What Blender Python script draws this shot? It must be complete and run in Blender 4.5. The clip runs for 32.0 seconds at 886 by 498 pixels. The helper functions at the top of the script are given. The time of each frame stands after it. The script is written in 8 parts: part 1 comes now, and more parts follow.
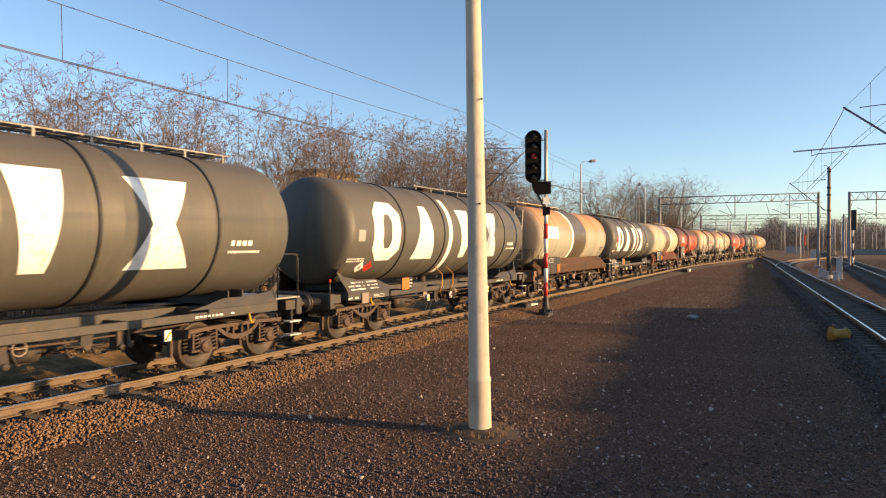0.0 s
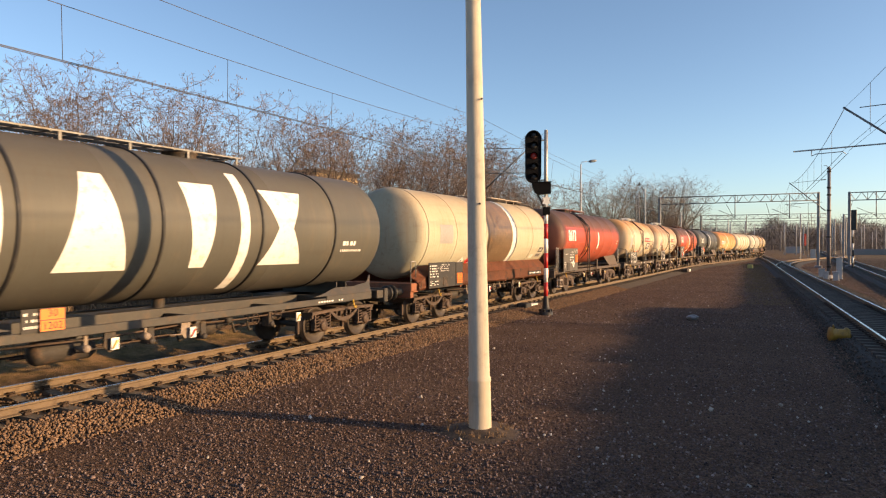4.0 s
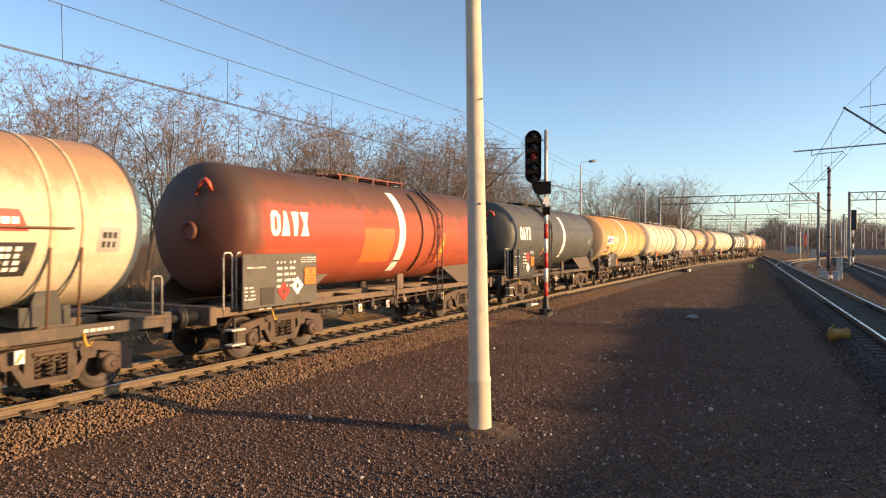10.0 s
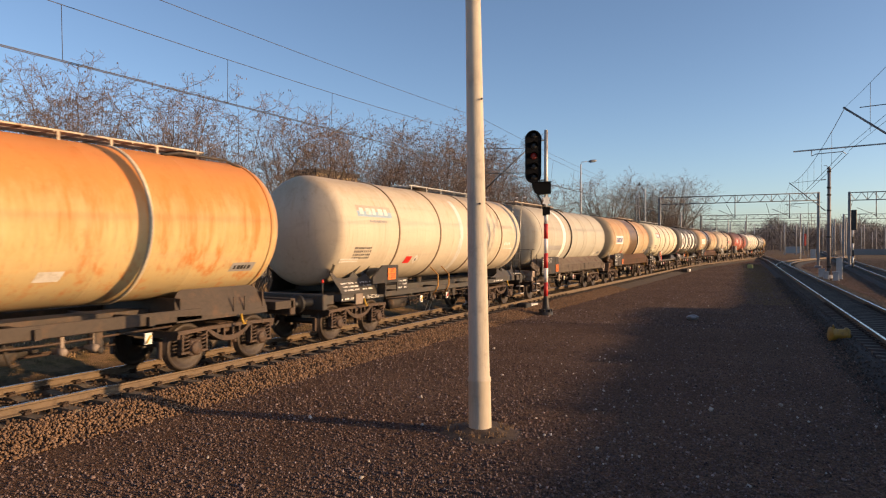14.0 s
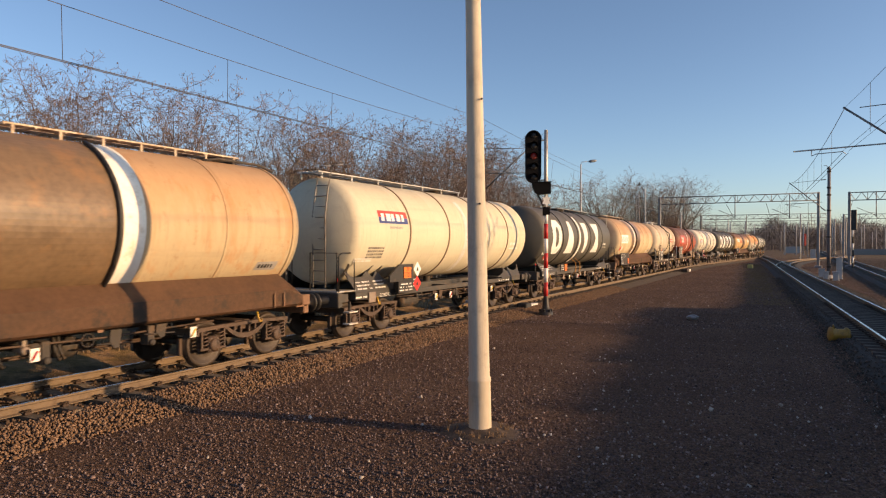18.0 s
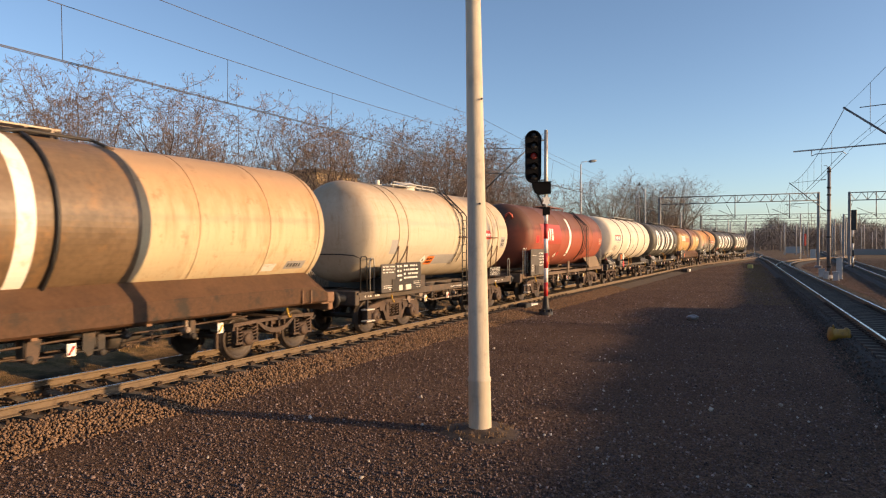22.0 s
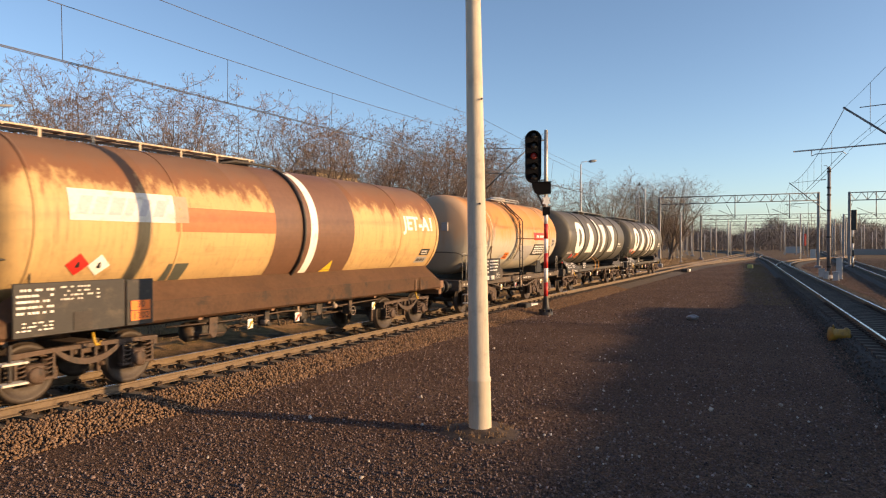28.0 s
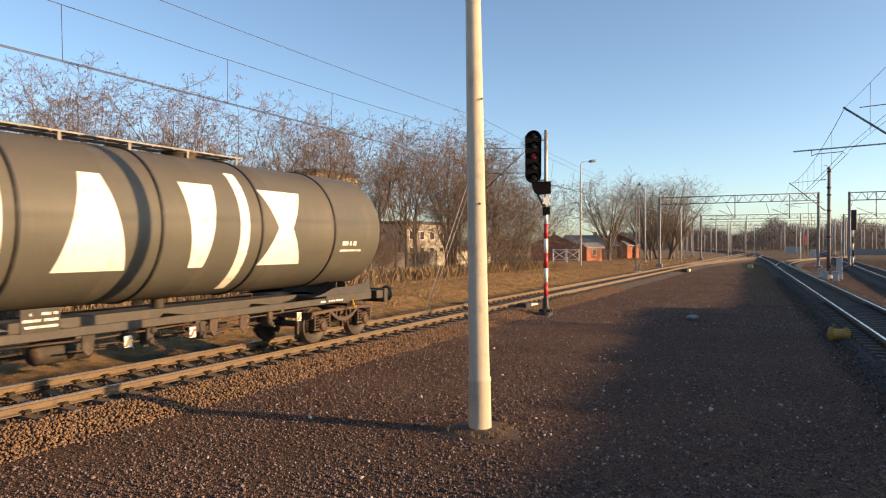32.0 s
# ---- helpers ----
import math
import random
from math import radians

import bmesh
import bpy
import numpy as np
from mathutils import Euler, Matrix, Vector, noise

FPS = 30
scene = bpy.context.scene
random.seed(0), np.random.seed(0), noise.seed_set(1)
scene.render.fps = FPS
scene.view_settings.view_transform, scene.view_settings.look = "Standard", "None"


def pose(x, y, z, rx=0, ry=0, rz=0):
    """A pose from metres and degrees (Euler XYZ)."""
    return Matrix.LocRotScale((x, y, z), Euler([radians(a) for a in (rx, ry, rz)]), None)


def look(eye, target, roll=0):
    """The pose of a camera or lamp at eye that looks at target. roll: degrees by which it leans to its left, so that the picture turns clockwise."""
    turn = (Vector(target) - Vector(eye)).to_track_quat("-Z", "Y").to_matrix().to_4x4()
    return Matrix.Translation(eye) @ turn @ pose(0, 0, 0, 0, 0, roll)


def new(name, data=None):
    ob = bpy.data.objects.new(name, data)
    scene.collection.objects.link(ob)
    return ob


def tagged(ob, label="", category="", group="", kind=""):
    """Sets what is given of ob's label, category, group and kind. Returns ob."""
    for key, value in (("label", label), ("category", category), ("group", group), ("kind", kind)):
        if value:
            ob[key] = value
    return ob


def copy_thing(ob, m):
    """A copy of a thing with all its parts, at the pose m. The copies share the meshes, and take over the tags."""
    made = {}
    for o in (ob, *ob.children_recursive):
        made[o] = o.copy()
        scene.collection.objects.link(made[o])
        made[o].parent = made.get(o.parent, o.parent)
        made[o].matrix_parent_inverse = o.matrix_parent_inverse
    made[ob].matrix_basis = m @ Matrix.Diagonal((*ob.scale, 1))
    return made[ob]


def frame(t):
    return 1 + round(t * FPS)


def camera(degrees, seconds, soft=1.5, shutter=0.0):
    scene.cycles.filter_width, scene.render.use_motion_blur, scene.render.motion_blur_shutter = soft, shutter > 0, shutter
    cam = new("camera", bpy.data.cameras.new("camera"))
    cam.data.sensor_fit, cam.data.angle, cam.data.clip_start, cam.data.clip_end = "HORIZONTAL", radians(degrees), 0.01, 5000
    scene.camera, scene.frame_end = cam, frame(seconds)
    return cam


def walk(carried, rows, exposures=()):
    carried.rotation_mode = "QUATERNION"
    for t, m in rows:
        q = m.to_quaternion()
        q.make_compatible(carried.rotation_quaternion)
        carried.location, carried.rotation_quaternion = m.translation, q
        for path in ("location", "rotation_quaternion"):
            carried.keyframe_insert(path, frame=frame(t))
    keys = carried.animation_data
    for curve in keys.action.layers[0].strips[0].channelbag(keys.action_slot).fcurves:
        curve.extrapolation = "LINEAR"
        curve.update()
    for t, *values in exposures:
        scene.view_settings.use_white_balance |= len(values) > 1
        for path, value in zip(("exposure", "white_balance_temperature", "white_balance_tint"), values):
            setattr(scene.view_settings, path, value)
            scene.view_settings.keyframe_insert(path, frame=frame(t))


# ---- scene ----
# World: x runs along the main track (away from the camera), y across it to the left, z up; z = 0 is the rail head.
HEADING, PITCH, EYE = 27.85, 0.39, (0.0, 0.0, 2.467)
cam = camera(67.8, 32.0, soft=1.15, shutter=0.12)


def cam_pose():
    h, p = radians(HEADING), radians(PITCH)
    way = Vector((math.cos(h) * math.cos(p), math.sin(h) * math.cos(p), -math.sin(p)))
    return look(EYE, Vector(EYE) + way * 10, ROLL)


ROLL = 0.0
walk(cam, [(0.0, cam_pose()), (32.0, cam_pose())], exposures=[(t, e + 0.22, 6900 + 800 * e, 16 - 8 * e) for t, e in ((0.0, 0.76), (3.0, 0.7), (5.7, 0.64), (6.2, 0.74), (7.0, 0.84), (8.0, 0.58), (9.0, 0.57), (10.0, 0.83), (12.0, 0.9), (13.0, 0.54), (14.0, 0.31), (17.0, 0.42), (19.0, 0.21), (20.0, 0.42), (21.0, 0.6), (22.5, 0.44), (23.2, 0.46), (24.0, 0.7), (25.0, 0.43), (25.5, 0.36), (28.0, 0.58), (29.0, 0.62), (30.0, 0.8), (32.0, 0.8))])

# ---- light ----
SUN_AZ, SUN_EL = 103.0, 11.5          # the way the light travels in plan; height of the sun
sun_way = Vector((math.cos(radians(SUN_AZ)) * math.cos(radians(SUN_EL)),
                  math.sin(radians(SUN_AZ)) * math.cos(radians(SUN_EL)), -math.sin(radians(SUN_EL))))
sun_data = bpy.data.lights.new("sun", "SUN")
sun_data.energy, sun_data.angle, sun_data.color = 4.7, radians(0.7), (1.0, 0.655, 0.35)
sun = new("sun", sun_data)
sun.matrix_world = look((0, -40, 30), Vector((0, -40, 30)) + sun_way)
world = bpy.data.worlds.new("sky")
scene.world = world
world.use_nodes = True
wn = world.node_tree.nodes
sky = wn.new("ShaderNodeTexSky")
sky.sky_type = "NISHITA"
sky.sun_disc = False
sky.sun_elevation = radians(SUN_EL)
sky.sun_rotation = math.atan2(-sun_way.x, -sun_way.y)
sky.altitude, sky.air_density, sky.dust_density, sky.ozone_density = 0.0, 0.74, 0.9, 2.5
world.node_tree.links.new(sky.outputs[0], wn["Background"].inputs[0])
wn["Background"].inputs[1].default_value = 0.15

# ---- materials ----
MATS = {}


def nodes_of(name):
    m = bpy.data.materials.new(name)
    m.use_nodes = True
    nt = m.node_tree
    return m, nt, nt.nodes["Principled BSDF"]


def add_noise(nt, scale, detail=4.0, rough=0.6, stretch=None, coord="Object"):
    tc = nt.nodes.new("ShaderNodeTexCoord")
    n = nt.nodes.new("ShaderNodeTexNoise")
    n.inputs["Scale"].default_value, n.inputs["Detail"].default_value, n.inputs["Roughness"].default_value = scale, detail, rough
    if stretch:
        mp = nt.nodes.new("ShaderNodeMapping")
        mp.inputs["Scale"].default_value = stretch
        nt.links.new(tc.outputs[coord], mp.inputs[0])
        nt.links.new(mp.outputs[0], n.inputs["Vector"])
    else:
        nt.links.new(tc.outputs[coord], n.inputs["Vector"])
    return n.outputs["Fac"]


def ramp(nt, fac, stops):
    r = nt.nodes.new("ShaderNodeValToRGB")
    e = r.color_ramp.elements
    e[0].position, e[0].color = stops[0][0], (*stops[0][1], 1)
    e[1].position, e[1].color = stops[-1][0], (*stops[-1][1], 1)
    for p, c in stops[1:-1]:
        k = e.new(p)
        k.color = (*c, 1)
    nt.links.new(fac, r.inputs[0])
    return r.outputs[0]


def blend(nt, fac, a, b, mode="MIX"):
    m = nt.nodes.new("ShaderNodeMix")
    m.data_type, m.blend_type = "RGBA", mode
    for sock, v in ((m.inputs[0], fac), (m.inputs[6], a), (m.inputs[7], b)):
        if isinstance(v, (int, float)):
            sock.default_value = v
        elif isinstance(v, tuple):
            sock.default_value = (*v, 1)
        else:
            nt.links.new(v, sock)
    return m.outputs[2]


def calc(nt, op, a, b=None, clamp=False):
    m = nt.nodes.new("ShaderNodeMath")
    m.operation, m.use_clamp = op, clamp
    for i, v in enumerate((a, b)):
        if v is None:
            continue
        if isinstance(v, (int, float)):
            m.inputs[i].default_value = v
        else:
            nt.links.new(v, m.inputs[i])
    return m.outputs[0]


def span(nt, v, lo, hi):
    m = nt.nodes.new("ShaderNodeMapRange")
    m.interpolation_type = "SMOOTHSTEP"
    m.inputs[1].default_value, m.inputs[2].default_value = lo, hi
    nt.links.new(v, m.inputs[0])
    return m.outputs[0]


def add_bump(nt, bsdf, height, strength=0.3, dist=0.01):
    b = nt.nodes.new("ShaderNodeBump")
    b.inputs["Strength"].default_value, b.inputs["Distance"].default_value = strength, dist
    nt.links.new(height, b.inputs["Height"])
    nt.links.new(b.outputs[0], bsdf.inputs["Normal"])


def plain(name, col, rough=0.6, metal=0.0, var=0.25, scale=6.0, bump=0.0, dirt=None, stretch=None):
    """A surface with grain and larger blotches; dirt: a second colour that comes through in patches."""
    if name in MATS:
        return MATS[name]
    m, nt, b = nodes_of(name)
    lo = tuple(c * (1 - var) for c in col)
    hi = tuple(min(1, c * (1 + var)) for c in col)
    big = add_noise(nt, scale * 0.25, 5, 0.65, stretch)
    fine = add_noise(nt, scale * 4, 4, 0.6, stretch)
    c = ramp(nt, big, [(0.3, lo), (0.7, hi)])
    c = blend(nt, 0.35, c, ramp(nt, fine, [(0.3, lo), (0.7, hi)]))
    if dirt:
        c = blend(nt, span(nt, add_noise(nt, scale * 0.7, 6, 0.7), 0.5, 0.68), c, dirt)
    nt.links.new(c, b.inputs["Base Color"])
    b.inputs["Metallic"].default_value = metal
    r = nt.nodes.new("ShaderNodeMapRange")
    r.inputs[3].default_value, r.inputs[4].default_value = max(0.02, rough - 0.12), min(1, rough + 0.12)
    nt.links.new(big, r.inputs[0])
    nt.links.new(r.outputs[0], b.inputs["Roughness"])
    if bump:
        add_bump(nt, b, fine, bump)
    MATS[name] = m
    return m


def by_part(name, cols, rough=0.9, scale=20.0, bump=0.4, island=False):
    """Stones, sleepers and the like: a colour by piece, with grain."""
    if name in MATS:
        return MATS[name]
    m, nt, b = nodes_of(name)
    if island:
        src = nt.nodes.new("ShaderNodeNewGeometry").outputs["Random Per Island"]
    else:
        src = nt.nodes.new("ShaderNodeObjectInfo").outputs["Random"]
    n = len(cols)
    c = ramp(nt, src, [(i / (n - 1), k) for i, k in enumerate(cols)])
    f = add_noise(nt, scale, 5, 0.65)
    c = blend(nt, 0.5, c, ramp(nt, f, [(0.25, (0.35, 0.35, 0.35)), (0.75, (1.0, 1.0, 1.0))]), "MULTIPLY")
    nt.links.new(c, b.inputs["Base Color"])
    b.inputs["Roughness"].default_value = rough
    add_bump(nt, b, f, bump)
    MATS[name] = m
    return m


def tank_paint(name, col, rust=(0.5, 0.2, 0.06), top=0.0, streak=0.0, grime=(0.1, 0.08, 0.06), soot=0.0, rough=0.42, patches=0.0, ztop=3.0, soft=0.75, ends=0.0, edge=None, end_x=5.3):
    """Painted tank steel: rust that washes down from the top, soot on the crown, fine runs, wiped streaks and scuffs."""
    if name in MATS:
        return MATS[name]
    m, nt, b = nodes_of(name)
    tc = nt.nodes.new("ShaderNodeTexCoord")
    sep = nt.nodes.new("ShaderNodeSeparateXYZ")
    nt.links.new(tc.outputs["Object"], sep.inputs[0])
    z = sep.outputs[2]
    blot = add_noise(nt, 0.9, 6, 0.65)
    fine = add_noise(nt, 14, 4, 0.6)
    runs = add_noise(nt, 1.0, 5, 0.7, (3.2, 3.2, 0.22))
    thin = add_noise(nt, 1.0, 4, 0.75, (17.0, 6.0, 0.5))
    wipe = add_noise(nt, 1.0, 4, 0.7, (0.35, 2.0, 5.0))
    base = blend(nt, blot, tuple(c * 0.84 for c in col), tuple(min(1, c * 1.12) for c in col))
    base = blend(nt, calc(nt, "MULTIPLY", fine, 0.22), base, grime)
    base = blend(nt, calc(nt, "MULTIPLY", span(nt, thin, 0.5, 0.75), 0.36), base, grime)
    base = blend(nt, calc(nt, "MULTIPLY", span(nt, wipe, 0.52, 0.7), 0.16), base, grime)
    zn = calc(nt, "ADD", z, calc(nt, "MULTIPLY", calc(nt, "SUBTRACT", runs, 0.5), 2.6 * soft))
    zn = calc(nt, "ADD", zn, calc(nt, "MULTIPLY", calc(nt, "SUBTRACT", blot, 0.5), 1.6 * soft))
    if top:
        base = blend(nt, calc(nt, "MULTIPLY", span(nt, zn, ztop - (edge or soft), ztop + (edge or soft)), top), base, rust)
    if streak:
        base = blend(nt, calc(nt, "MULTIPLY", span(nt, runs, 0.5, 0.7), streak), base, rust)
        base = blend(nt, calc(nt, "MULTIPLY", span(nt, thin, 0.6, 0.72), streak * 0.8), base, rust)
    if patches:
        base = blend(nt, calc(nt, "MULTIPLY", span(nt, add_noise(nt, 2.6, 7, 0.75), 0.58, 0.64), patches), base, tuple(c * 0.6 for c in rust))
    if soot:
        crown = calc(nt, "ADD", z, calc(nt, "MULTIPLY", calc(nt, "SUBTRACT", runs, 0.5), 0.9))
        base = blend(nt, calc(nt, "MULTIPLY", span(nt, crown, 3.5, 4.1), soot), base, grime)
    if ends:
        rim = calc(nt, "ADD", calc(nt, "ABSOLUTE", sep.outputs[0]), calc(nt, "MULTIPLY", calc(nt, "SUBTRACT", blot, 0.5), 0.9))
        base = blend(nt, calc(nt, "MULTIPLY", span(nt, rim, end_x, end_x + 0.45), ends), base, grime)
    low = calc(nt, "ADD", z, calc(nt, "MULTIPLY", calc(nt, "SUBTRACT", runs, 0.5), 0.8))
    base = blend(nt, calc(nt, "MULTIPLY", calc(nt, "SUBTRACT", 1.0, span(nt, low, 1.35, 2.0)), 0.45), base, grime)
    nt.links.new(base, b.inputs["Base Color"])
    r = nt.nodes.new("ShaderNodeMapRange")
    r.inputs[3].default_value, r.inputs[4].default_value = rough + 0.08, rough + 0.32
    nt.links.new(blot, r.inputs[0])
    nt.links.new(r.outputs[0], b.inputs["Roughness"])
    b.inputs["Specular IOR Level"].default_value = 0.35
    add_bump(nt, b, blot, 0.12, 0.03)
    MATS[name] = m
    return m


FRAME = lambda: plain("underframe steel", (0.038, 0.033, 0.03), 0.75, 0.1, 0.35, 5, 0.2, (0.11, 0.07, 0.045))
FRAME_BROWN = lambda: plain("rusty brown frame paint", (0.18, 0.098, 0.056), 0.68, 0, 0.3, 3, 0.15, (0.135, 0.078, 0.048))
FRAME_RED = lambda: plain("rust red frame paint", (0.24, 0.088, 0.045), 0.75, 0, 0.3, 4, 0.2, (0.15, 0.07, 0.045))
FRAME_GREY = lambda: plain("grey brown frame paint", (0.24, 0.195, 0.16), 0.75, 0, 0.3, 4, 0.2, (0.17, 0.1, 0.07))
BOGIE = lambda: plain("brake dust brown steel", (0.066, 0.041, 0.029), 0.7, 0.0, 0.5, 7, 0.3, (0.018, 0.015, 0.013))
WHEEL = lambda: plain("wheel steel", (0.045, 0.034, 0.028), 0.6, 0.3, 0.3, 8, 0.1)
BLACK = lambda: plain("black paint", (0.018, 0.018, 0.018), 0.55, 0, 0.3, 6, 0, (0.045, 0.038, 0.032))
BOARD = lambda: plain("black lettering board", (0.022, 0.021, 0.021), 0.65, 0, 0.4, 5, 0, (0.06, 0.048, 0.038))
BOARD_GREY = lambda: plain("dirty grey lettering board", (0.085, 0.075, 0.066), 0.7, 0, 0.3, 4, 0, (0.055, 0.05, 0.045))
WHITE = lambda: plain("white lettering paint", (0.74, 0.73, 0.7), 0.5, 0, 0.1, 7, 0, (0.55, 0.52, 0.46))
CREAMW = lambda: plain("pale grey film", (0.6, 0.58, 0.54), 0.5, 0, 0.15, 6, 0, (0.45, 0.42, 0.36))
GREYPATCH = lambda: plain("grey overpaint", (0.3, 0.29, 0.28), 0.6, 0, 0.2, 5)
RED = lambda: plain("red sign film", (0.62, 0.03, 0.025), 0.45, 0, 0.12, 6)
ORANGE = lambda: plain("orange sign film", (0.8, 0.19, 0.03), 0.45, 0, 0.1, 6)
YELLOW = lambda: plain("yellow paint", (0.75, 0.5, 0.04), 0.5, 0, 0.15, 6)
NAVY = lambda: plain("navy sign film", (0.05, 0.05, 0.16), 0.45, 0, 0.2, 6)
GALV = lambda: plain("galvanised steel", (0.42, 0.41, 0.39), 0.5, 0.6, 0.2, 6, 0, (0.3, 0.26, 0.2))
RAILS = lambda: plain("rusty rail side", (0.14, 0.1, 0.064), 0.8, 0, 0.25, 8, 0.2, (0.1, 0.068, 0.045))
RAILTOP = lambda: plain("polished rail head", (0.55, 0.53, 0.5), 0.25, 1.0, 0.1, 8)
CONC = lambda: plain("weathered concrete", (0.46, 0.43, 0.39), 0.85, 0, 0.14, 3, 0.25, (0.36, 0.33, 0.29))
BARK = lambda: plain("grey brown bark", (0.1, 0.08, 0.065), 0.95, 0, 0.3, 9, 0.3)
TWIG = lambda: plain("reddish twig bark", (0.15, 0.112, 0.095), 0.95, 0, 0.3, 3)
# bark and twigs of the far trees, paled to hold the distance haze
HAZE_BARK = lambda: plain("pale grey bark", (0.15, 0.125, 0.107), 0.9, 0, 0.4, 3, 0.3)
HAZE_TWIG = lambda: plain("pale grey twigs", (0.2, 0.16, 0.136), 0.9, 0, 0.3, 3)

# ---- mesh tools ----
def mesh_of(bm, name, mats, smooth=False):
    me = bpy.data.meshes.new(name)
    bm.to_mesh(me)
    bm.free()
    for m in (mats if isinstance(mats, (list, tuple)) else [mats]):
        me.materials.append(m)
    if smooth:
        me.shade_smooth()
    return me


def part(name, bm, material, parent, label="", at=None, smooth=False):
    me = bm if isinstance(bm, bpy.types.Mesh) else mesh_of(bm, name, material, smooth)
    ob = new(name, me)
    ob.parent = parent
    if at is not None:
        ob.matrix_basis = at
    if label:
        tagged(ob, label)
    return ob


CACHE = {}


def shared(key, build, mats, smooth=False):
    """One mesh for all alike parts."""
    if key not in CACHE:
        CACHE[key] = mesh_of(build(), key.split("|")[0], mats, smooth)
    return CACHE[key]


def box(bm, x0, x1, y0, y1, z0, z1, bevel=0.0):
    vs = [bm.verts.new((x, y, z)) for x in (x0, x1) for y in (y0, y1) for z in (z0, z1)]
    fs = [bm.faces.new([vs[i] for i in q]) for q in ((0, 1, 3, 2), (4, 6, 7, 5), (0, 4, 5, 1), (2, 3, 7, 6), (0, 2, 6, 4), (1, 5, 7, 3))]
    if bevel:
        es = list({e for f in fs for e in f.edges})
        bmesh.ops.bevel(bm, geom=es, offset=bevel, segments=1, affect="EDGES")
    return bm


def ring(centre, axis, r, seg, up=None):
    axis = Vector(axis).normalized()
    ref = Vector(up) if up else (Vector((0, 0, 1)) if abs(axis.z) < 0.9 else Vector((1, 0, 0)))
    a = axis.cross(ref).normalized()
    b = a.cross(axis).normalized()
    return [Vector(centre) + a * (r * math.cos(2 * math.pi * k / seg)) + b * (r * math.sin(2 * math.pi * k / seg)) for k in range(seg)]


def lathe(bm, p0, way, profile, seg=24, mat=0):
    """profile: (distance along way, radius)."""
    way = Vector(way).normalized()
    rows = []
    for d, r in profile:
        c = Vector(p0) + way * d
        if r < 1e-5:
            rows.append([bm.verts.new(c)])
        else:
            rows.append([bm.verts.new(v) for v in ring(c, way, r, seg)])
    for a, b in zip(rows, rows[1:]):
        for k in range(seg):
            q = [a[k % len(a)], a[(k + 1) % len(a)], b[(k + 1) % len(b)], b[k % len(b)]]
            q = list(dict.fromkeys(q))
            if len(q) > 2:
                f = bm.faces.new(q)
                f.material_index, f.smooth = mat, True
    return bm


def rod(bm, p0, p1, r, seg=8, r1=None):
    p0, p1 = Vector(p0), Vector(p1)
    d = (p1 - p0).length
    r1 = r if r1 is None else r1
    return lathe(bm, p0, p1 - p0, [(0, 0), (0, r), (d, r1), (d, 0)], seg)


def tube(bm, pts, r, seg=6):
    pts = [Vector(p) for p in pts]
    rows = []
    for i, p in enumerate(pts):
        w = (pts[min(i + 1, len(pts) - 1)] - pts[max(i - 1, 0)])
        rows.append([bm.verts.new(v) for v in ring(p, w, r, seg)])
    for a, b in zip(rows, rows[1:]):
        for k in range(seg):
            bm.faces.new((a[k], a[(k + 1) % seg], b[(k + 1) % seg], b[k])).smooth = True
    bm.faces.new(rows[0][::-1])
    bm.faces.new(rows[-1])
    return bm


def plate(bm, outline, y0, y1):
    """A plate in the x-z plane from y0 to y1."""
    bottom = [bm.verts.new((x, y0, z)) for x, z in outline]
    topv = [bm.verts.new((x, y1, z)) for x, z in outline]
    n = len(outline)
    bm.faces.new(bottom)
    bm.faces.new(topv[::-1])
    for k in range(n):
        bm.faces.new((bottom[k], topv[k], topv[(k + 1) % n], bottom[(k + 1) % n]))
    return bm


def fresh():
    return bmesh.new()


def sorted_normals(bm):
    bmesh.ops.recalc_face_normals(bm, faces=bm.faces)
    return bm
# ---- tracks ----
NC = 11.3                             # centre line of the main track
RAIL_H = 0.16


def route(s):
    """Centre of the route that the train takes: straight, over a crossover, then a long curve to the left."""
    a, rad, ang = 72.0, 300.0, 0.083
    arc, mid = rad * ang, 33.0
    n = NC
    if s <= a:
        return n
    u = min(s - a, arc)
    n -= u * u / (2 * rad)
    u = min(max(s - a - arc, 0), mid)
    n -= u * ang
    u = min(max(s - a - arc - mid, 0), arc)
    n -= u * ang - u * u / (2 * rad)
    u = max(s - a - 2 * arc - mid, 0)
    return n + u * u / (2 * 520.0)


def main_line(s):
    return NC


def right_line(s):
    u = max(s - 110, 0)
    return -2.35 + (s - 30.8) * 0.0573 + u * u / (2 * 900.0)


def branch_line(s):
    u = max(s - 82.0, 0)
    return right_line(82.0) + (s - 82.0) * 0.0573 - u * u / (2 * 190.0)


def outer_line(s):
    return -7.2 - 0.012 * (s - 76)


def rail_profile():
    h = RAIL_H
    return [(-0.036, 0.0), (-0.036, -0.03), (-0.012, -0.045), (-0.010, -h + 0.03), (-0.07, -h + 0.012), (-0.07, -h),
            (0.07, -h), (0.07, -h + 0.012), (0.010, -h + 0.03), (0.012, -0.045), (0.036, -0.03), (0.036, 0.0)]


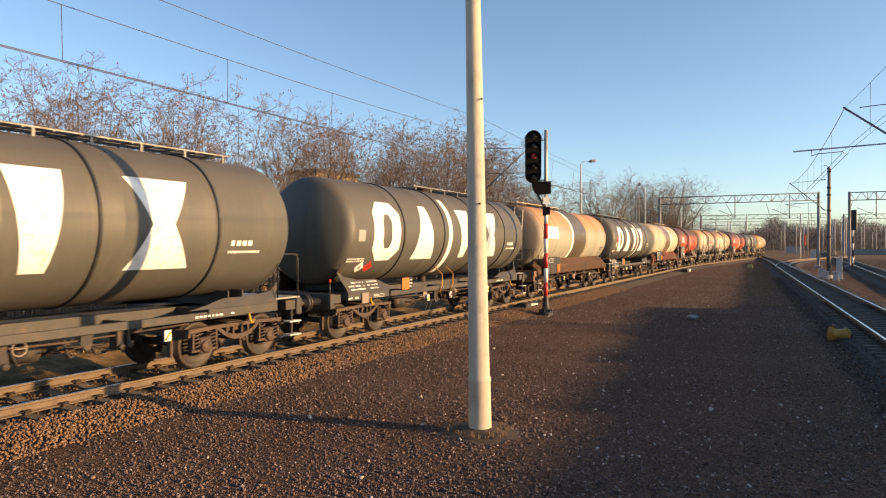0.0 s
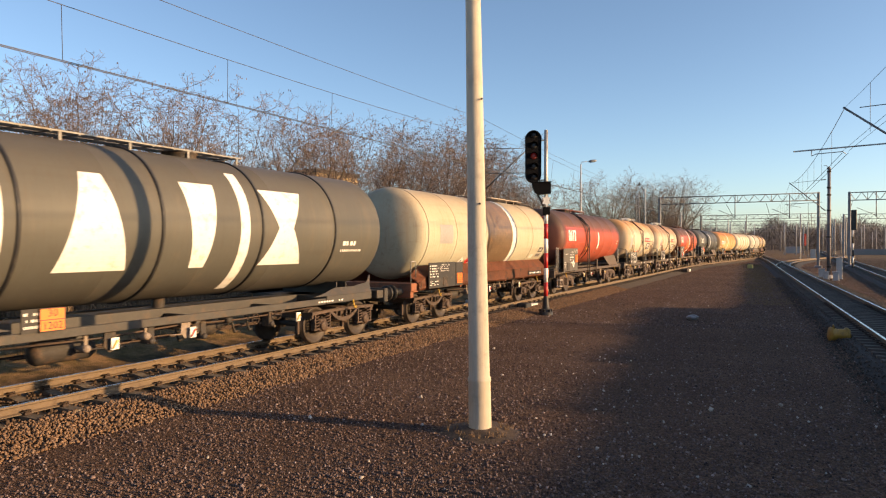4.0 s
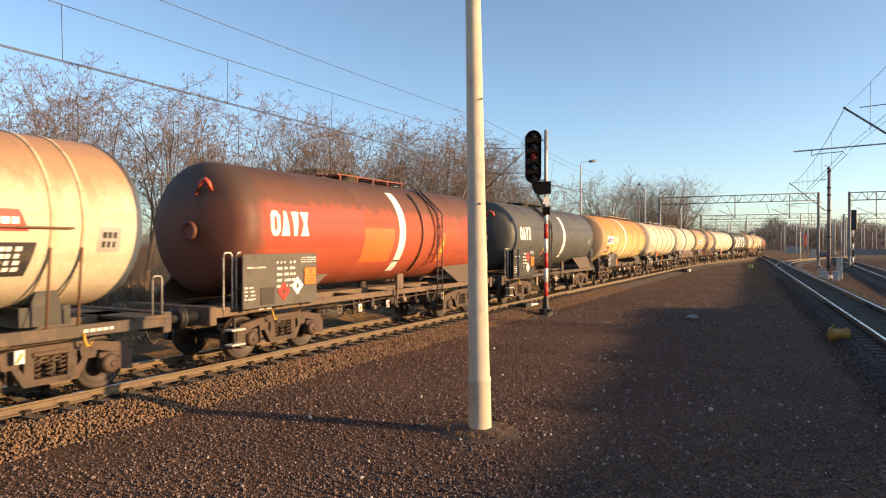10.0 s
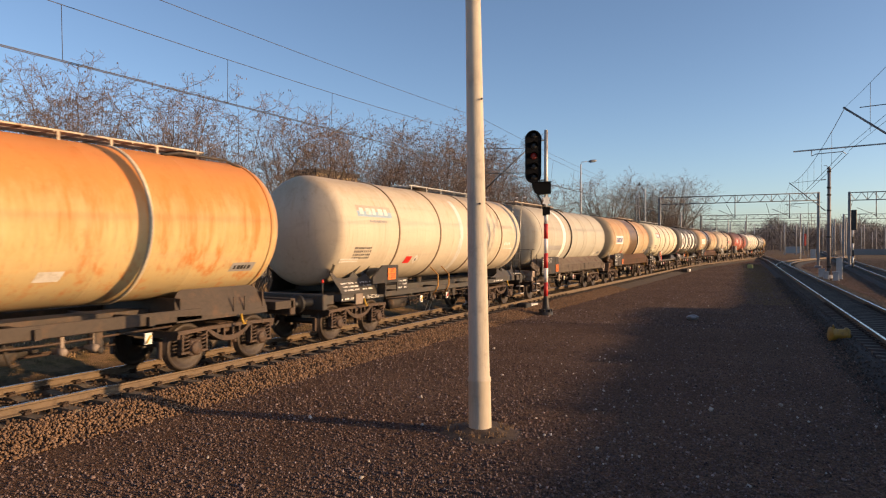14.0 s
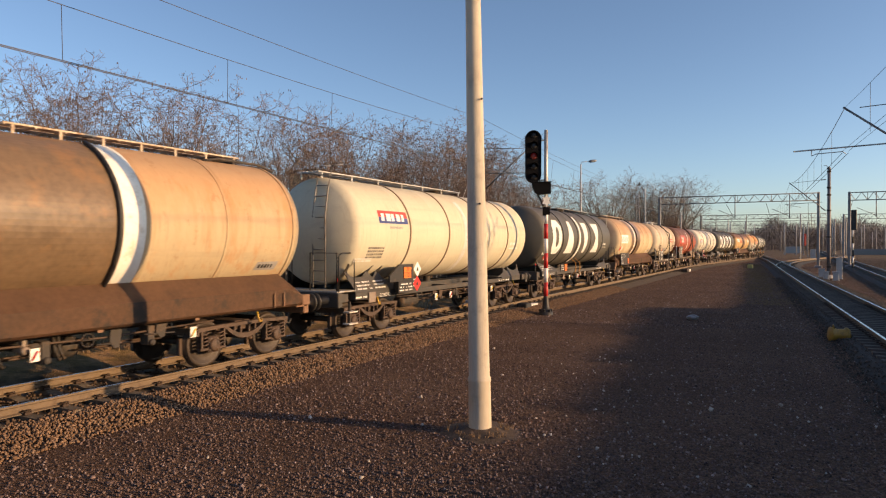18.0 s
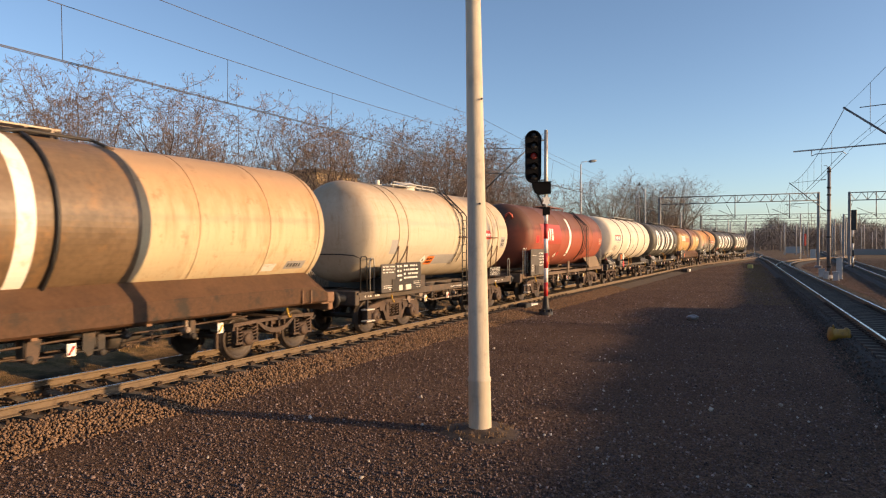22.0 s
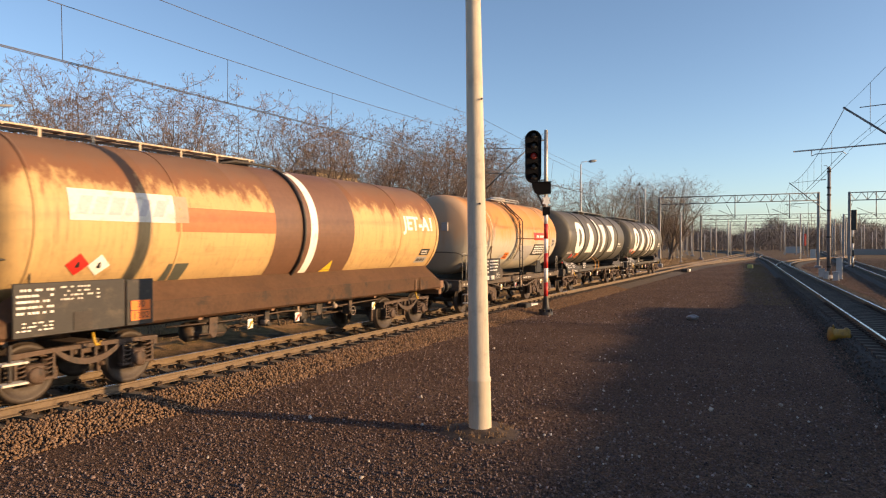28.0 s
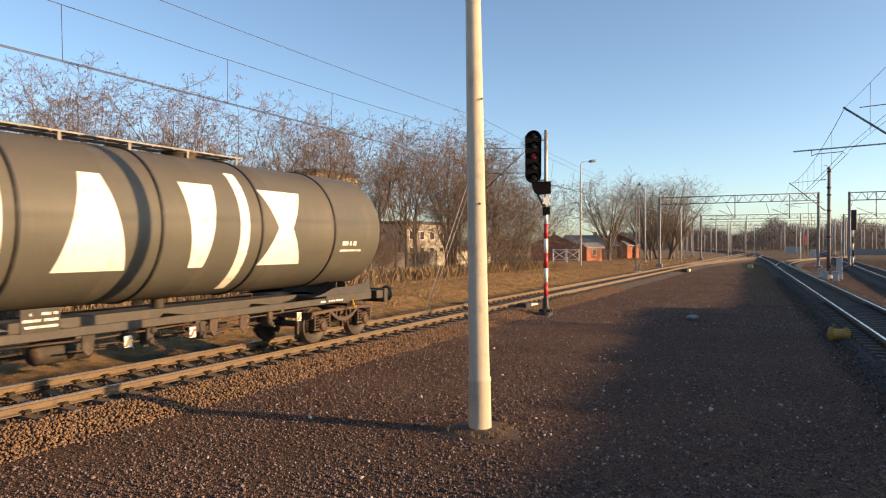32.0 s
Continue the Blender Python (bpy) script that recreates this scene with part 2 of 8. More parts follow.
def rail_mesh(line, off, s0, s1, step):
    bm = fresh()
    pr = rail_profile()
    rows = []
    n = max(1, int((s1 - s0) / step))
    for i in range(n + 1):
        s = s0 + (s1 - s0) * i / n
        w = Vector((1, (line(s + 0.1) - line(s - 0.1)) / 0.2, 0)).normalized()
        side = Vector((-w.y, w.x, 0))
        c = Vector((s, line(s), 0)) + side * off
        rows.append([bm.verts.new(c + side * u + Vector((0, 0, v))) for u, v in pr])
    k = len(pr)
    for a, b in zip(rows, rows[1:]):
        for j in range(k):
            f = bm.faces.new((a[j], a[(j + 1) % k], b[(j + 1) % k], b[j]))
            f.material_index = 1 if j == k - 1 else 0
    return sorted_normals(bm)


def sleeper_mesh():
    bm = fresh()
    prof = [(-1.25, -0.17), (-0.5, -0.17), (-0.35, -0.2), (0.35, -0.2), (0.5, -0.17), (1.25, -0.17)]
    tops, bots = [], []
    for y, z in prof:
        tops.append([bm.verts.new((x, y, z)) for x in (-0.09, 0.09)])
        bots.append([bm.verts.new((x, y, -0.38)) for x in (-0.13, 0.13)])
    for i in range(len(prof) - 1):
        bm.faces.new((tops[i][0], tops[i][1], tops[i + 1][1], tops[i + 1][0]))
        bm.faces.new((tops[i][0], tops[i + 1][0], bots[i + 1][0], bots[i][0]))
        bm.faces.new((tops[i][1], bots[i][1], bots[i + 1][1], tops[i + 1][1]))
    bm.faces.new((tops[0][0], bots[0][0], bots[0][1], tops[0][1]))
    bm.faces.new((tops[-1][0], tops[-1][1], bots[-1][1], bots[-1][0]))
    return sorted_normals(bm)


def clip_mesh():
    """A sprung rail clip on its shoulder, on the +y side of a rail."""
    bm = fresh()
    box(bm, -0.055, 0.055, 0.075, 0.135, -0.17, -0.125, 0.008)
    pts = [(-0.05, 0.03, -0.115), (-0.05, 0.1, -0.1), (-0.03, 0.15, -0.11), (0.0, 0.12, -0.085), (0.03, 0.15, -0.11), (0.05, 0.1, -0.1), (0.05, 0.03, -0.115)]
    tube(bm, pts, 0.013, 5)
    return bm


SLEEPER = lambda: by_part("concrete sleeper", [(0.112, 0.0897, 0.0674), (0.151, 0.123, 0.0952), (0.129, 0.104, 0.0788)], 0.9, 14, 0.3)
OILY = lambda: by_part("oil-darkened sleeper", [(0.075, 0.062, 0.055), (0.11, 0.09, 0.075), (0.09, 0.075, 0.065)], 0.85, 14, 0.3)
CLIP = lambda: plain("rusted clip", (0.05, 0.032, 0.024), 0.8, 0.2, 0.3, 10)


def track(name, line, s0, s1, label, near=(0, 0), step=6.0, pitch=0.6, oily=False):
    """Rails and sleepers along a line; the sleepers of the first stretch carry their clips."""
    base = tagged(new(name), label, "railway track", kind="structure")
    for off in (-0.7535, 0.7535):
        part("rail", rail_mesh(line, off, s0, s1, step), [RAILS(), RAILTOP()], base)
    sl = shared("sleeper|oily", sleeper_mesh, OILY()) if oily else shared("sleeper", sleeper_mesh, SLEEPER())
    cl = shared("clip", clip_mesh, CLIP())
    n = int((s1 - s0) / pitch)
    rest = []
    for i in range(n):
        s = s0 + 0.3 + i * pitch
        m = pose(s, line(s), 0, 0, 0, math.degrees(math.atan2(line(s + 0.5) - line(s - 0.5), 1.0)))
        if near[0] < s < near[1]:
            o = part("sleeper", sl, None, base, at=m)
            if -6 < s < 34:
                for y, turn in ((-0.7535, 0), (-0.7535, 180), (0.7535, 0), (0.7535, 180)):
                    part("rail_clip", cl, None, o, at=pose(0, y, 0, 0, 0, turn))
        else:
            rest.append(m)
    if rest:
        vs, fs = [], []
        src_v = [v.co.copy() for v in sl.vertices]
        src_f = [tuple(p.vertices) for p in sl.polygons]
        for m in rest:
            k = len(vs)
            vs += [tuple(m @ v) for v in src_v]
            fs += [tuple(k + j for j in f) for f in src_f]
        me = bpy.data.meshes.new("far_sleepers")
        me.from_pydata(vs, [], fs)
        me.materials.append(OILY() if oily else by_part("concrete sleeper far", [(0.2, 0.16, 0.12), (0.27, 0.22, 0.17)], 0.9, 14, 0.2, True))
        tagged(part("far_sleepers", me, None, base), kind="stuff")
    return base


# ---- ground ----
def ground_height(s, n):
    """Flat gravel yard, a shallow ditch behind the main track and a low grassy bank beyond it."""
    z = -0.35
    if n > 9.3:
        z = -0.42
    if n > 13.2:
        u = min(max((n - 13.2) / 1.3, 0), 1)
        z = -0.42 - 0.2 * u
    if n > 14.5:
        u = min((n - 14.5) / 5.0, 1)
        u = u * u * (3 - 2 * u)
        z = -0.62 + 0.62 * u * max(0.0, min(1.0, (110 - s) / 60.0)) + 0.2 * u * (1 - max(0.0, min(1.0, (110 - s) / 60.0)))
    if n < -6:
        z = -0.35 + 0.1 * min(1, (-6 - n) / 3)
    return z


def ground_material():
    m, nt, b = nodes_of("gravel and grass ground")
    geo = nt.nodes.new("ShaderNodeNewGeometry")
    sep = nt.nodes.new("ShaderNodeSeparateXYZ")
    nt.links.new(geo.outputs["Position"], sep.inputs[0])
    big = add_noise(nt, 0.25, 6, 0.65)
    mid = add_noise(nt, 1.7, 6, 0.7)
    vor = nt.nodes.new("ShaderNodeTexVoronoi")
    vor.inputs["Scale"].default_value = 30.0
    nt.links.new(geo.outputs["Position"], vor.inputs["Vector"])
    vor2 = nt.nodes.new("ShaderNodeTexVoronoi")
    vor2.inputs["Scale"].default_value = 75.0
    nt.links.new(geo.outputs["Position"], vor2.inputs["Vector"])
    g = ramp(nt, vor.outputs["Color"], [(0.1, (0.0406, 0.0257, 0.0192)), (0.5, (0.1398, 0.0869, 0.0624)), (0.9, (0.2613, 0.1702, 0.1224)), (0.99, (0.4959, 0.3809, 0.2898))])
    g2 = ramp(nt, vor2.outputs["Color"], [(0.1, (0.0361, 0.0224, 0.0171)), (0.6, (0.1398, 0.0869, 0.0616)), (0.95, (0.2880, 0.1914, 0.1371))])
    g = blend(nt, 0.5, g, g2)
    g = blend(nt, span(nt, big, 0.35, 0.7), g, blend(nt, 1.0, g, (0.72, 0.7, 0.72), "MULTIPLY"))
    g = blend(nt, calc(nt, "MULTIPLY", span(nt, mid, 0.6, 0.75), 0.4), g, (0.15, 0.1, 0.065))
    grass = ramp(nt, mid, [(0.25, (0.16, 0.111, 0.0446)), (0.45, (0.274, 0.182, 0.0744)), (0.6, (0.411, 0.253, 0.124)), (0.8, (0.342, 0.212, 0.119))])
    fine = add_noise(nt, 22, 4, 0.7)
    grass = blend(nt, 0.55, grass, ramp(nt, fine, [(0.3, (0.5, 0.5, 0.5)), (0.7, (1.3, 1.3, 1.3))]), "MULTIPLY")
    edge = calc(nt, "ADD", sep.outputs[1], calc(nt, "MULTIPLY", calc(nt, "SUBTRACT", mid, 0.5), 1.6))
    # strip behind the track, blackened to hold the shade of rails and train
    shaded_cess = blend(nt, mid, (0.022, 0.017, 0.013), (0.06, 0.045, 0.032))
    c = blend(nt, span(nt, edge, 12.6, 13.4), g, shaded_cess)
    c = blend(nt, span(nt, edge, 14.6, 16.2), c, grass)
    # beyond the second track the yard's partial shade is mixed in as dark ground
    shaded_yard = ramp(nt, vor.outputs["Color"], [(0.1, (0.02, 0.016, 0.014)), (0.6, (0.065, 0.05, 0.04)), (0.95, (0.13, 0.1, 0.08))])
    c = blend(nt, calc(nt, "MULTIPLY", calc(nt, "SUBTRACT", 1.0, span(nt, edge, -4.6, -3.4)), 0.75), c, shaded_yard)
    # far off, on the right and beyond the yard, the ground is dry grass with ash
    far = span(nt, sep.outputs[0], 120, 170)
    c = blend(nt, calc(nt, "MULTIPLY", far, 0.6), c, (0.19, 0.14, 0.09))
    nt.links.new(c, b.inputs["Base Color"])
    b.inputs["Roughness"].default_value = 0.95
    b.inputs["Specular IOR Level"].default_value = 0.15
    h = calc(nt, "ADD", calc(nt, "MULTIPLY", vor.outputs["Distance"], -1.0), calc(nt, "MULTIPLY", vor2.outputs["Distance"], -0.5))
    h = calc(nt, "ADD", h, calc(nt, "MULTIPLY", mid, 1.5))
    add_bump(nt, b, h, 1.0, 0.05)
    return m


def build_ground():
    xs = [-1500, -400, -120, -50, -20] + [i * 1.0 for i in range(-10, 60)] + [60 + 5 * i for i in range(30)] + [220, 300, 450, 700, 1200, 2500]
    ys = [-1500, -500, -150, -60, -30] + [-20 + 1.0 * i for i in range(28)] + [8 + 0.4 * i for i in range(40)] + [24, 28, 35, 50, 80, 150, 400, 1000, 2500]
    verts, faces = [], []
    for x in xs:
        for y in ys:
            z = ground_height(x, y)
            if -12 < x < 120 and -12 < y < 9:
                z += 0.03 * noise.noise(Vector((x * 0.35, y * 0.35, 0)))
            if 15 < y < 40 and x < 150:
                z += 0.1 * noise.noise(Vector((x * 0.4, y * 0.4, 7)))
            verts.append((x, y, z))
    w = len(ys)
    for i in range(len(xs) - 1):
        for j in range(w - 1):
            faces.append((i * w + j, (i + 1) * w + j, (i + 1) * w + j + 1, i * w + j + 1))
    me = bpy.data.meshes.new("ground")
    me.from_pydata(verts, [], faces)
    me.materials.append(ground_material())
    me.shade_smooth()
    tagged(new("ground", me), "dark brown gravel yard with a dry grass bank beyond the track", "ground", kind="structure")


def stones(name, places, mats, label, seed):
    """Many small broken stones as one mesh; places: (x, y, z, size)."""
    rng = np.random.default_rng(seed)
    t = (1 + 5 ** 0.5) / 2
    base = np.array([(1, 0, 0), (-1, 0, 0), (0, 1, 0), (0, -1, 0), (0, 0, 1), (0.1, 0.1, -1), (0.6, 0.6, 0.55), (-0.6, -0.55, 0.6)])
    tris = np.array([(6, 0, 2), (6, 2, 4), (6, 4, 0), (7, 1, 3), (7, 3, 4), (7, 4, 1), (1, 4, 2), (3, 0, 4), (0, 5, 2), (2, 5, 1), (1, 5, 3), (3, 5, 0)])
    p = np.asarray(places)
    n = len(p)
    q = rng.normal(size=(n, 4))
    q /= np.linalg.norm(q, axis=1)[:, None]
    a, b, c, d = q.T
    rot = np.stack([1 - 2 * (c * c + d * d), 2 * (b * c - a * d), 2 * (b * d + a * c), 2 * (b * c + a * d), 1 - 2 * (b * b + d * d), 2 * (c * d - a * b),
                    2 * (b * d - a * c), 2 * (c * d + a * b), 1 - 2 * (b * b + c * c)], 1).reshape(n, 3, 3)
    loc = base[None] * rng.uniform(0.65, 1.2, (n, 8, 1)) * rng.uniform(0.6, 1.15, (n, 1, 3))
    v = np.einsum("nij,nkj->nki", rot, loc) * p[:, None, 3:4] + p[:, None, :3]
    f = (tris[None] + (np.arange(n) * 8)[:, None, None]).reshape(-1)
    me = bpy.data.meshes.new(name)
    me.vertices.add(n * 8)
    me.vertices.foreach_set("co", v.reshape(-1))
    me.loops.add(len(f))
    me.loops.foreach_set("vertex_index", f)
    me.polygons.add(len(f) // 3)
    me.polygons.foreach_set("loop_start", np.arange(0, len(f), 3))
    me.update(calc_edges=True)
    me.materials.append(mats)
    return tagged(new(name, me), label, "gravel", kind="stuff")


def ballast_z(n):
    """Ballast bed across the main track."""
    u = n - NC
    if u < 0:
        edge = [(-2.35, -0.36), (-1.55, -0.2), (-1.2, -0.19), (0, -0.22)]
    else:
        edge = [(0, -0.22), (1.2, -0.19), (1.6, -0.2), (2.6, -0.55)]
    for (a, za), (b, zb) in zip(edge, edge[1:]):
        if a <= u <= b:
            return za + (zb - za) * (u - a) / (b - a)
    return -0.6


def bed(name, line, s0, s1, step, half, label, mat_):
    """The ballast bed under a track."""
    bm = fresh()
    prof = [(-half - 0.9, -0.4), (-half, -0.235), (half, -0.235), (half + 0.9, -0.62)]
    rows = []
    n = int((s1 - s0) / step)
    for i in range(n + 1):
        s = s0 + (s1 - s0) * i / n
        rows.append([bm.verts.new((s, line(s) + u + 0.05 * noise.noise((s * 0.8, u, 3)), z)) for u, z in prof])
    for a, b in zip(rows, rows[1:]):
        for k in range(len(prof) - 1):
            bm.faces.new((a[k], b[k], b[k + 1], a[k + 1]))
    sorted_normals(bm)
    return tagged(new(name, mesh_of(bm, name, mat_)), label, "ballast", kind="structure")


BALLAST = lambda: by_part("broken stone", [(0.1237, 0.0729, 0.0437), (0.2342, 0.1415, 0.0832), (0.1749, 0.1043, 0.0637), (0.2986, 0.1946, 0.1277), (0.1493, 0.0987, 0.0716)], 0.95, 30, 0.3, True)
GRAVEL = lambda: by_part("dark gravel stone", [(0.0328, 0.0221, 0.0209), (0.1314, 0.0865, 0.0763), (0.0724, 0.0479, 0.0438), (0.1780, 0.1169, 0.1026), (0.1051, 0.0682, 0.0597), (0.2306, 0.1636, 0.1459), (0.0857, 0.0569, 0.0513), (0.3619, 0.2899, 0.2780)], 0.95, 40, 0.3, True)


def build_tracks():
    # main bed colour lowered for the shade under the train
    bedm = by_part("ballast bed", [(0.0744, 0.0527, 0.0372), (0.0744, 0.0527, 0.0372)], 0.95, 18, 1.0)
    dark = by_part("dark ballast bed", [(0.0372, 0.031, 0.0279), (0.0372, 0.031, 0.0279)], 0.95, 18, 1.0)
    bed("ballast_bed", main_line, -372, 240, 4, 1.45, "brown broken stone ballast under the main track", bedm)
    bed("ballast_bed_crossover", route, 74, 330, 4, 1.4, "brown ballast under the crossover track", bedm)
    bed("ballast_bed_siding", right_line, -140, 330, 4, 1.4, "dark oily ballast under the second track", dark)
    bed("ballast_bed_outer", outer_line, 30, 330, 8, 1.4, "dark ballast under the outer track", dark)
    bed("ballast_bed_branch", branch_line, 82, 160, 3, 1.4, "dark ballast under a branching track", dark)
    track("main_track", main_line, -371.7, 240, "rusty rails on concrete sleepers in brown ballast", (-11.7, 90))
    track("crossover_track", route, 76, 330, "crossover rails curving away between two tracks", step=3.0)
    track("second_track", right_line, -140, 330, "polished rails on sleepers in dark ballast", (4, 70), 5.0, oily=True)
    track("outer_track", outer_line, 30, 330, "rails of an outer yard track in dark ballast", step=8.0, oily=True)
    track("branch_track", branch_line, 84, 160, "rails of a turnout branching off the second track", step=2.0, oily=True)
    rng = random.Random(4)
    pl = []
    for i in range(36000):
        s = -4 + 46 * rng.random() ** 1.5
        u = rng.uniform(-2.4, -1.2)
        pl.append((s, NC + u + 0.12 * noise.noise((s, 0, 0)), ballast_z(NC + u) + rng.uniform(-0.01, 0.025), rng.uniform(0.016, 0.036)))
    # stones between the rails, with the wagons' shade put into a darker colour
    oil = []
    for i in range(9000):
        s = -4 + 46 * rng.random() ** 1.4
        u = rng.uniform(-1.2, 1.3)
        oil.append((s, NC + u, -0.225 + rng.uniform(-0.02, 0.025), rng.uniform(0.022, 0.045)))
    for i in range(5000):
        s = 2 + 60 * rng.random()
        u = rng.uniform(1.2, 2.5)
        pl.append((s, NC + u, ballast_z(NC + u) + rng.uniform(-0.01, 0.03), rng.uniform(0.025, 0.05)))
    stones("dusty_ballast", oil, by_part("brake dust stone", [(0.063, 0.0406, 0.028), (0.112, 0.07, 0.0455), (0.084, 0.0546, 0.0364)], 0.95, 30, 0.3, True), "ballast stones darkened by brake dust between the rails", 6)
    stones("ballast_stones", pl, BALLAST(), "brown broken ballast stones along the main track", 1)
    pl = []
    for i in range(90000):
        a, d = rng.uniform(-1.15, 0.98), 3.0 + 22 * rng.random() ** 1.5
        h = radians(HEADING) - a * 0.62
        s, n = d * math.cos(h), d * math.sin(h)
        if n > NC - 2.2:
            continue
        z = ground_height(s, n)
        if noise.noise((s * 0.8, n * 0.8, 5)) < -0.25 and rng.random() < 0.5:
            continue
        z += 0.03 * noise.noise(Vector((s * 0.35, n * 0.35, 0)))
        pl.append((s, n, z + rng.uniform(-0.004, 0.012), rng.uniform(0.010, 0.027) * (1.5 if rng.random() < 0.03 else 1)))
    for i in range(34000):
        a, d = rng.uniform(-0.35, 0.98), 24.0 + 46 * rng.random() ** 1.3
        h = radians(HEADING) - a * 0.62
        s, n = d * math.cos(h), d * math.sin(h)
        if n > min(NC, route(s)) - 2.2 or abs(n - right_line(s)) < 1.5 or n < -12:
            continue
        z = ground_height(s, n) + 0.03 * noise.noise(Vector((s * 0.35, n * 0.35, 0)))
        pl.append((s, n, z + rng.uniform(-0.004, 0.012), rng.uniform(0.02, 0.04)))
    oily = []
    for i in range(22000):
        s = 9 + 52 * rng.random() ** 1.2
        u = rng.uniform(-2.4, 2.4)
        oily.append((s, right_line(s) + u, -0.24 - 0.17 * max(0, abs(u) - 1.4) + rng.uniform(-0.02, 0.02), rng.uniform(0.02, 0.042)))
    stones("oily_ballast", oily, by_part("oily stone", [(0.04, 0.032, 0.027), (0.09, 0.068, 0.055), (0.06, 0.047, 0.04), (0.13, 0.1, 0.08)], 0.9, 30, 0.3, True), "dark oily ballast stones of the second track", 7)
    stones("yard_gravel", pl, GRAVEL(), "dark purple brown gravel of the yard", 2)
# ---- tank wagons: local x runs to the tail, -y is the side that the camera sees, z = 0 the rail head ----
ZT, RT = 2.83, 1.45                   # tank axis and radius


def wheelset_mesh():
    bm = fresh()
    rod(bm, (0, -0.95, 0), (0, 0.95, 0), 0.075, 10)
    for sgn in (-1, 1):
        y = 0.82 * sgn
        prof = [(0, 0.08), (0, 0.13), (0.02, 0.16), (0.035, 0.36), (0.0, 0.385), (0.0, 0.455), (0.01, 0.46), (0.1, 0.465), (0.105, 0.49), (0.135, 0.485),
                (0.135, 0.39), (0.085, 0.36), (0.07, 0.16), (0.14, 0.13), (0.14, 0.08)]
        lathe(bm, (0, y, 0), (0, -sgn, 0), prof, 32)
    return sorted_normals(bm)


def spring(bm, x, y, z0, z1, r=0.075):
    pts = []
    turns = 4.5
    for k in range(int(turns * 8) + 1):
        a = k * math.pi / 4
        pts.append((x + r * math.cos(a), y + r * math.sin(a), z0 + (z1 - z0) * k / (turns * 8)))
    tube(bm, pts, 0.018, 4)


def new_bogie_mesh():
    """Welded two-axle bogie frame with bow-shaped side beams, headstocks and a bolster."""
    bm = fresh()
    for sgn in (-1, 1):
        y0, y1 = (0.94 * sgn, 1.06 * sgn)
        a, b = min(y0, y1), max(y0, y1)
        top = [(-1.3, 0.74), (-1.3, 0.82), (-0.55, 0.84), (0.55, 0.84), (1.3, 0.82), (1.3, 0.74), (0.6, 0.77), (-0.6, 0.77)]
        plate(bm, top, a, b)
        low = [(-0.62, 0.78)] + [(-0.6 + 1.2 * k / 12, 0.5 + 0.27 * (abs(k - 6) / 6) ** 2.2) for k in range(13)] + [(0.62, 0.78)]
        up = [(0.5 - 1.0 * k / 10, 0.6 + 0.17 * (abs(k - 5) / 5) ** 2.2) for k in range(11)]
        outl = low[1:-1] + up
        plate(bm, outl, a, b)
        for x in (-0.3, -0.12, 0.12, 0.3):
            box(bm, x - 0.02, x + 0.02, a + 0.03, b - 0.02, 0.58, 0.78)
        for x in (-0.9, 0.9):
            spring(bm, x - 0.2, 1.0 * sgn, 0.42, 0.74)
            spring(bm, x + 0.2, 1.0 * sgn, 0.42, 0.74)
            box(bm, x - 0.33, x + 0.33, a + 0.0, b, 0.36, 0.41, 0.008)
            box(bm, x - 0.31, x - 0.27, a, b, 0.41, 0.76)
            box(bm, x + 0.27, x + 0.31, a, b, 0.41, 0.76)
    box(bm, -0.22, 0.22, -0.95, 0.95, 0.66, 0.86, 0.02)
    for x in (-1.3, 1.24):
        box(bm, x, x + 0.06, -1.04, 1.04, 0.66, 0.8)
    for x in (-0.42, 0.42):
        rod(bm, (x, -0.8, 0.42), (x, 0.8, 0.42), 0.04, 6)
    for sgn in (-1, 1):
        for x in (-1.42, 1.42, -0.38, 0.38):
            box(bm, x - 0.035, x + 0.035, 0.68 * sgn - 0.05, 0.68 * sgn + 0.05, 0.28, 0.62, 0.01)
    rod(bm, (0, 0, 0.8), (0, 0, 0.98), 0.28, 14)
    return sorted_normals(bm)


def axle_box_mesh():
    bm = fresh()
    box(bm, -0.14, 0.14, -0.08, 0.09, -0.15, 0.17, 0.03)
    lathe(bm, (0, -0.08, 0), (0, -1, 0), [(0, 0.13), (0.03, 0.125), (0.05, 0.1), (0.05, 0.0)], 14)
    for k in range(4):
        a = math.pi / 4 + k * math.pi / 2
        rod(bm, (0.1 * math.cos(a), -0.08, 0.1 * math.sin(a)), (0.1 * math.cos(a), -0.12, 0.1 * math.sin(a)), 0.018, 5)
    return sorted_normals(bm)


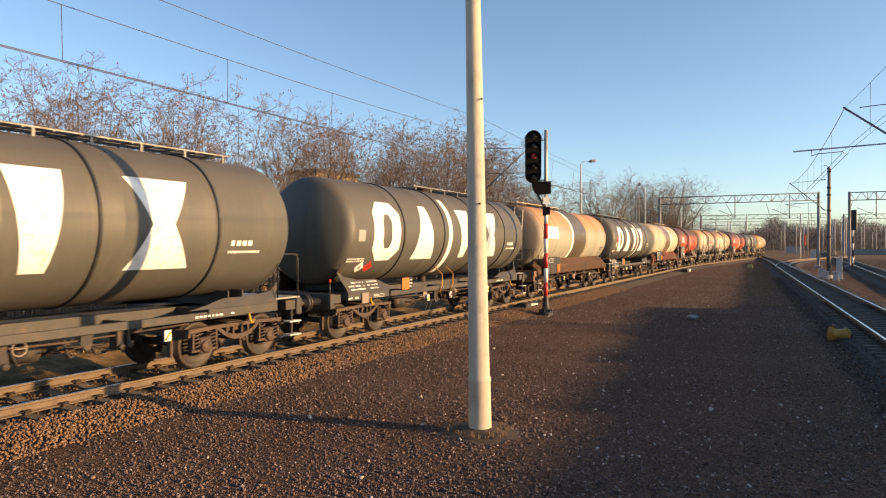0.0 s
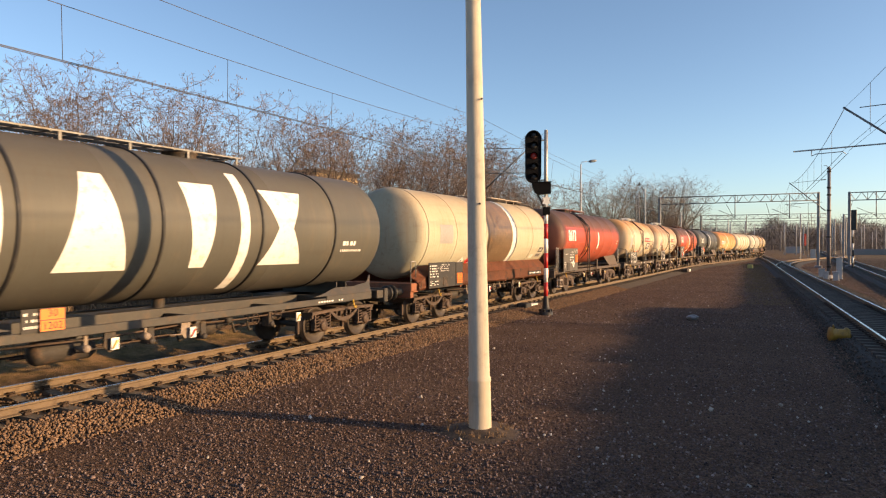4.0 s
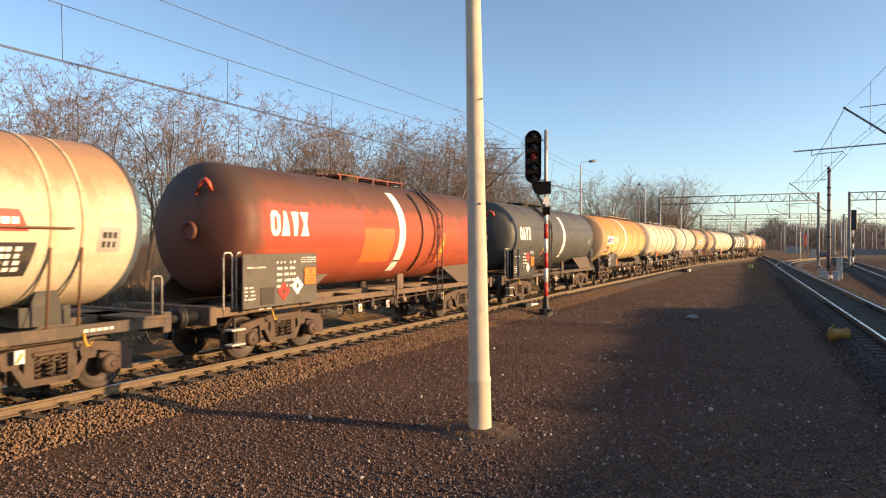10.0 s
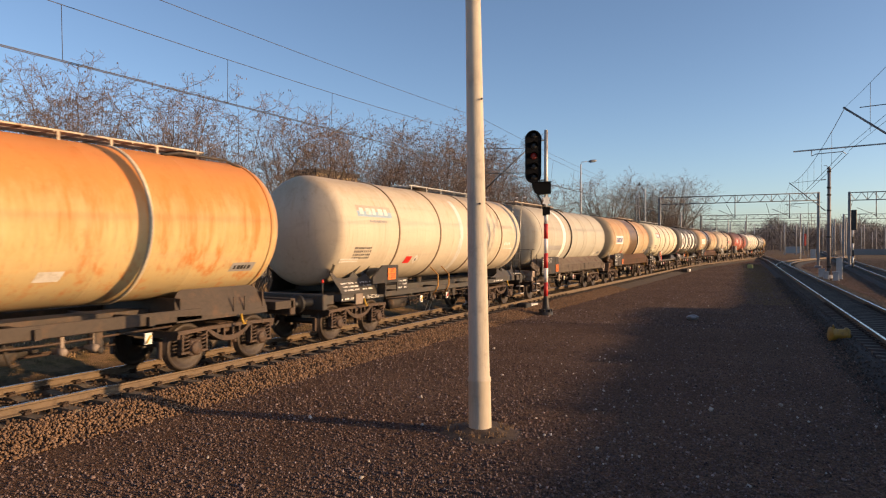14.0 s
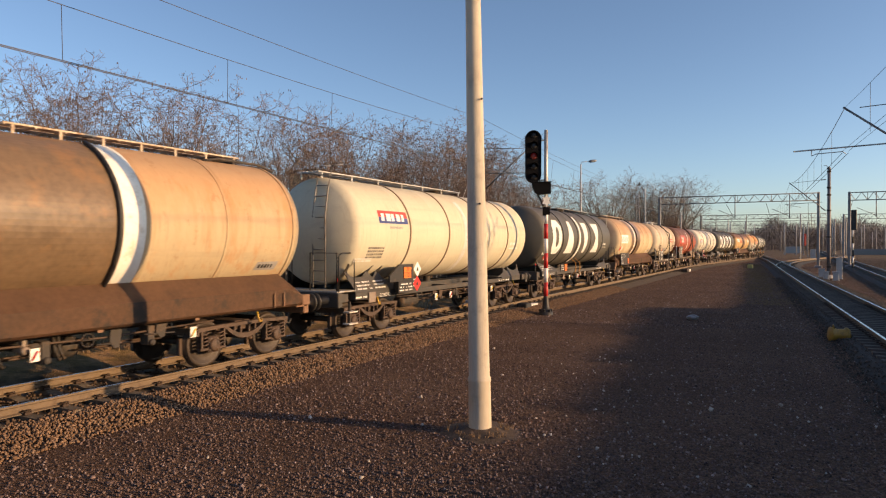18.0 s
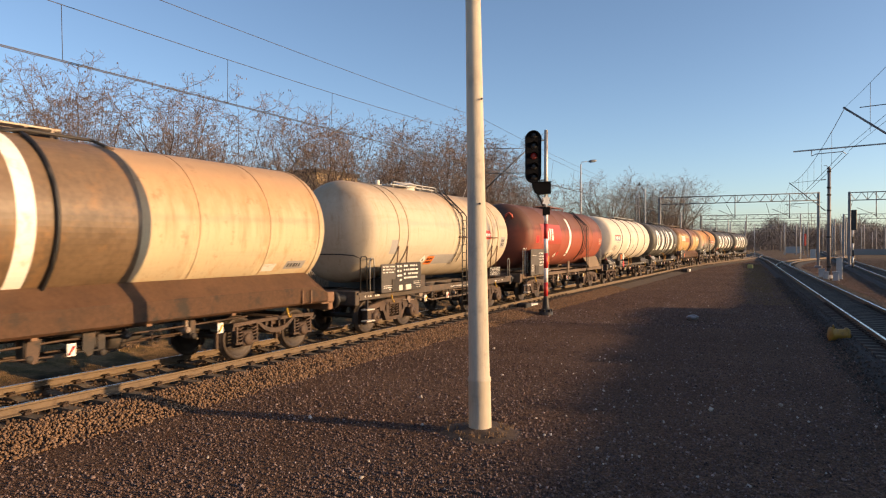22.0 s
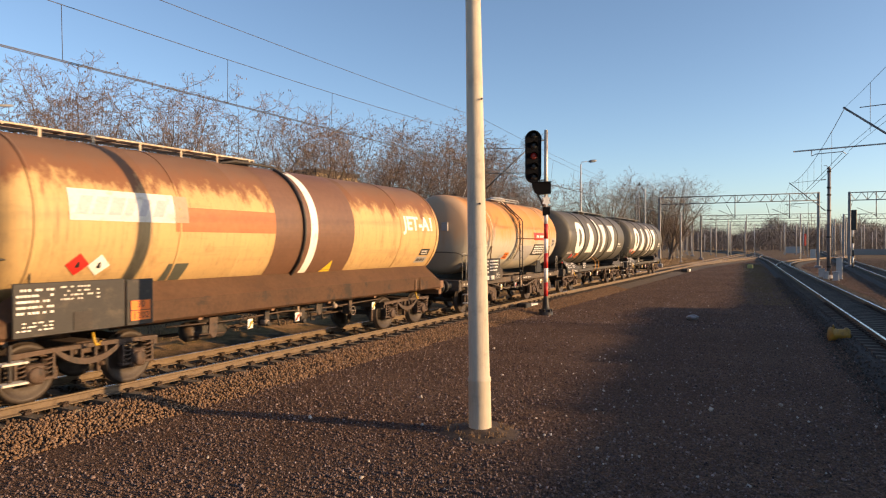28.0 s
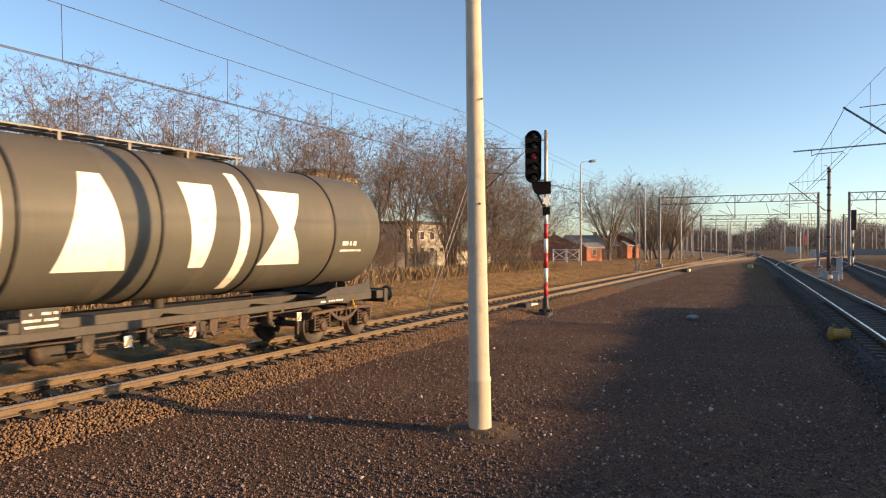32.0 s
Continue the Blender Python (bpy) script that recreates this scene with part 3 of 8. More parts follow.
def old_bogie_mesh():
    """Cast bogie with deep side frames that have large openings."""
    bm = fresh()
    for sgn in (-1, 1):
        a, b = sorted((0.97 * sgn, 1.1 * sgn))
        plate(bm, [(-1.38, 0.62), (-1.32, 0.78), (-0.5, 0.9), (0.5, 0.9), (1.32, 0.78), (1.38, 0.62), (1.2, 0.62), (0.6, 0.76), (-0.6, 0.76), (-1.2, 0.62)], a, b)
        plate(bm, [(-0.62, 0.62), (-0.42, 0.3), (0.42, 0.3), (0.62, 0.62), (0.5, 0.62), (0.34, 0.4), (-0.34, 0.4), (-0.5, 0.62)], a, b)
        for x in (-0.34, 0.34):
            box(bm, x - 0.08, x + 0.08, a, b, 0.34, 0.82, 0.01)
        for x in (-0.62, 0.62):
            plate(bm, [(x - 0.12, 0.6), (x + 0.12, 0.6), (x + 0.16, 0.8), (x - 0.16, 0.8)], a, b)
        for x in (-1.3, 1.3):
            plate(bm, [(x - 0.13, 0.34), (x + 0.13, 0.3), (x + 0.12, 0.66), (x - 0.12, 0.66)], a, b)
        for x in (-0.2, 0.0, 0.2):
            spring(bm, x, 1.02 * sgn, 0.42, 0.74, 0.065)
        box(bm, -0.3, 0.3, a - 0.04, b + 0.04, 0.74, 0.82, 0.02)
    box(bm, -0.24, 0.24, -1.0, 1.0, 0.6, 0.84, 0.03)
    for sgn in (-1, 1):
        for x in (-1.42, 1.42, -0.38, 0.38):
            box(bm, x - 0.035, x + 0.035, 0.68 * sgn - 0.05, 0.68 * sgn + 0.05, 0.28, 0.62, 0.01)
    rod(bm, (0, 0, 0.8), (0, 0, 0.98), 0.28, 14)
    return sorted_normals(bm)


def round_box_mesh():
    bm = fresh()
    lathe(bm, (0, 0.1, 0), (0, -1, 0), [(0, 0.17), (0.16, 0.17), (0.2, 0.15), (0.22, 0.12), (0.22, 0.0)], 16)
    box(bm, -0.2, 0.2, -0.05, 0.08, 0.1, 0.2, 0.02)
    lathe(bm, (0, -0.12, 0), (0, -1, 0), [(0, 0.06), (0.03, 0.05), (0.03, 0.0)], 8)
    return sorted_normals(bm)


BOGIES = {}


def add_bogie(wagon, kind, x):
    """The first bogie of a kind is built and its wheelsets keyed; the others are copies of it."""
    if kind not in BOGIES:
        new_kind = kind == "new"
        bog = part("bogie", new_bogie_mesh() if new_kind else old_bogie_mesh(), BOGIE(), wagon, "two-axle bogie coated with brown brake dust")
        for wx in (-0.9, 0.9) if new_kind else (-1.0, 1.0):
            w = part("wheelset", shared("wheelset", wheelset_mesh, WHEEL()), None, bog, "steel wheelset with worn bright treads", pose(wx, 0, 0.46))
            SPIN.append((w, wx))
            for sgn in (-1, 1):
                me = shared("axle_box", axle_box_mesh, BOGIE()) if new_kind else shared("round_axle_box", round_box_mesh, BOGIE())
                part("axle_box", me, None, bog, at=pose(wx, 1.0 * sgn if new_kind else 1.06 * sgn, 0.46, 0, 0, 0 if sgn < 0 else 180))
        BOGIES[kind] = bog
        bog.matrix_basis = pose(x, 0, 0)
        for w, wx in SPIN[-2:]:
            spin_rows(w, wx)
        return bog
    src = BOGIES[kind]
    made = copy_thing(src, pose(x, 0, 0))
    made.parent = wagon
    return made


SPIN = []


def travel(t):
    """Metres that the train has gone at t seconds."""
    return 9.65 * t + 0.0228 * t * t


def spin_rows(w, wx):
    rows, t = [], 0.0
    while t < 32.0:
        rows.append((t, pose(wx, 0, 0.46, 0, -math.degrees(travel(t) / 0.46) % 360.0, 0)))
        t += 1 / 15.0
    rows.append((32.0, pose(wx, 0, 0.46, 0, -math.degrees(travel(32.0) / 0.46) % 360.0, 0)))
    walk(w, rows)


def buffer_mesh():
    bm = fresh()
    lathe(bm, (0, 0, 0), (-1, 0, 0), [(0, 0), (0, 0.17), (0.03, 0.17), (0.03, 0.115), (0.3, 0.105), (0.3, 0.085), (0.5, 0.085), (0.5, 0.2), (0.52, 0.225), (0.555, 0.225), (0.57, 0.15), (0.575, 0)], 20)
    return sorted_normals(bm)


def coupler_mesh():
    bm = fresh()
    box(bm, -0.12, 0.0, -0.06, 0.06, -0.09, 0.09, 0.015)
    tube(bm, [(-0.1, 0, 0), (-0.26, 0, -0.02), (-0.3, 0, -0.12), (-0.2, 0, -0.2)], 0.04, 6)
    for y in (-0.06, 0.06):
        tube(bm, [(-0.16, y, -0.02), (-0.5, y, -0.06), (-0.56, y, -0.06)], 0.02, 5)
    rod(bm, (-0.36, -0.09, -0.05), (-0.36, 0.09, -0.05), 0.03, 6)
    return sorted_normals(bm)


def hose_mesh():
    bm = fresh()
    tube(bm, [(0, 0, 0), (-0.12, 0, 0.0), (-0.2, 0.01, -0.12), (-0.24, 0.03, -0.34), (-0.34, 0.05, -0.42), (-0.45, 0.04, -0.32)], 0.025, 6)
    return bm


def tank_mesh(half, knuckle, r=RT):
    """A welded tank: cylinder with dished ends (a shallow crown and a tight knuckle) and slightly raised ring seams."""
    bm = fresh()
    crown = 2.75
    xc = half - math.sqrt((crown - knuckle) ** 2 - (r - knuckle) ** 2)
    edge = math.asin((r - knuckle) / (crown - knuckle))
    xk = xc + (crown - knuckle) * math.cos(edge)
    prof = [(-xc - crown, 0.0)]
    for k in range(1, 8):
        a = edge * k / 7
        prof.append((-xc - crown * math.cos(a), crown * math.sin(a)))
    for k in range(1, 9):
        a = edge + (math.pi / 2 - edge) * k / 8
        prof.append((-xk - knuckle * math.cos(a), r - knuckle + knuckle * math.sin(a)))
    body = []
    xs = np.linspace(-half, half, 7)
    for i, x in enumerate(xs[1:-1]):
        for dx, dr in ((-0.02, 0), (-0.008, 0.003), (0.008, 0.003), (0.02, 0)):
            body.append((x + dx, r + dr))
    full = prof + body + [(-x, q) for x, q in prof[::-1]]
    lathe(bm, (0, 0, ZT), (1, 0, 0), full, 72)
    return sorted_normals(bm)


def hoop_mesh(width, thick, r=RT):
    bm = fresh()
    seg = 64
    rows = []
    for dx, dr in ((-width / 2, -0.004), (-width / 2, thick), (width / 2, thick), (width / 2, -0.004)):
        rows.append([bm.verts.new((dx, (r + dr) * math.cos(2 * math.pi * k / seg), ZT + (r + dr) * math.sin(2 * math.pi * k / seg))) for k in range(seg)])
    for a, b in zip(rows, rows[1:]):
        for k in range(seg):
            bm.faces.new((a[k], a[(k + 1) % seg], b[(k + 1) % seg], b[k])).smooth = True
    return sorted_normals(bm)


def arc_of(z):
    return RT * math.asin(max(-1, min(1, (z - ZT) / RT)))


def wrap(bm, lift=0.0065):
    """Lays a flat figure, drawn in (x, height along the skin), on the near side of the tank."""
    lo = min(v.co.y for v in bm.verts)
    hi = max(v.co.y for v in bm.verts)
    k = max(2, int((hi - lo) / 0.09))
    for i in range(1, k):
        y = lo + (hi - lo) * i / k
        bmesh.ops.bisect_plane(bm, geom=bm.verts[:] + bm.edges[:] + bm.faces[:], plane_co=(0, y, 0), plane_no=(0, 1, 0))
    for v in bm.verts:
        a = v.co.y / RT
        v.co = Vector((v.co.x, -(RT + lift) * math.cos(a), ZT + (RT + lift) * math.sin(a)))
    return bm


def figure(bm, pts, hole=None):
    """A filled outline in (x, v), with an inner outline cut out when given (same number of points)."""
    o = [bm.verts.new((x, y, 0)) for x, y in pts]
    if hole:
        h = [bm.verts.new((x, y, 0)) for x, y in hole]
        n = len(pts)
        for k in range(n):
            bm.faces.new((o[k], o[(k + 1) % n], h[(k + 1) % n], h[k]))
    else:
        bm.faces.new(o)
    return bm


def skin(wagon, name, x0, x1, z0, z1, mat_, label="", shear=0.0, lift=0.0065):
    """A rectangular film or paint patch on the tank side."""
    v0, v1 = arc_of(z0), arc_of(z1)
    bm = figure(fresh(), [(x0, v0), (x1, v0), (x1 + shear, v1), (x0 + shear, v1)])
    return part(name, wrap(bm, lift), mat_, wagon, label)


def diamond(wagon, x, z, r, mat_, label, lift=0.006, flat_y=None):
    v = arc_of(z)
    if flat_y is None:
        bm = figure(fresh(), [(x - r, v), (x, v - r), (x + r, v), (x, v + r)])
        d = part("hazard_diamond", wrap(bm, lift), mat_, wagon, label)
        bm = figure(fresh(), [(x - r * 0.22, v - r * 0.25), (x + r * 0.22, v - r * 0.25), (x + r * 0.1, v + r * 0.35), (x - r * 0.1, v + r * 0.2)])
        part("symbol", wrap(bm, lift + 0.002), BLACK(), d)
    else:
        bm = fresh()
        plate(bm, [(x - r, z), (x, z - r), (x + r, z), (x, z + r)], flat_y - 0.004, flat_y)
        d = part("hazard_diamond", sorted_normals(bm), mat_, wagon, label)
        bm = fresh()
        plate(bm, [(x - r * 0.22, z - r * 0.25), (x + r * 0.22, z - r * 0.25), (x + r * 0.1, z + r * 0.35), (x - r * 0.1, z + r * 0.2)], flat_y - 0.007, flat_y - 0.004)
        part("symbol", sorted_normals(bm), BLACK(), d)
    return d


def marks(wagon, boxes, z0, z1, mat_, label):
    """Four plain figures in the places of a painted company mark: ring, wedge, tapered bar, hourglass."""
    v0, v1 = arc_of(z0), arc_of(z1)
    h = v1 - v0
    (a0, a1), (b0, b1), (c0, c1), (d0, d1) = boxes

    def octagon(x0, x1, y0, y1, cut):
        cx, cy = (x1 - x0) * cut, (y1 - y0) * cut * 0.8
        return [(x0 + cx, y0), (x1 - cx, y0), (x1, y0 + cy), (x1, y1 - cy), (x1 - cx, y1), (x0 + cx, y1), (x0, y1 - cy), (x0, y0 + cy)]
    w = (a1 - a0) * 0.34
    outer, inner = octagon(a0, a1, v0, v1, 0.25), octagon(a0 + w, a1 - w, v0 + h * 0.22, v1 - h * 0.22, 0.25)
    bm = fresh()
    for k in range(8):
        j = (k + 1) % 8
        figure(bm, [outer[k], outer[j], inner[j], inner[k]])
    part("painted_mark", wrap(bm, 0.011), mat_, wagon, label + " like a closed ring")
    w, m = b1 - b0, (b0 + b1) / 2
    bm = figure(fresh(), [(b0 + w * 0.04, v0), (b1 - w * 0.04, v0), (m + w * 0.14, v1), (m - w * 0.14, v1)])
    part("painted_mark", wrap(bm, 0.011), mat_, wagon, label + " like a solid wedge")
    w, m = c1 - c0, (c0 + c1) / 2
    bm = figure(fresh(), [(m - w * 0.17, v0), (m + w * 0.17, v0), (m + w * 0.4, v1), (m - w * 0.4, v1)])
    part("painted_mark", wrap(bm, 0.011), mat_, wagon, label + " like a tapered bar")
    w, m = d1 - d0, (d0 + d1) / 2
    bm = fresh()
    figure(bm, [(d0, v0), (d1, v0), (m + w * 0.17, v0 + h / 2), (m - w * 0.17, v0 + h / 2)])
    figure(bm, [(m - w * 0.17, v0 + h / 2), (m + w * 0.17, v0 + h / 2), (d1, v1), (d0, v1)])
    part("painted_mark", wrap(bm, 0.011), mat_, wagon, label + " like an hourglass")


def bars_on_skin(wagon, x0, x1, z0, z1, rows, mat_, n=6, slant=0.0, seed=1, lift=0.005, name="lettering"):
    """Unreadable lettering as plain bars on the tank."""
    rng = random.Random(seed)
    v0, v1 = arc_of(z0), arc_of(z1)
    bm = fresh()
    for r in range(rows):
        y0 = v0 + (v1 - v0) * (r + 0.15) / rows
        y1 = v0 + (v1 - v0) * (r + 0.8) / rows
        x = x0
        while x < x1:
            w = (x1 - x0) / n * rng.uniform(0.5, 0.85)
            figure(bm, [(x, y0), (min(x + w, x1), y0), (min(x + w, x1) + slant * (y1 - y0), y1), (x + slant * (y1 - y0), y1)])
            x += (x1 - x0) / n
    return tagged(part(name, wrap(bm, lift), mat_, wagon), kind="stuff")


def bars_flat(owner, x0, x1, z0, z1, y, rows, n, mat_, seed=1, name="lettering", fill=0.75):
    rng = random.Random(seed)
    bm = fresh()
    n = int(n * 2.5)
    rows = rows if rows == 1 else int(rows * 1.3 + 0.5)
    for r in range(rows):
        za = z0 + (z1 - z0) * (r + 0.25) / rows
        zb = z0 + (z1 - z0) * (r + 0.68) / rows
        x = x0
        while x < x1 - 0.01:
            w = (x1 - x0) / n * rng.uniform(0.45, 0.9)
            if rng.random() < fill:
                f = [bm.verts.new(p) for p in ((x, y, za), (min(x + w, x1), y, za), (min(x + w, x1), y, zb), (x, y, zb))]
                bm.faces.new(f)
            x += (x1 - x0) / n
    return tagged(part(name, bm, mat_, owner), kind="stuff")


def words(text, size, bold=0.0):
    cu = bpy.data.curves.new("words", "FONT")
    cu.body, cu.size, cu.align_x = text, size, "CENTER"
    cu.resolution_u, cu.offset = 2, bold
    ob = bpy.data.objects.new("words", cu)
    me = ob.to_mesh()
    bm = fresh()
    bm.from_mesh(me)
    ob.to_mesh_clear()
    bpy.data.objects.remove(ob)
    bpy.data.curves.remove(cu)
    return bm


def hazard_plate(owner, x, z, y, w=0.4, h=0.36):
    """Orange plate with the two code rows 30 and 1202 in a black frame."""
    bm = fresh()
    box(bm, x - w / 2, x + w / 2, y - 0.01, y, z - h / 2, z + h / 2)
    p = part("hazard_plate", bm, ORANGE(), owner, "orange hazard plate with black figures")
    bm = fresh()
    t = 0.012
    for q in ((x - w / 2, x + w / 2, z - h / 2, z - h / 2 + t), (x - w / 2, x + w / 2, z + h / 2 - t, z + h / 2), (x - w / 2, x + w / 2, z - t / 2, z + t / 2),
              (x - w / 2, x - w / 2 + t, z - h / 2, z + h / 2), (x + w / 2 - t, x + w / 2, z - h / 2, z + h / 2)):
        box(bm, q[0], q[1], y - 0.013, y - 0.01, q[2], q[3])
    part("plate_frame", bm, BLACK(), p)
    for body, dz in (("30", 0.05), ("1202", -h / 2 + 0.04)):
        bm = words(body, 0.16)
        for v in bm.verts:
            v.co = Vector((x + v.co.x, y - 0.014, z + dz + v.co.y))
        part("figures", bm, BLACK(), p)
    return p


def handrail(wagon, x, y, z0, z1, w, along="x", mat_=None):
    """An inverted U of tube."""
    d = Vector((w, 0, 0)) if along == "x" else Vector((0, w, 0))
    p = Vector((x, y, z0))
    top = Vector((0, 0, z1 - z0))
    pts = [p, p + top * 0.9, p + top * 0.97 + d * 0.08, p + top + d * 0.25, p + top + d * 0.75, p + top * 0.97 + d * 0.92, p + top * 0.9 + d, p + d]
    bm = tube(fresh(), pts, 0.018, 6)
    part("handrail", bm, mat_ or GALV(), wagon)


def pale_rail():
    return plain("worn white rail paint", (0.55, 0.52, 0.47), 0.5, 0, 0.2, 8, 0, (0.28, 0.23, 0.18))


def steps(wagon, x, y, mat_=None):
    bm = fresh()
    box(bm, x - 0.02, x + 0.02, y - 0.03, y + 0.03, 0.42, 1.0)
    part("step_hanger", bm, mat_ or FRAME(), wagon)
    for z in (0.42, 0.72):
        bm = fresh()
        box(bm, x - 0.17, x + 0.2, y - 0.13, y + 0.08, z, z + 0.035, 0.006)
        part("step", bm, mat_ or pale_rail(), wagon)


def end_gear(wagon, half, mat_):
    """Headstocks, buffers, couplers and brake hoses at both ends."""
    for sgn in (-1, 1):
        bm = fresh()
        x = sgn * (half - 0.62)
        box(bm, x - 0.09, x + 0.09, -1.25, 1.25, 0.86, 1.24, 0.02)
        part("headstock", bm, mat_, wagon)
        rz = 0 if sgn < 0 else 180
        x = sgn * (half - 0.575)
        for y in (-0.875, 0.875):
            part("buffer", shared("buffer", buffer_mesh, BLACK(), True), None, wagon, "black round buffer, greasy", pose(x, y, 1.05, 0, 0, rz))
        xh = sgn * (half - 2.25)
        part("tow_hook", tube(fresh(), [(xh, -1.27, 1.04), (xh, -1.3, 0.92), (xh + 0.02, -1.32, 0.84), (xh + 0.09, -1.31, 0.83), (xh + 0.11, -1.3, 0.89)], 0.024, 6), plain("worn yellow hook paint", (0.5, 0.3, 0.03), 0.55, 0, 0.25, 9, 0, (0.2, 0.12, 0.05)), wagon, "yellow painted tow hook")
        part("coupler", shared("coupler", coupler_mesh, BLACK()), None, wagon, at=pose(sgn * (half - 0.55), 0, 1.04, 0, 0, rz))
        part("brake_hose", shared("hose", hose_mesh, BLACK()), None, wagon, at=pose(sgn * (half - 0.55), -0.3 * sgn, 0.95, 0, 0, rz))


def top_walkway(wagon, x0, x1, z=None, mat_=None, rail=False, posts=5):
    z = z if z is not None else ZT + RT + 0.1
    m = mat_ or GALV()
    bm = fresh()
    for y in (-0.32, -0.2, -0.08, 0.08, 0.2, 0.32):
        box(bm, x0, x1, y - 0.035, y + 0.035, z, z + 0.03)
    for i in range(int((x1 - x0) / 0.5) + 1):
        x = min(x0 + 0.5 * i, x1 - 0.03)
        box(bm, x, x + 0.03, -0.36, 0.36, z - 0.02, z - 0.002)
    part("walkway", bm, m, wagon, "weathered metal roof walkway")
    for i in range(posts):
        x = x0 + 0.15 + (x1 - x0 - 0.3) * i / (posts - 1)
        for y in (-0.34, 0.34):
            zz = ZT + math.sqrt(RT * RT - y * y) - 0.02
            part("walkway_bracket", box(fresh(), x - 0.025, x + 0.025, y - 0.012, y + 0.012, zz, z), m, wagon)
    if rail:
        bm = fresh()
        tube(bm, [(x0, -0.42, z - 0.1), (x0, -0.42, z + 0.06), (x0 + 0.1, -0.42, z + 0.09), (x1 - 0.1, -0.42, z + 0.09), (x1, -0.42, z + 0.06), (x1, -0.42, z - 0.1)], 0.02, 6)
        for i in range(1, 6):
            x = x0 + (x1 - x0) * i / 6
            rod(bm, (x, -0.42, z - 0.05), (x, -0.42, z + 0.09), 0.014, 5)
        part("walkway_rail", bm, m, wagon)


def side_ladder(wagon, x, mat_, y_out=1.55):
    """A ladder that stands clear of the side, bends inward at a knee and reaches the roof walkway, with stays that hug the tank."""
    knee, top = (-y_out, 3.4), (-0.66, ZT + RT - 0.02)
    for dx in (-0.16, 0.16):
        pts = [(x + dx, -y_out, 0.5), (x + dx, -y_out, 1.6), (x + dx, knee[0], knee[1]), (x + dx, knee[0] + 0.06, knee[1] + 0.1), (x + dx, top[0], top[1])]
        part("ladder_rail", tube(fresh(), pts, 0.022, 6), mat_, wagon)
        pts = [(x + dx * 1.02, -(RT + 0.03) * math.cos(radians(a)), ZT + (RT + 0.03) * math.sin(radians(a))) for a in range(-40, 71, 10)]
        part("ladder_stay", tube(fresh(), pts, 0.012, 5), mat_, wagon)
    for k in range(13):
        z = 0.58 + 0.27 * k
        y = -y_out if z < knee[1] else knee[0] + (top[0] - knee[0]) * (z - knee[1]) / (top[1] - knee[1])
        part("rung", rod(fresh(), (x - 0.16, y, z), (x + 0.16, y, z), 0.014, 5), mat_, wagon)


def end_ladder(wagon, x, sgn, mat_):
    """A ladder up the dished end, with a platform below."""
    for y in (-0.62, -0.22):
        pts = [(x, y, 1.35), (x, y, 3.2), (x - sgn * 0.12, y, 3.9), (x - sgn * 0.3, y, 4.55), (x - sgn * 0.75, y, 4.62)][:5 if sgn < 0 else 3]
        part("ladder_rail", tube(fresh(), pts, 0.022, 6), mat_, wagon)
    for k in range(11 if sgn < 0 else 9):
        z = 1.5 + 0.28 * k
        xx = x if z < 3.2 else x - sgn * 0.25 * (z - 3.2) / 1.3
        part("rung", rod(fresh(), (xx, -0.62, z), (xx, -0.22, z), 0.014, 5), mat_, wagon)


def end_platform(wagon, half, sgn, mat_, tall=2.25):
    x0, x1 = sgn * (half - 1.35), sgn * (half - 0.55)
    bm = fresh()
    box(bm, min(x0, x1), max(x0, x1), -1.2, 1.2, 1.24, 1.28, 0.005)
    part("platform", bm, GALV(), wagon)
    for y in (-1.2, 1.17):
        handrail(wagon, min(x0, x1) + 0.05, y, 1.26, tall, 0.68, "x", mat_)
    bm = tube(fresh(), [(x1 - sgn * 0.04, -1.15, 1.26), (x1 - sgn * 0.04, -1.15, tall), (x1 - sgn * 0.04, -0.3, tall), (x1 - sgn * 0.04, -0.3, 1.26)], 0.018, 6)
    part("handrail", bm, mat_, wagon)
    bm = tube(fresh(), [(x1 - sgn * 0.04, 0.3, 1.26), (x1 - sgn * 0.04, 0.3, tall), (x1 - sgn * 0.04, 1.15, tall), (x1 - sgn * 0.04, 1.15, 1.26)], 0.018, 6)
    part("handrail", bm, mat_, wagon)
    steps(wagon, sgn * (half - 0.95), -1.28)


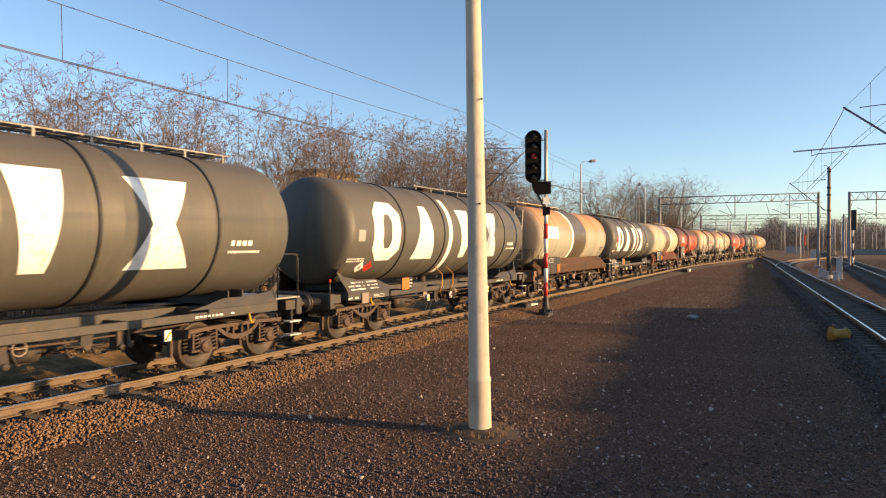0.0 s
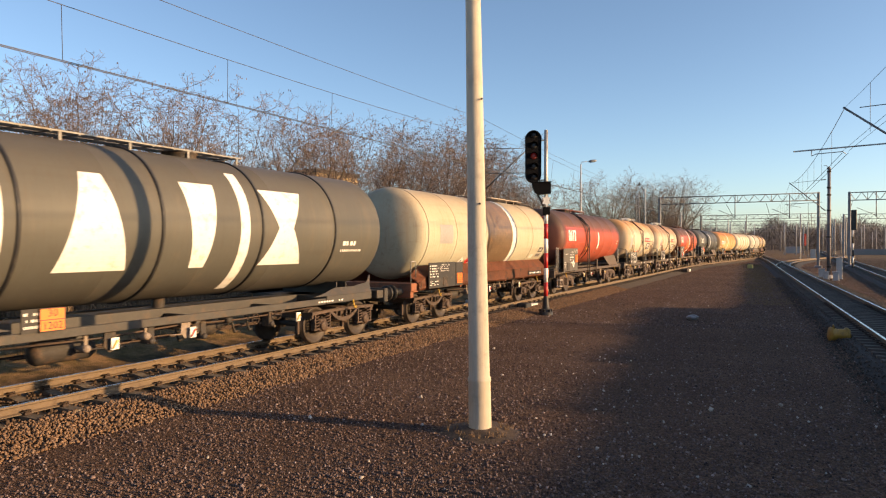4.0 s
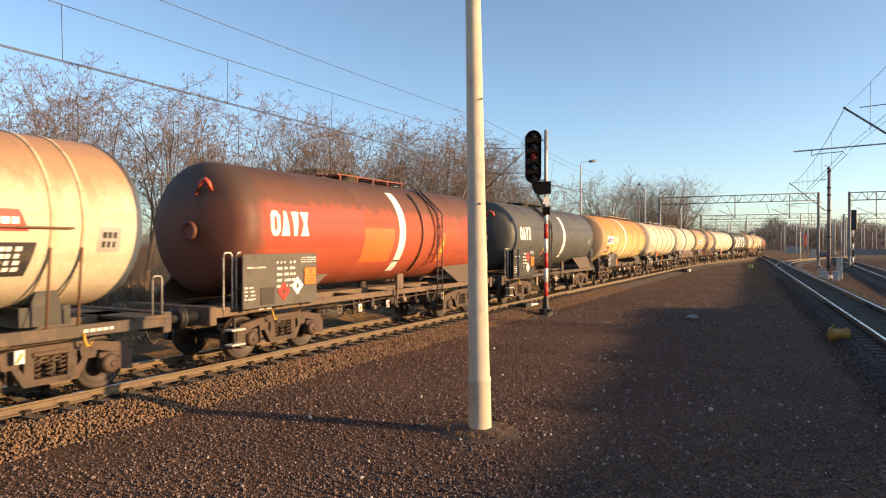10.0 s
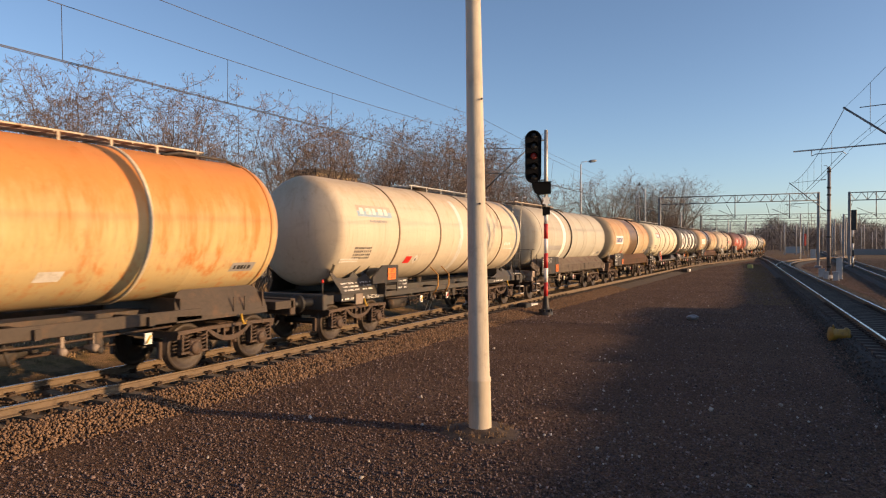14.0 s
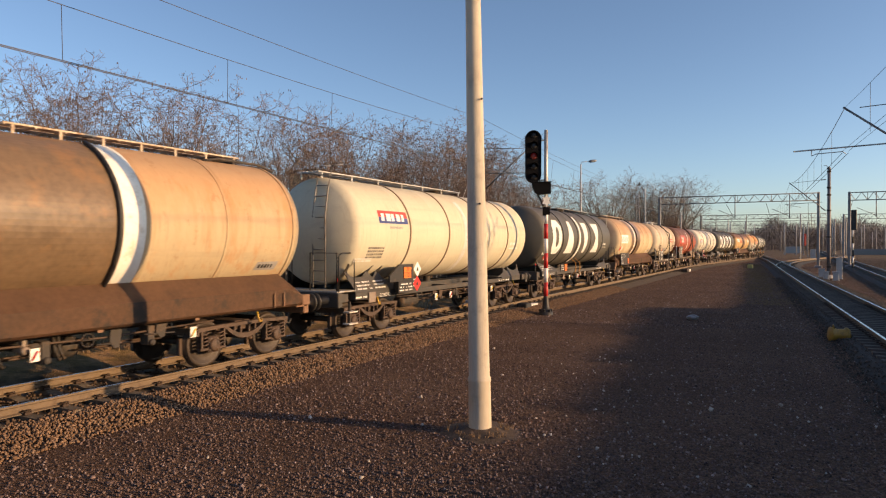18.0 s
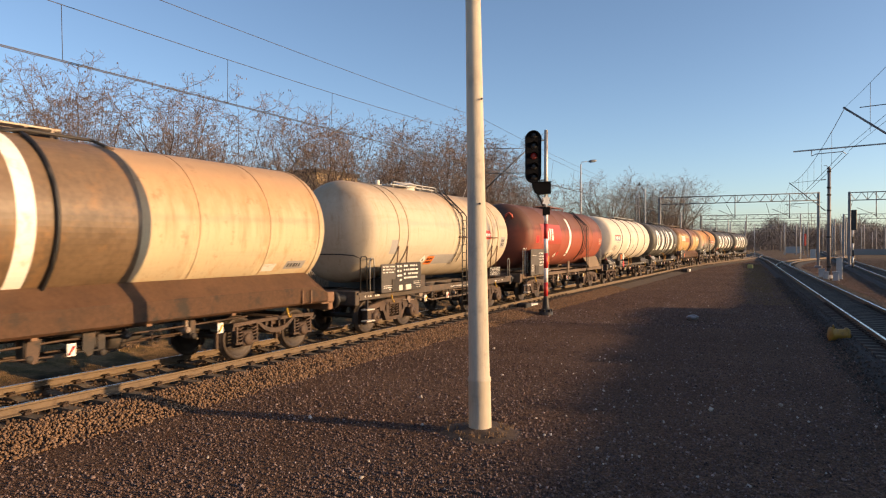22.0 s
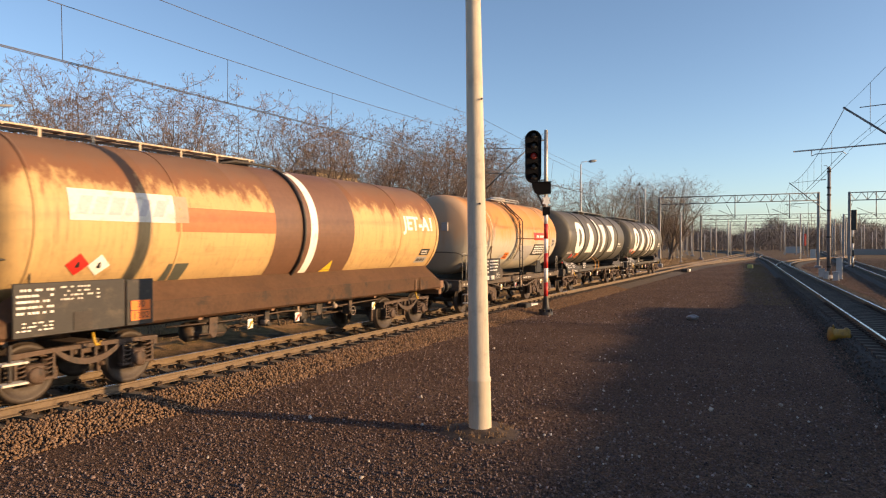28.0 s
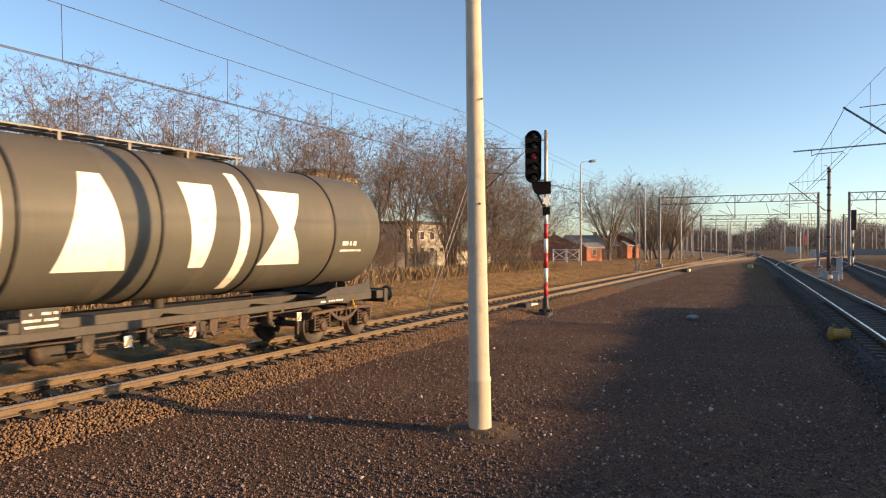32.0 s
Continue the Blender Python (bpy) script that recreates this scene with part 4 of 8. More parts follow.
def brake_gear(wagon, seed, span_=3.0):
    """Air tank, brake cylinder, levers, outlet valves and the white-and-red lever plates under the frame."""
    rng = random.Random(seed)
    bm = lathe(fresh(), (-2.9, -0.62, 0.72), (1, 0, 0), [(0, 0), (0.06, 0.16), (0.12, 0.2), (1.0, 0.2), (1.06, 0.16), (1.12, 0)], 16)
    part("air_tank", bm, FRAME(), wagon, "dusty cylindrical air tank")
    bm = lathe(fresh(), (0.7, -0.4, 0.74), (1, 0, 0), [(0, 0), (0.02, 0.17), (0.35, 0.19), (0.42, 0.1), (0.8, 0.04), (0.8, 0)], 14)
    part("brake_cylinder", bm, FRAME(), wagon)
    for x, y, z, r in ((span_, -0.25, 0.62, 0.022), (span_, 0.2, 0.58, 0.022), (span_ + 1.5, -0.7, 0.98, 0.028)):
        part("brake_rod", rod(fresh(), (-x, y, z), (x, y, z), r, 6), BOGIE(), wagon)
    for x, z in ((-1.0, 0.78), (0.2, 0.72), (2.1, 0.76)):
        bm = fresh()
        box(bm, x - 0.07, x + 0.07, -1.12, -0.9, z - 0.1, z + 0.25, 0.01)
        lathe(bm, (x, -1.1, z - 0.05), (0, -1, 0), [(0, 0.06), (0.06, 0.06), (0.08, 0.04), (0.08, 0)], 10)
        part("valve_box", bm, FRAME(), wagon)
    for x, m in ((rng.uniform(-1.9, -1.5), WHITE()), (rng.uniform(-0.5, 0.0), RED()), (rng.uniform(2.6, 3.0), WHITE())):
        bm = fresh()
        box(bm, x - 0.07, x + 0.07, -1.24, -1.22, 0.7, 0.9)
        p = part("lever_plate", bm, WHITE(), wagon, "white plate with a changeover lever")
        bm = fresh()
        rod(bm, (x - 0.05, -1.25, 0.72), (x + 0.03, -1.27, 0.86), 0.014, 5)
        part("lever", bm, RED() if m is not WHITE() else YELLOW(), p)
    for k in range(7):
        x, z = -2.4 + 0.75 * k + rng.uniform(-0.25, 0.25), rng.uniform(0.72, 0.92)
        bm = fresh()
        kind = rng.randrange(3)
        if kind == 0:
            lathe(bm, (x, -1.16, z), (0, 1, 0), [(0, 0), (0, 0.05), (0.04, 0.07), (0.16, 0.07), (0.2, 0.04), (0.3, 0.04)], 10)
            box(bm, x - 0.03, x + 0.03, -1.1, -1.0, z + 0.05, 1.02)
        elif kind == 1:
            for a in range(10):
                u, v = a * math.pi / 5, (a + 1) * math.pi / 5
                rod(bm, (x + 0.11 * math.cos(u), -1.2, z + 0.11 * math.sin(u)), (x + 0.11 * math.cos(v), -1.2, z + 0.11 * math.sin(v)), 0.013, 4)
            rod(bm, (x, -1.2, z), (x, -0.9, z), 0.018, 5)
            rod(bm, (x - 0.1, -1.2, z), (x + 0.1, -1.2, z), 0.01, 4)
        else:
            plate(bm, [(x - 0.1, 1.02), (x - 0.12, z), (x - 0.02, z - 0.12), (x + 0.06, z - 0.1), (x + 0.12, 1.02)], -1.15, -1.12)
            rod(bm, (x - 0.35, -1.13, z - 0.02), (x + 0.3, -1.13, z - 0.05), 0.016, 5)
        part(("valve", "hand_wheel", "lever_bracket")[kind], sorted_normals(bm), (FRAME(), BOGIE(), FRAME_GREY())[rng.randrange(3)], wagon)
    part("air_pipe", tube(fresh(), [(-3.6, -1.05, 0.93), (-2.0, -1.08, 0.9), (-0.4, -1.05, 0.94), (1.2, -1.08, 0.9), (3.6, -1.05, 0.94)], 0.02, 5), BOGIE(), wagon)
    for k in range(4):
        x = rng.uniform(-2.2, 2.2)
        part("pipe", tube(fresh(), [(x, -0.9, 1.0), (x, -0.95, 0.8), (x + 0.1, -0.9, 0.62), (x + rng.uniform(0.2, 0.6), -0.7, 0.6)], 0.025, 5), FRAME(), wagon)
    bm = fresh()
    rod(bm, (0.05, 0, 1.45), (0.05, 0, 0.75), 0.13, 10)
    rod(bm, (0.05, -1.0, 0.85), (0.05, 1.0, 0.85), 0.075, 8)
    for sgn in (-1, 1):
        rod(bm, (0.05, sgn * 1.0, 0.85), (0.05, sgn * 1.1, 0.85), 0.11, 10)
    part("outlet_pipe", bm, FRAME(), wagon)


def saddle_mesh(x0, x1, z0, z1, y):
    """A bolster saddle: side plates that rise to the tank, with curved flanks."""
    bm = fresh()
    for sgn in (-1, 1):
        a, b = sorted((sgn * (y - 0.02), sgn * y))
        pts = [(x0, z0), (x1, z0)]
        pts += [(x1 - 0.35 * (1 - math.cos(k * math.pi / 12)), z0 + 0.12 + (z1 - z0 - 0.12) * math.sin(k * math.pi / 12)) for k in range(7)]
        pts += [(x0 + 0.35 * (1 - math.cos(k * math.pi / 12)), z0 + 0.12 + (z1 - z0 - 0.12) * math.sin(k * math.pi / 12)) for k in range(6, -1, -1)]
        k = len(bm.verts)
        plate(bm, pts, a, b)
        bm.verts.ensure_lookup_table()
        for v in bm.verts[k:]:
            v.co.y -= sgn * 0.3 * max(0, v.co.z - z0 - 0.12) / (z1 - z0)
    box(bm, x0 + 0.1, x0 + 0.13, -y + 0.03, y - 0.03, z0, z0 + 0.45)
    box(bm, x1 - 0.13, x1 - 0.1, -y + 0.03, y - 0.03, z0, z0 + 0.45)
    return sorted_normals(bm)


def horned_saddle_mesh(sgn, horns=True):
    """Saddle of a hooped wagon: a bolster box, and cheek plates with curved horns that hug the tank."""
    cheek = [(0.3, 1.2), (0.3, 1.34), (0.24, 1.52), (0.13, 1.74), (0.0, 1.98), (0.1, 1.94), (0.24, 1.74), (0.42, 1.62), (0.7, 1.58), (0.95, 1.6), (1.1, 1.74),
             (1.26, 1.9), (1.27, 1.7), (1.38, 1.56), (1.5, 1.6), (1.6, 1.72), (1.74, 1.88), (1.76, 1.66), (1.9, 1.48), (2.3, 1.32), (2.75, 1.2)]
    if not horns:
        cheek = [(u, z if u < 0.9 else min(z, 1.52)) for u, z in cheek]
    if sgn > 0:
        cheek = [(u, 1.2 + 0.55 * (z - 1.2)) for u, z in cheek]
    bm = fresh()
    for side in (-1, 1):
        def skin_y(z, back):
            tank = math.sqrt(max(0.0, RT * RT - (z - ZT) ** 2)) + 0.02
            return side * (max(tank, 1.22 - 0.6 * (z - 1.2)) - back)
        rows = [[bm.verts.new((sgn * (6.2 - u), skin_y(z, b), z)) for u, z in cheek] for b in (0.0, 0.02)]
        bm.faces.new(rows[0])
        bm.faces.new(rows[1][::-1])
        for k in range(len(cheek)):
            j = (k + 1) % len(cheek)
            bm.faces.new((rows[0][k], rows[1][k], rows[1][j], rows[0][j]))
    a, b = sorted((sgn * 5.9, sgn * 3.95))
    box(bm, a, b, -1.22, 1.22, 1.0, 1.2, 0.012)
    for x in (4.75, 5.15):
        a, b = sorted((sgn * x, sgn * (x + 0.03)))
        box(bm, a, b, -0.9, 0.9, 1.2, 1.5)
    bmesh.ops.triangulate(bm, faces=[f for f in bm.faces if len(f.verts) > 4])
    return sorted_normals(bm)


def lettered_saddle(w, sgn, seed):
    """White lettering on the sloping cheek of a saddle."""
    x0 = sgn * 6.2 - sgn * 0.45 if sgn < 0 else 4.3
    for x, n, k in ((x0, 7, 0), (x0 + 0.85, 5, 1)):
        ob = bars_flat(w, x, x + (0.7 if k == 0 else 0.5), 1.24, 1.5, 0.0, 2, n, WHITE(), seed + 11 + k, fill=0.8)
        for v in ob.data.vertices:
            v.co.y = -(1.224 - 0.6 * (v.co.z - 1.2))


def sill(wagon, x0, x1, y, z0, z1, mat_, name="side_sill"):
    bm = fresh()
    a, b = sorted((y, y * 0.955))
    box(bm, x0, x1, a, b, z0, z1, 0.012)
    return part(name, bm, mat_, wagon)


def wagon_root(label):
    return tagged(new("tank_wagon"), label, "tank wagon", "wagons of the freight train")


# the kinds of wagon
def hooped_wagon(label, paint, ladder_front=False, stripe_x=-0.57, logo="big", mat_frame=None, seed=1, mark_x=None, dia_x=-5.0, hoop_paint=None):
    """Long tank on end saddles with slim side sills and dark hoops."""
    w = wagon_root(label)
    fr = mat_frame or plain("dark grey frame paint", (0.046, 0.043, 0.039), 0.65, 0, 0.35, 5, 0.1, (0.075, 0.055, 0.04))
    part("tank", tank_mesh(5.86, 0.34), paint, w)
    for x in (-3.48, -1.0, 1.5, 4.0):
        part("hoop", shared("hoop|" + (hoop_paint.name if hoop_paint else ""), lambda: hoop_mesh(0.05, 0.03), hoop_paint or BLACK()), None, w, at=pose(x, 0, 0))
    for sgn in (-1, 1):
        x0, x1 = sorted((sgn * 3.75, sgn * 6.25))
        part("saddle", shared("saddle|%d%s" % (sgn, logo), lambda: horned_saddle_mesh(sgn, logo != "big"), fr), None, w)
        if sgn < 0:
            lettered_saddle(w, sgn, seed)
        add_bogie(w, "new", sgn * 4.9)
        bm = fresh()
        a, b = sorted((sgn * 6.2, sgn * 6.62))
        box(bm, a, b, -1.2, 1.2, 0.98, 1.2, 0.01)
        part("end_frame", bm, fr, w)
    for y in (-1.24, 1.24):
        sill(w, -3.9, 3.9, y, 1.0, 1.15, fr)
    for x in (-2.4, 0.0, 2.4):
        bm = fresh()
        box(bm, x - 0.05, x + 0.05, -1.2, 1.2, 0.96, 1.1)
        part("cross_bearer", sorted_normals(bm), fr, w)
    bm = fresh()
    box(bm, -6.5, 6.5, -0.28, 0.28, 1.0, 1.2)
    part("centre_sill", bm, fr, w)
    end_gear(w, 7.22, fr)
    brake_gear(w, seed)
    sgn = -1 if ladder_front else 1
    x0, x1 = (-6.35, 2.0) if ladder_front else (-1.1, 5.3)
    top_walkway(w, x0, x1, posts=7, mat_=plain("dull grey walkway", (0.2, 0.195, 0.185), 0.6, 0.3, 0.25, 5, 0, (0.12, 0.1, 0.08)) if logo == "big" else None)
    bm = fresh()
    lathe(bm, (x0 + 1.2 if not ladder_front else 0.6, 0.0, ZT + RT - 0.05), (0, 0, 1), [(0, 0.32), (0.1, 0.32), (0.12, 0.36), (0.16, 0.36), (0.2, 0.2), (0.2, 0)], 18)
    part("manhole", bm, FRAME(), w)
    end_platform(w, 7.22, sgn, BLACK())
    post = part("marker_post", rod(fresh(), (-6.55, -1.12, 1.2), (-6.55, -1.12, 1.52), 0.02, 6), BLACK(), w)
    part("red_tip", rod(fresh(), (-6.55, -1.12, 1.52), (-6.55, -1.12, 1.6), 0.03, 6), RED(), post)
    end_ladder(w, sgn * 6.42, sgn, plain("dull grey walkway", (0.2, 0.195, 0.185)) if ladder_front else BLACK())
    if logo == "big":
        marks(w, mark_x or ((-5.05, -3.7), (-2.9, -1.5), (-0.05, 1.1), (2.05, 3.4)), 2.03, 3.63, WHITE(), "large white painted figure")
    if stripe_x is not None:
        v0, v1 = arc_of(1.55), 1.25
        bm = figure(fresh(), [(stripe_x - 0.13, v0), (stripe_x + 0.13, v0), (stripe_x + 0.13, v1), (stripe_x - 0.13, v1)])
        part("painted_stripe", wrap(bm), WHITE() if logo == "big" else CREAMW(), w, "narrow painted stripe round the tank")
    # lettering on the saddles and sill
    bars_flat(w, -5.9, -4.9, 1.02, 1.12, -1.226, 1, 6, WHITE(), seed)
    bars_flat(w, -4.75, -4.2, 1.01, 1.12, -1.226, 2, 4, WHITE(), seed + 7)
    bm = fresh()
    box(bm, -5.35, -5.02, -1.27, -1.225, 0.9, 1.18, 0.012)
    part("card_box", bm, FRAME_GREY(), w, "grey brown metal card box")
    bm = fresh()
    box(bm, -3.35, -2.75, -1.275, -1.25, 1.14, 1.5)
    p = part("lettering_board", bm, BOARD(), w)
    bars_flat(p, -3.32, -2.78, 1.18, 1.47, -1.279, 2, 6, WHITE(), seed + 3)
    bars_flat(w, 3.6, 4.6, 1.03, 1.12, -1.246, 1, 4, WHITE(), seed + 5)
    bars_on_skin(w, 4.3, 5.2, 2.28, 2.36, 1, WHITE(), 12, 0, seed)
    bars_on_skin(w, 4.35, 4.95, 2.42, 2.58, 1, WHITE(), 4, 0, seed + 2)
    bars_on_skin(w, dia_x - 1.0, dia_x - 0.2, 2.0, 2.12, 2, WHITE(), 9, 0, seed)
    if not ladder_front:
        for x in (-0.2, -0.95):
            part("hose", tube(fresh(), [(x, -1.05, 1.75), (x + 0.05, -1.3, 1.5), (x + 0.02, -1.32, 1.15), (x - 0.08, -1.2, 0.85)], 0.022, 6), plain("orange hose", (0.45, 0.22, 0.05), 0.6), w, "orange earthing hose")
    return w


def skirt_mesh(half):
    """Continuous side skirt between tank and sill, sloping then upright, with raised ends."""
    bm = fresh()
    for sgn in (-1, 1):
        prof = [(1.03, 1.8), (1.34, 1.47), (1.35, 1.12), (1.3, 1.07)]
        xs = [-half, -half + 0.5, half - 0.5, half]
        rows = []
        for i, x in enumerate(xs):
            row = []
            for k, (y, z) in enumerate(prof):
                dz = -0.3 if i in (0, 3) and k < 2 else 0
                row.append(bm.verts.new((x, sgn * y, z + dz * (1 if k == 0 else 0.6))))
            rows.append(row)
        for a, b in zip(rows, rows[1:]):
            for k in range(3):
                bm.faces.new((a[k], b[k], b[k + 1], a[k + 1])).material_index = 1 if k else 0
    bmesh.ops.solidify(bm, geom=bm.faces[:], thickness=0.02)
    return sorted_normals(bm)


SKIRT_TONE = {"rusty brown frame paint": (0.175, 0.092, 0.052), "rust red frame paint": (0.24, 0.088, 0.045), "grey brown frame paint": (0.24, 0.195, 0.16)}


def skirted_wagon(label, paint, skirt, bands, plate_film, logo, ladder_front=True, pivot=4.5, seed=2, deck=(-6.2, -0.2), seams=(-3.6, 3.5), hose_x=None, hoops=(), dias=(), board=True, skirted=True, th=5.58, board_dx=0.0):
    """Long tank with a continuous skirt, a black lettering board and a bordered film on the side."""
    w = wagon_root(label)
    half = pivot + 2.35
    tl = half - 1.28 + 0.3
    part("tank", tank_mesh(th, 0.4), paint, w)
    for x in seams:
        part("ring_seam", shared("ring_seam" + paint.name, lambda: hoop_mesh(0.04, 0.012), paint), None, w, at=pose(x, 0, 0))
    for x in hoops:
        part("hoop", shared("pale_hoop", lambda: hoop_mesh(0.07, 0.03), plain("pale strap", (0.5, 0.42, 0.3), 0.6, 0, 0.3, 5)), None, w, at=pose(x, 0, 0))
    part("end_ring", shared("end_ring" + paint.name, lambda: hoop_mesh(0.06, 0.02), paint), None, w, at=pose(-th + 0.03, 0, 0))
    part("end_ring", shared("end_ring" + paint.name, None, None), None, w, at=pose(th - 0.03, 0, 0))
    if skirted:
        part("skirt", shared("skirt%.1f" % th + skirt.name, lambda: skirt_mesh(th + 0.42), [skirt, plain("dirty web of " + skirt.name, tuple(c * 0.78 for c in SKIRT_TONE[skirt.name]), 0.7, 0, 0.4, 3, 0.2, (0.06, 0.045, 0.036))]), None, w, "riveted steel side skirt")
        for sgn in (-1, 1):
            bm = fresh()
            a, b = sorted((sgn * (th - 0.1), sgn * (th + 0.75)))
            box(bm, a, b, -1.28, 1.28, 1.06, 1.3, 0.015)
            part("end_bracket", bm, skirt, w)
    else:
        for sgn in (-1, 1):
            x0, x1 = sorted((sgn * 3.6, sgn * 6.0))
            part("saddle", saddle_mesh(x0, x1, 1.0, 1.6, 1.2), skirt, w)
        for y in (-1.2, 1.2):
            sill(w, -4.2, 4.2, y, 1.02, 1.24, skirt)
    bm = fresh()
    box(bm, -th - 0.6, th + 0.6, -0.3, 0.3, 1.0, 1.22)
    for x in (-3, -1, 1, 3):
        box(bm, x - 0.05, x + 0.05, -1.28, 1.28, 1.02, 1.18)
    part("centre_sill", bm, skirt, w)
    for sgn in (-1, 1):
        add_bogie(w, "new", sgn * pivot)
        bm = fresh()
        a, b = sorted((sgn * (th + 0.3), sgn * (half - 0.6)))
        box(bm, a, b, -1.25, 1.25, 1.02, 1.2, 0.01)
        part("end_frame", bm, skirt, w)
    end_gear(w, half, skirt)
    brake_gear(w, seed)
    top_walkway(w, deck[0], deck[1], posts=7, mat_=plain("rusty pale walkway", (0.4, 0.33, 0.26), 0.7, 0.3, 0.3, 5, 0, (0.2, 0.12, 0.07)))
    bm = fresh()
    x = deck[1] - 0.2
    lathe(bm, (x, 0.0, ZT + RT - 0.05), (0, 0, 1), [(0, 0.32), (0.1, 0.32), (0.12, 0.36), (0.16, 0.36), (0.2, 0.2), (0.2, 0)], 18)
    tube(bm, [(x - 0.9, -0.42, ZT + RT - 0.06), (x - 0.5, -0.45, ZT + RT + 0.02), (x + 0.7, -0.45, ZT + RT + 0.01), (x + 1.0, -0.6, ZT + RT - 0.13)], 0.03, 6)
    part("manhole", bm, FRAME(), w)
    for k, (x0, x1, m) in enumerate(bands):
        bm = figure(fresh(), [(x0, -1.35), (x1, -1.35), (x1, 1.9), (x0, 1.9)])
        part("painted_band", wrap(bm, 0.007 + 0.002 * k), m, w)
    if hose_x is not None:
        pts = [(hose_x, -(RT + 0.05) * math.cos(a / 10), ZT + (RT + 0.05) * math.sin(a / 10)) for a in range(-9, 13)]
        part("side_pipe", tube(fresh(), pts, 0.035, 6), BLACK(), w, "black bent vent pipe")
    if plate_film:
        x0, x1, z0, z1 = plate_film
        p = skin(w, "name_film", x0, x1, z0, z1, WHITE() if logo != "cream" else CREAMW(), "pale rectangular film with worn markings", lift=0.012)
        if logo in ("navy", "faded", "cream"):
            m = NAVY() if logo == "navy" else plain("faded lettering", (0.42, 0.4, 0.42), 0.6)
            bars_on_skin(w, x0 + 0.08, x1 - 0.2, z0 + 0.03, z1 - 0.02, 1, m, 6, 0.45, seed, 0.014)
    if board:
        bm = fresh()
        o = board_dx
        box(bm, o - 5.55, o - 3.75, -1.46, -1.42, 1.1, 1.9, 0.01)
        b = part("lettering_board", bm, BOARD(), w, "black steel board with white lettering")
        bars_flat(b, o - 5.5, o - 4.95, 1.42, 1.84, -1.464, 4, 4, WHITE(), seed)
        bars_flat(b, o - 5.5, o - 4.95, 1.18, 1.34, -1.464, 2, 3, WHITE(), seed + 4)
        bars_flat(b, o - 4.85, o - 4.2, 1.6, 1.85, -1.464, 3, 5, CREAMW(), seed + 1, fill=0.6)
        bm = fresh()
        box(bm, o - 4.65, o - 4.35, -1.475, -1.464, 1.14, 1.42)
        part("card_holder", bm, FRAME(), b)
        bm = fresh()
        box(bm, o - 3.72, o - 3.2, -1.46, -1.43, 1.1, 1.88, 0.01)
        part("plate_board", bm, BOARD(), w)
        hazard_plate(w, o - 3.46, 1.35, -1.465)
    for x, z, r, m, l in dias:
        diamond(w, x, z, r, m, l, lift=0.012)
    end_platform(w, half, -1, BLACK()) if ladder_front else handrail(w, -half + 0.7, -1.15, 1.2, 1.95, 0.3, "x")
    if ladder_front:
        end_ladder(w, -th - 0.57, -1, GALV())
    y = -1.385 if skirted else -1.21
    if seed == 22:
        strip = part("lettering_strip", box(fresh(), 3.3, 4.9, y, y + 0.01, 1.17, 1.33), BOARD(), w, "narrow black strip with white lettering")
        bars_flat(strip, 3.36, 4.84, 1.19, 1.31, y - 0.004, 1, 8, WHITE(), seed + 3)
    for x in (5.0, 5.3):
        part("skirt_rib", box(fresh(), x, x + 0.03, y - 0.01, y + 0.012, 1.1, 1.4), skirt, w)
    if seed in (21, 22, 27):
        skin(w, "tail_plate", th - 0.9, th - 0.36, 2.14, 2.34, BOARD(), "small black plate with white figures", 0.05, 0.008)
        bars_on_skin(w, th - 0.8, th - 0.44, 2.17, 2.3, 2, CREAMW(), 6, 0.1, seed, 0.011)
    skin(w, "tail_patch", th - 0.98, th - 0.34, 1.92, 2.1, GREYPATCH(), lift=0.008, shear=0.03)
    bars_on_skin(w, th - 0.9, th - 0.42, 1.95, 2.07, 1, BOARD(), 5, 0.1, seed + 2, 0.011)
    bars_on_skin(w, 1.0 if seed % 2 else 3.9, 1.5 if seed % 2 else 4.4, 1.85, 2.1, 1, CREAMW(), 1, 0.2, seed)
    return w


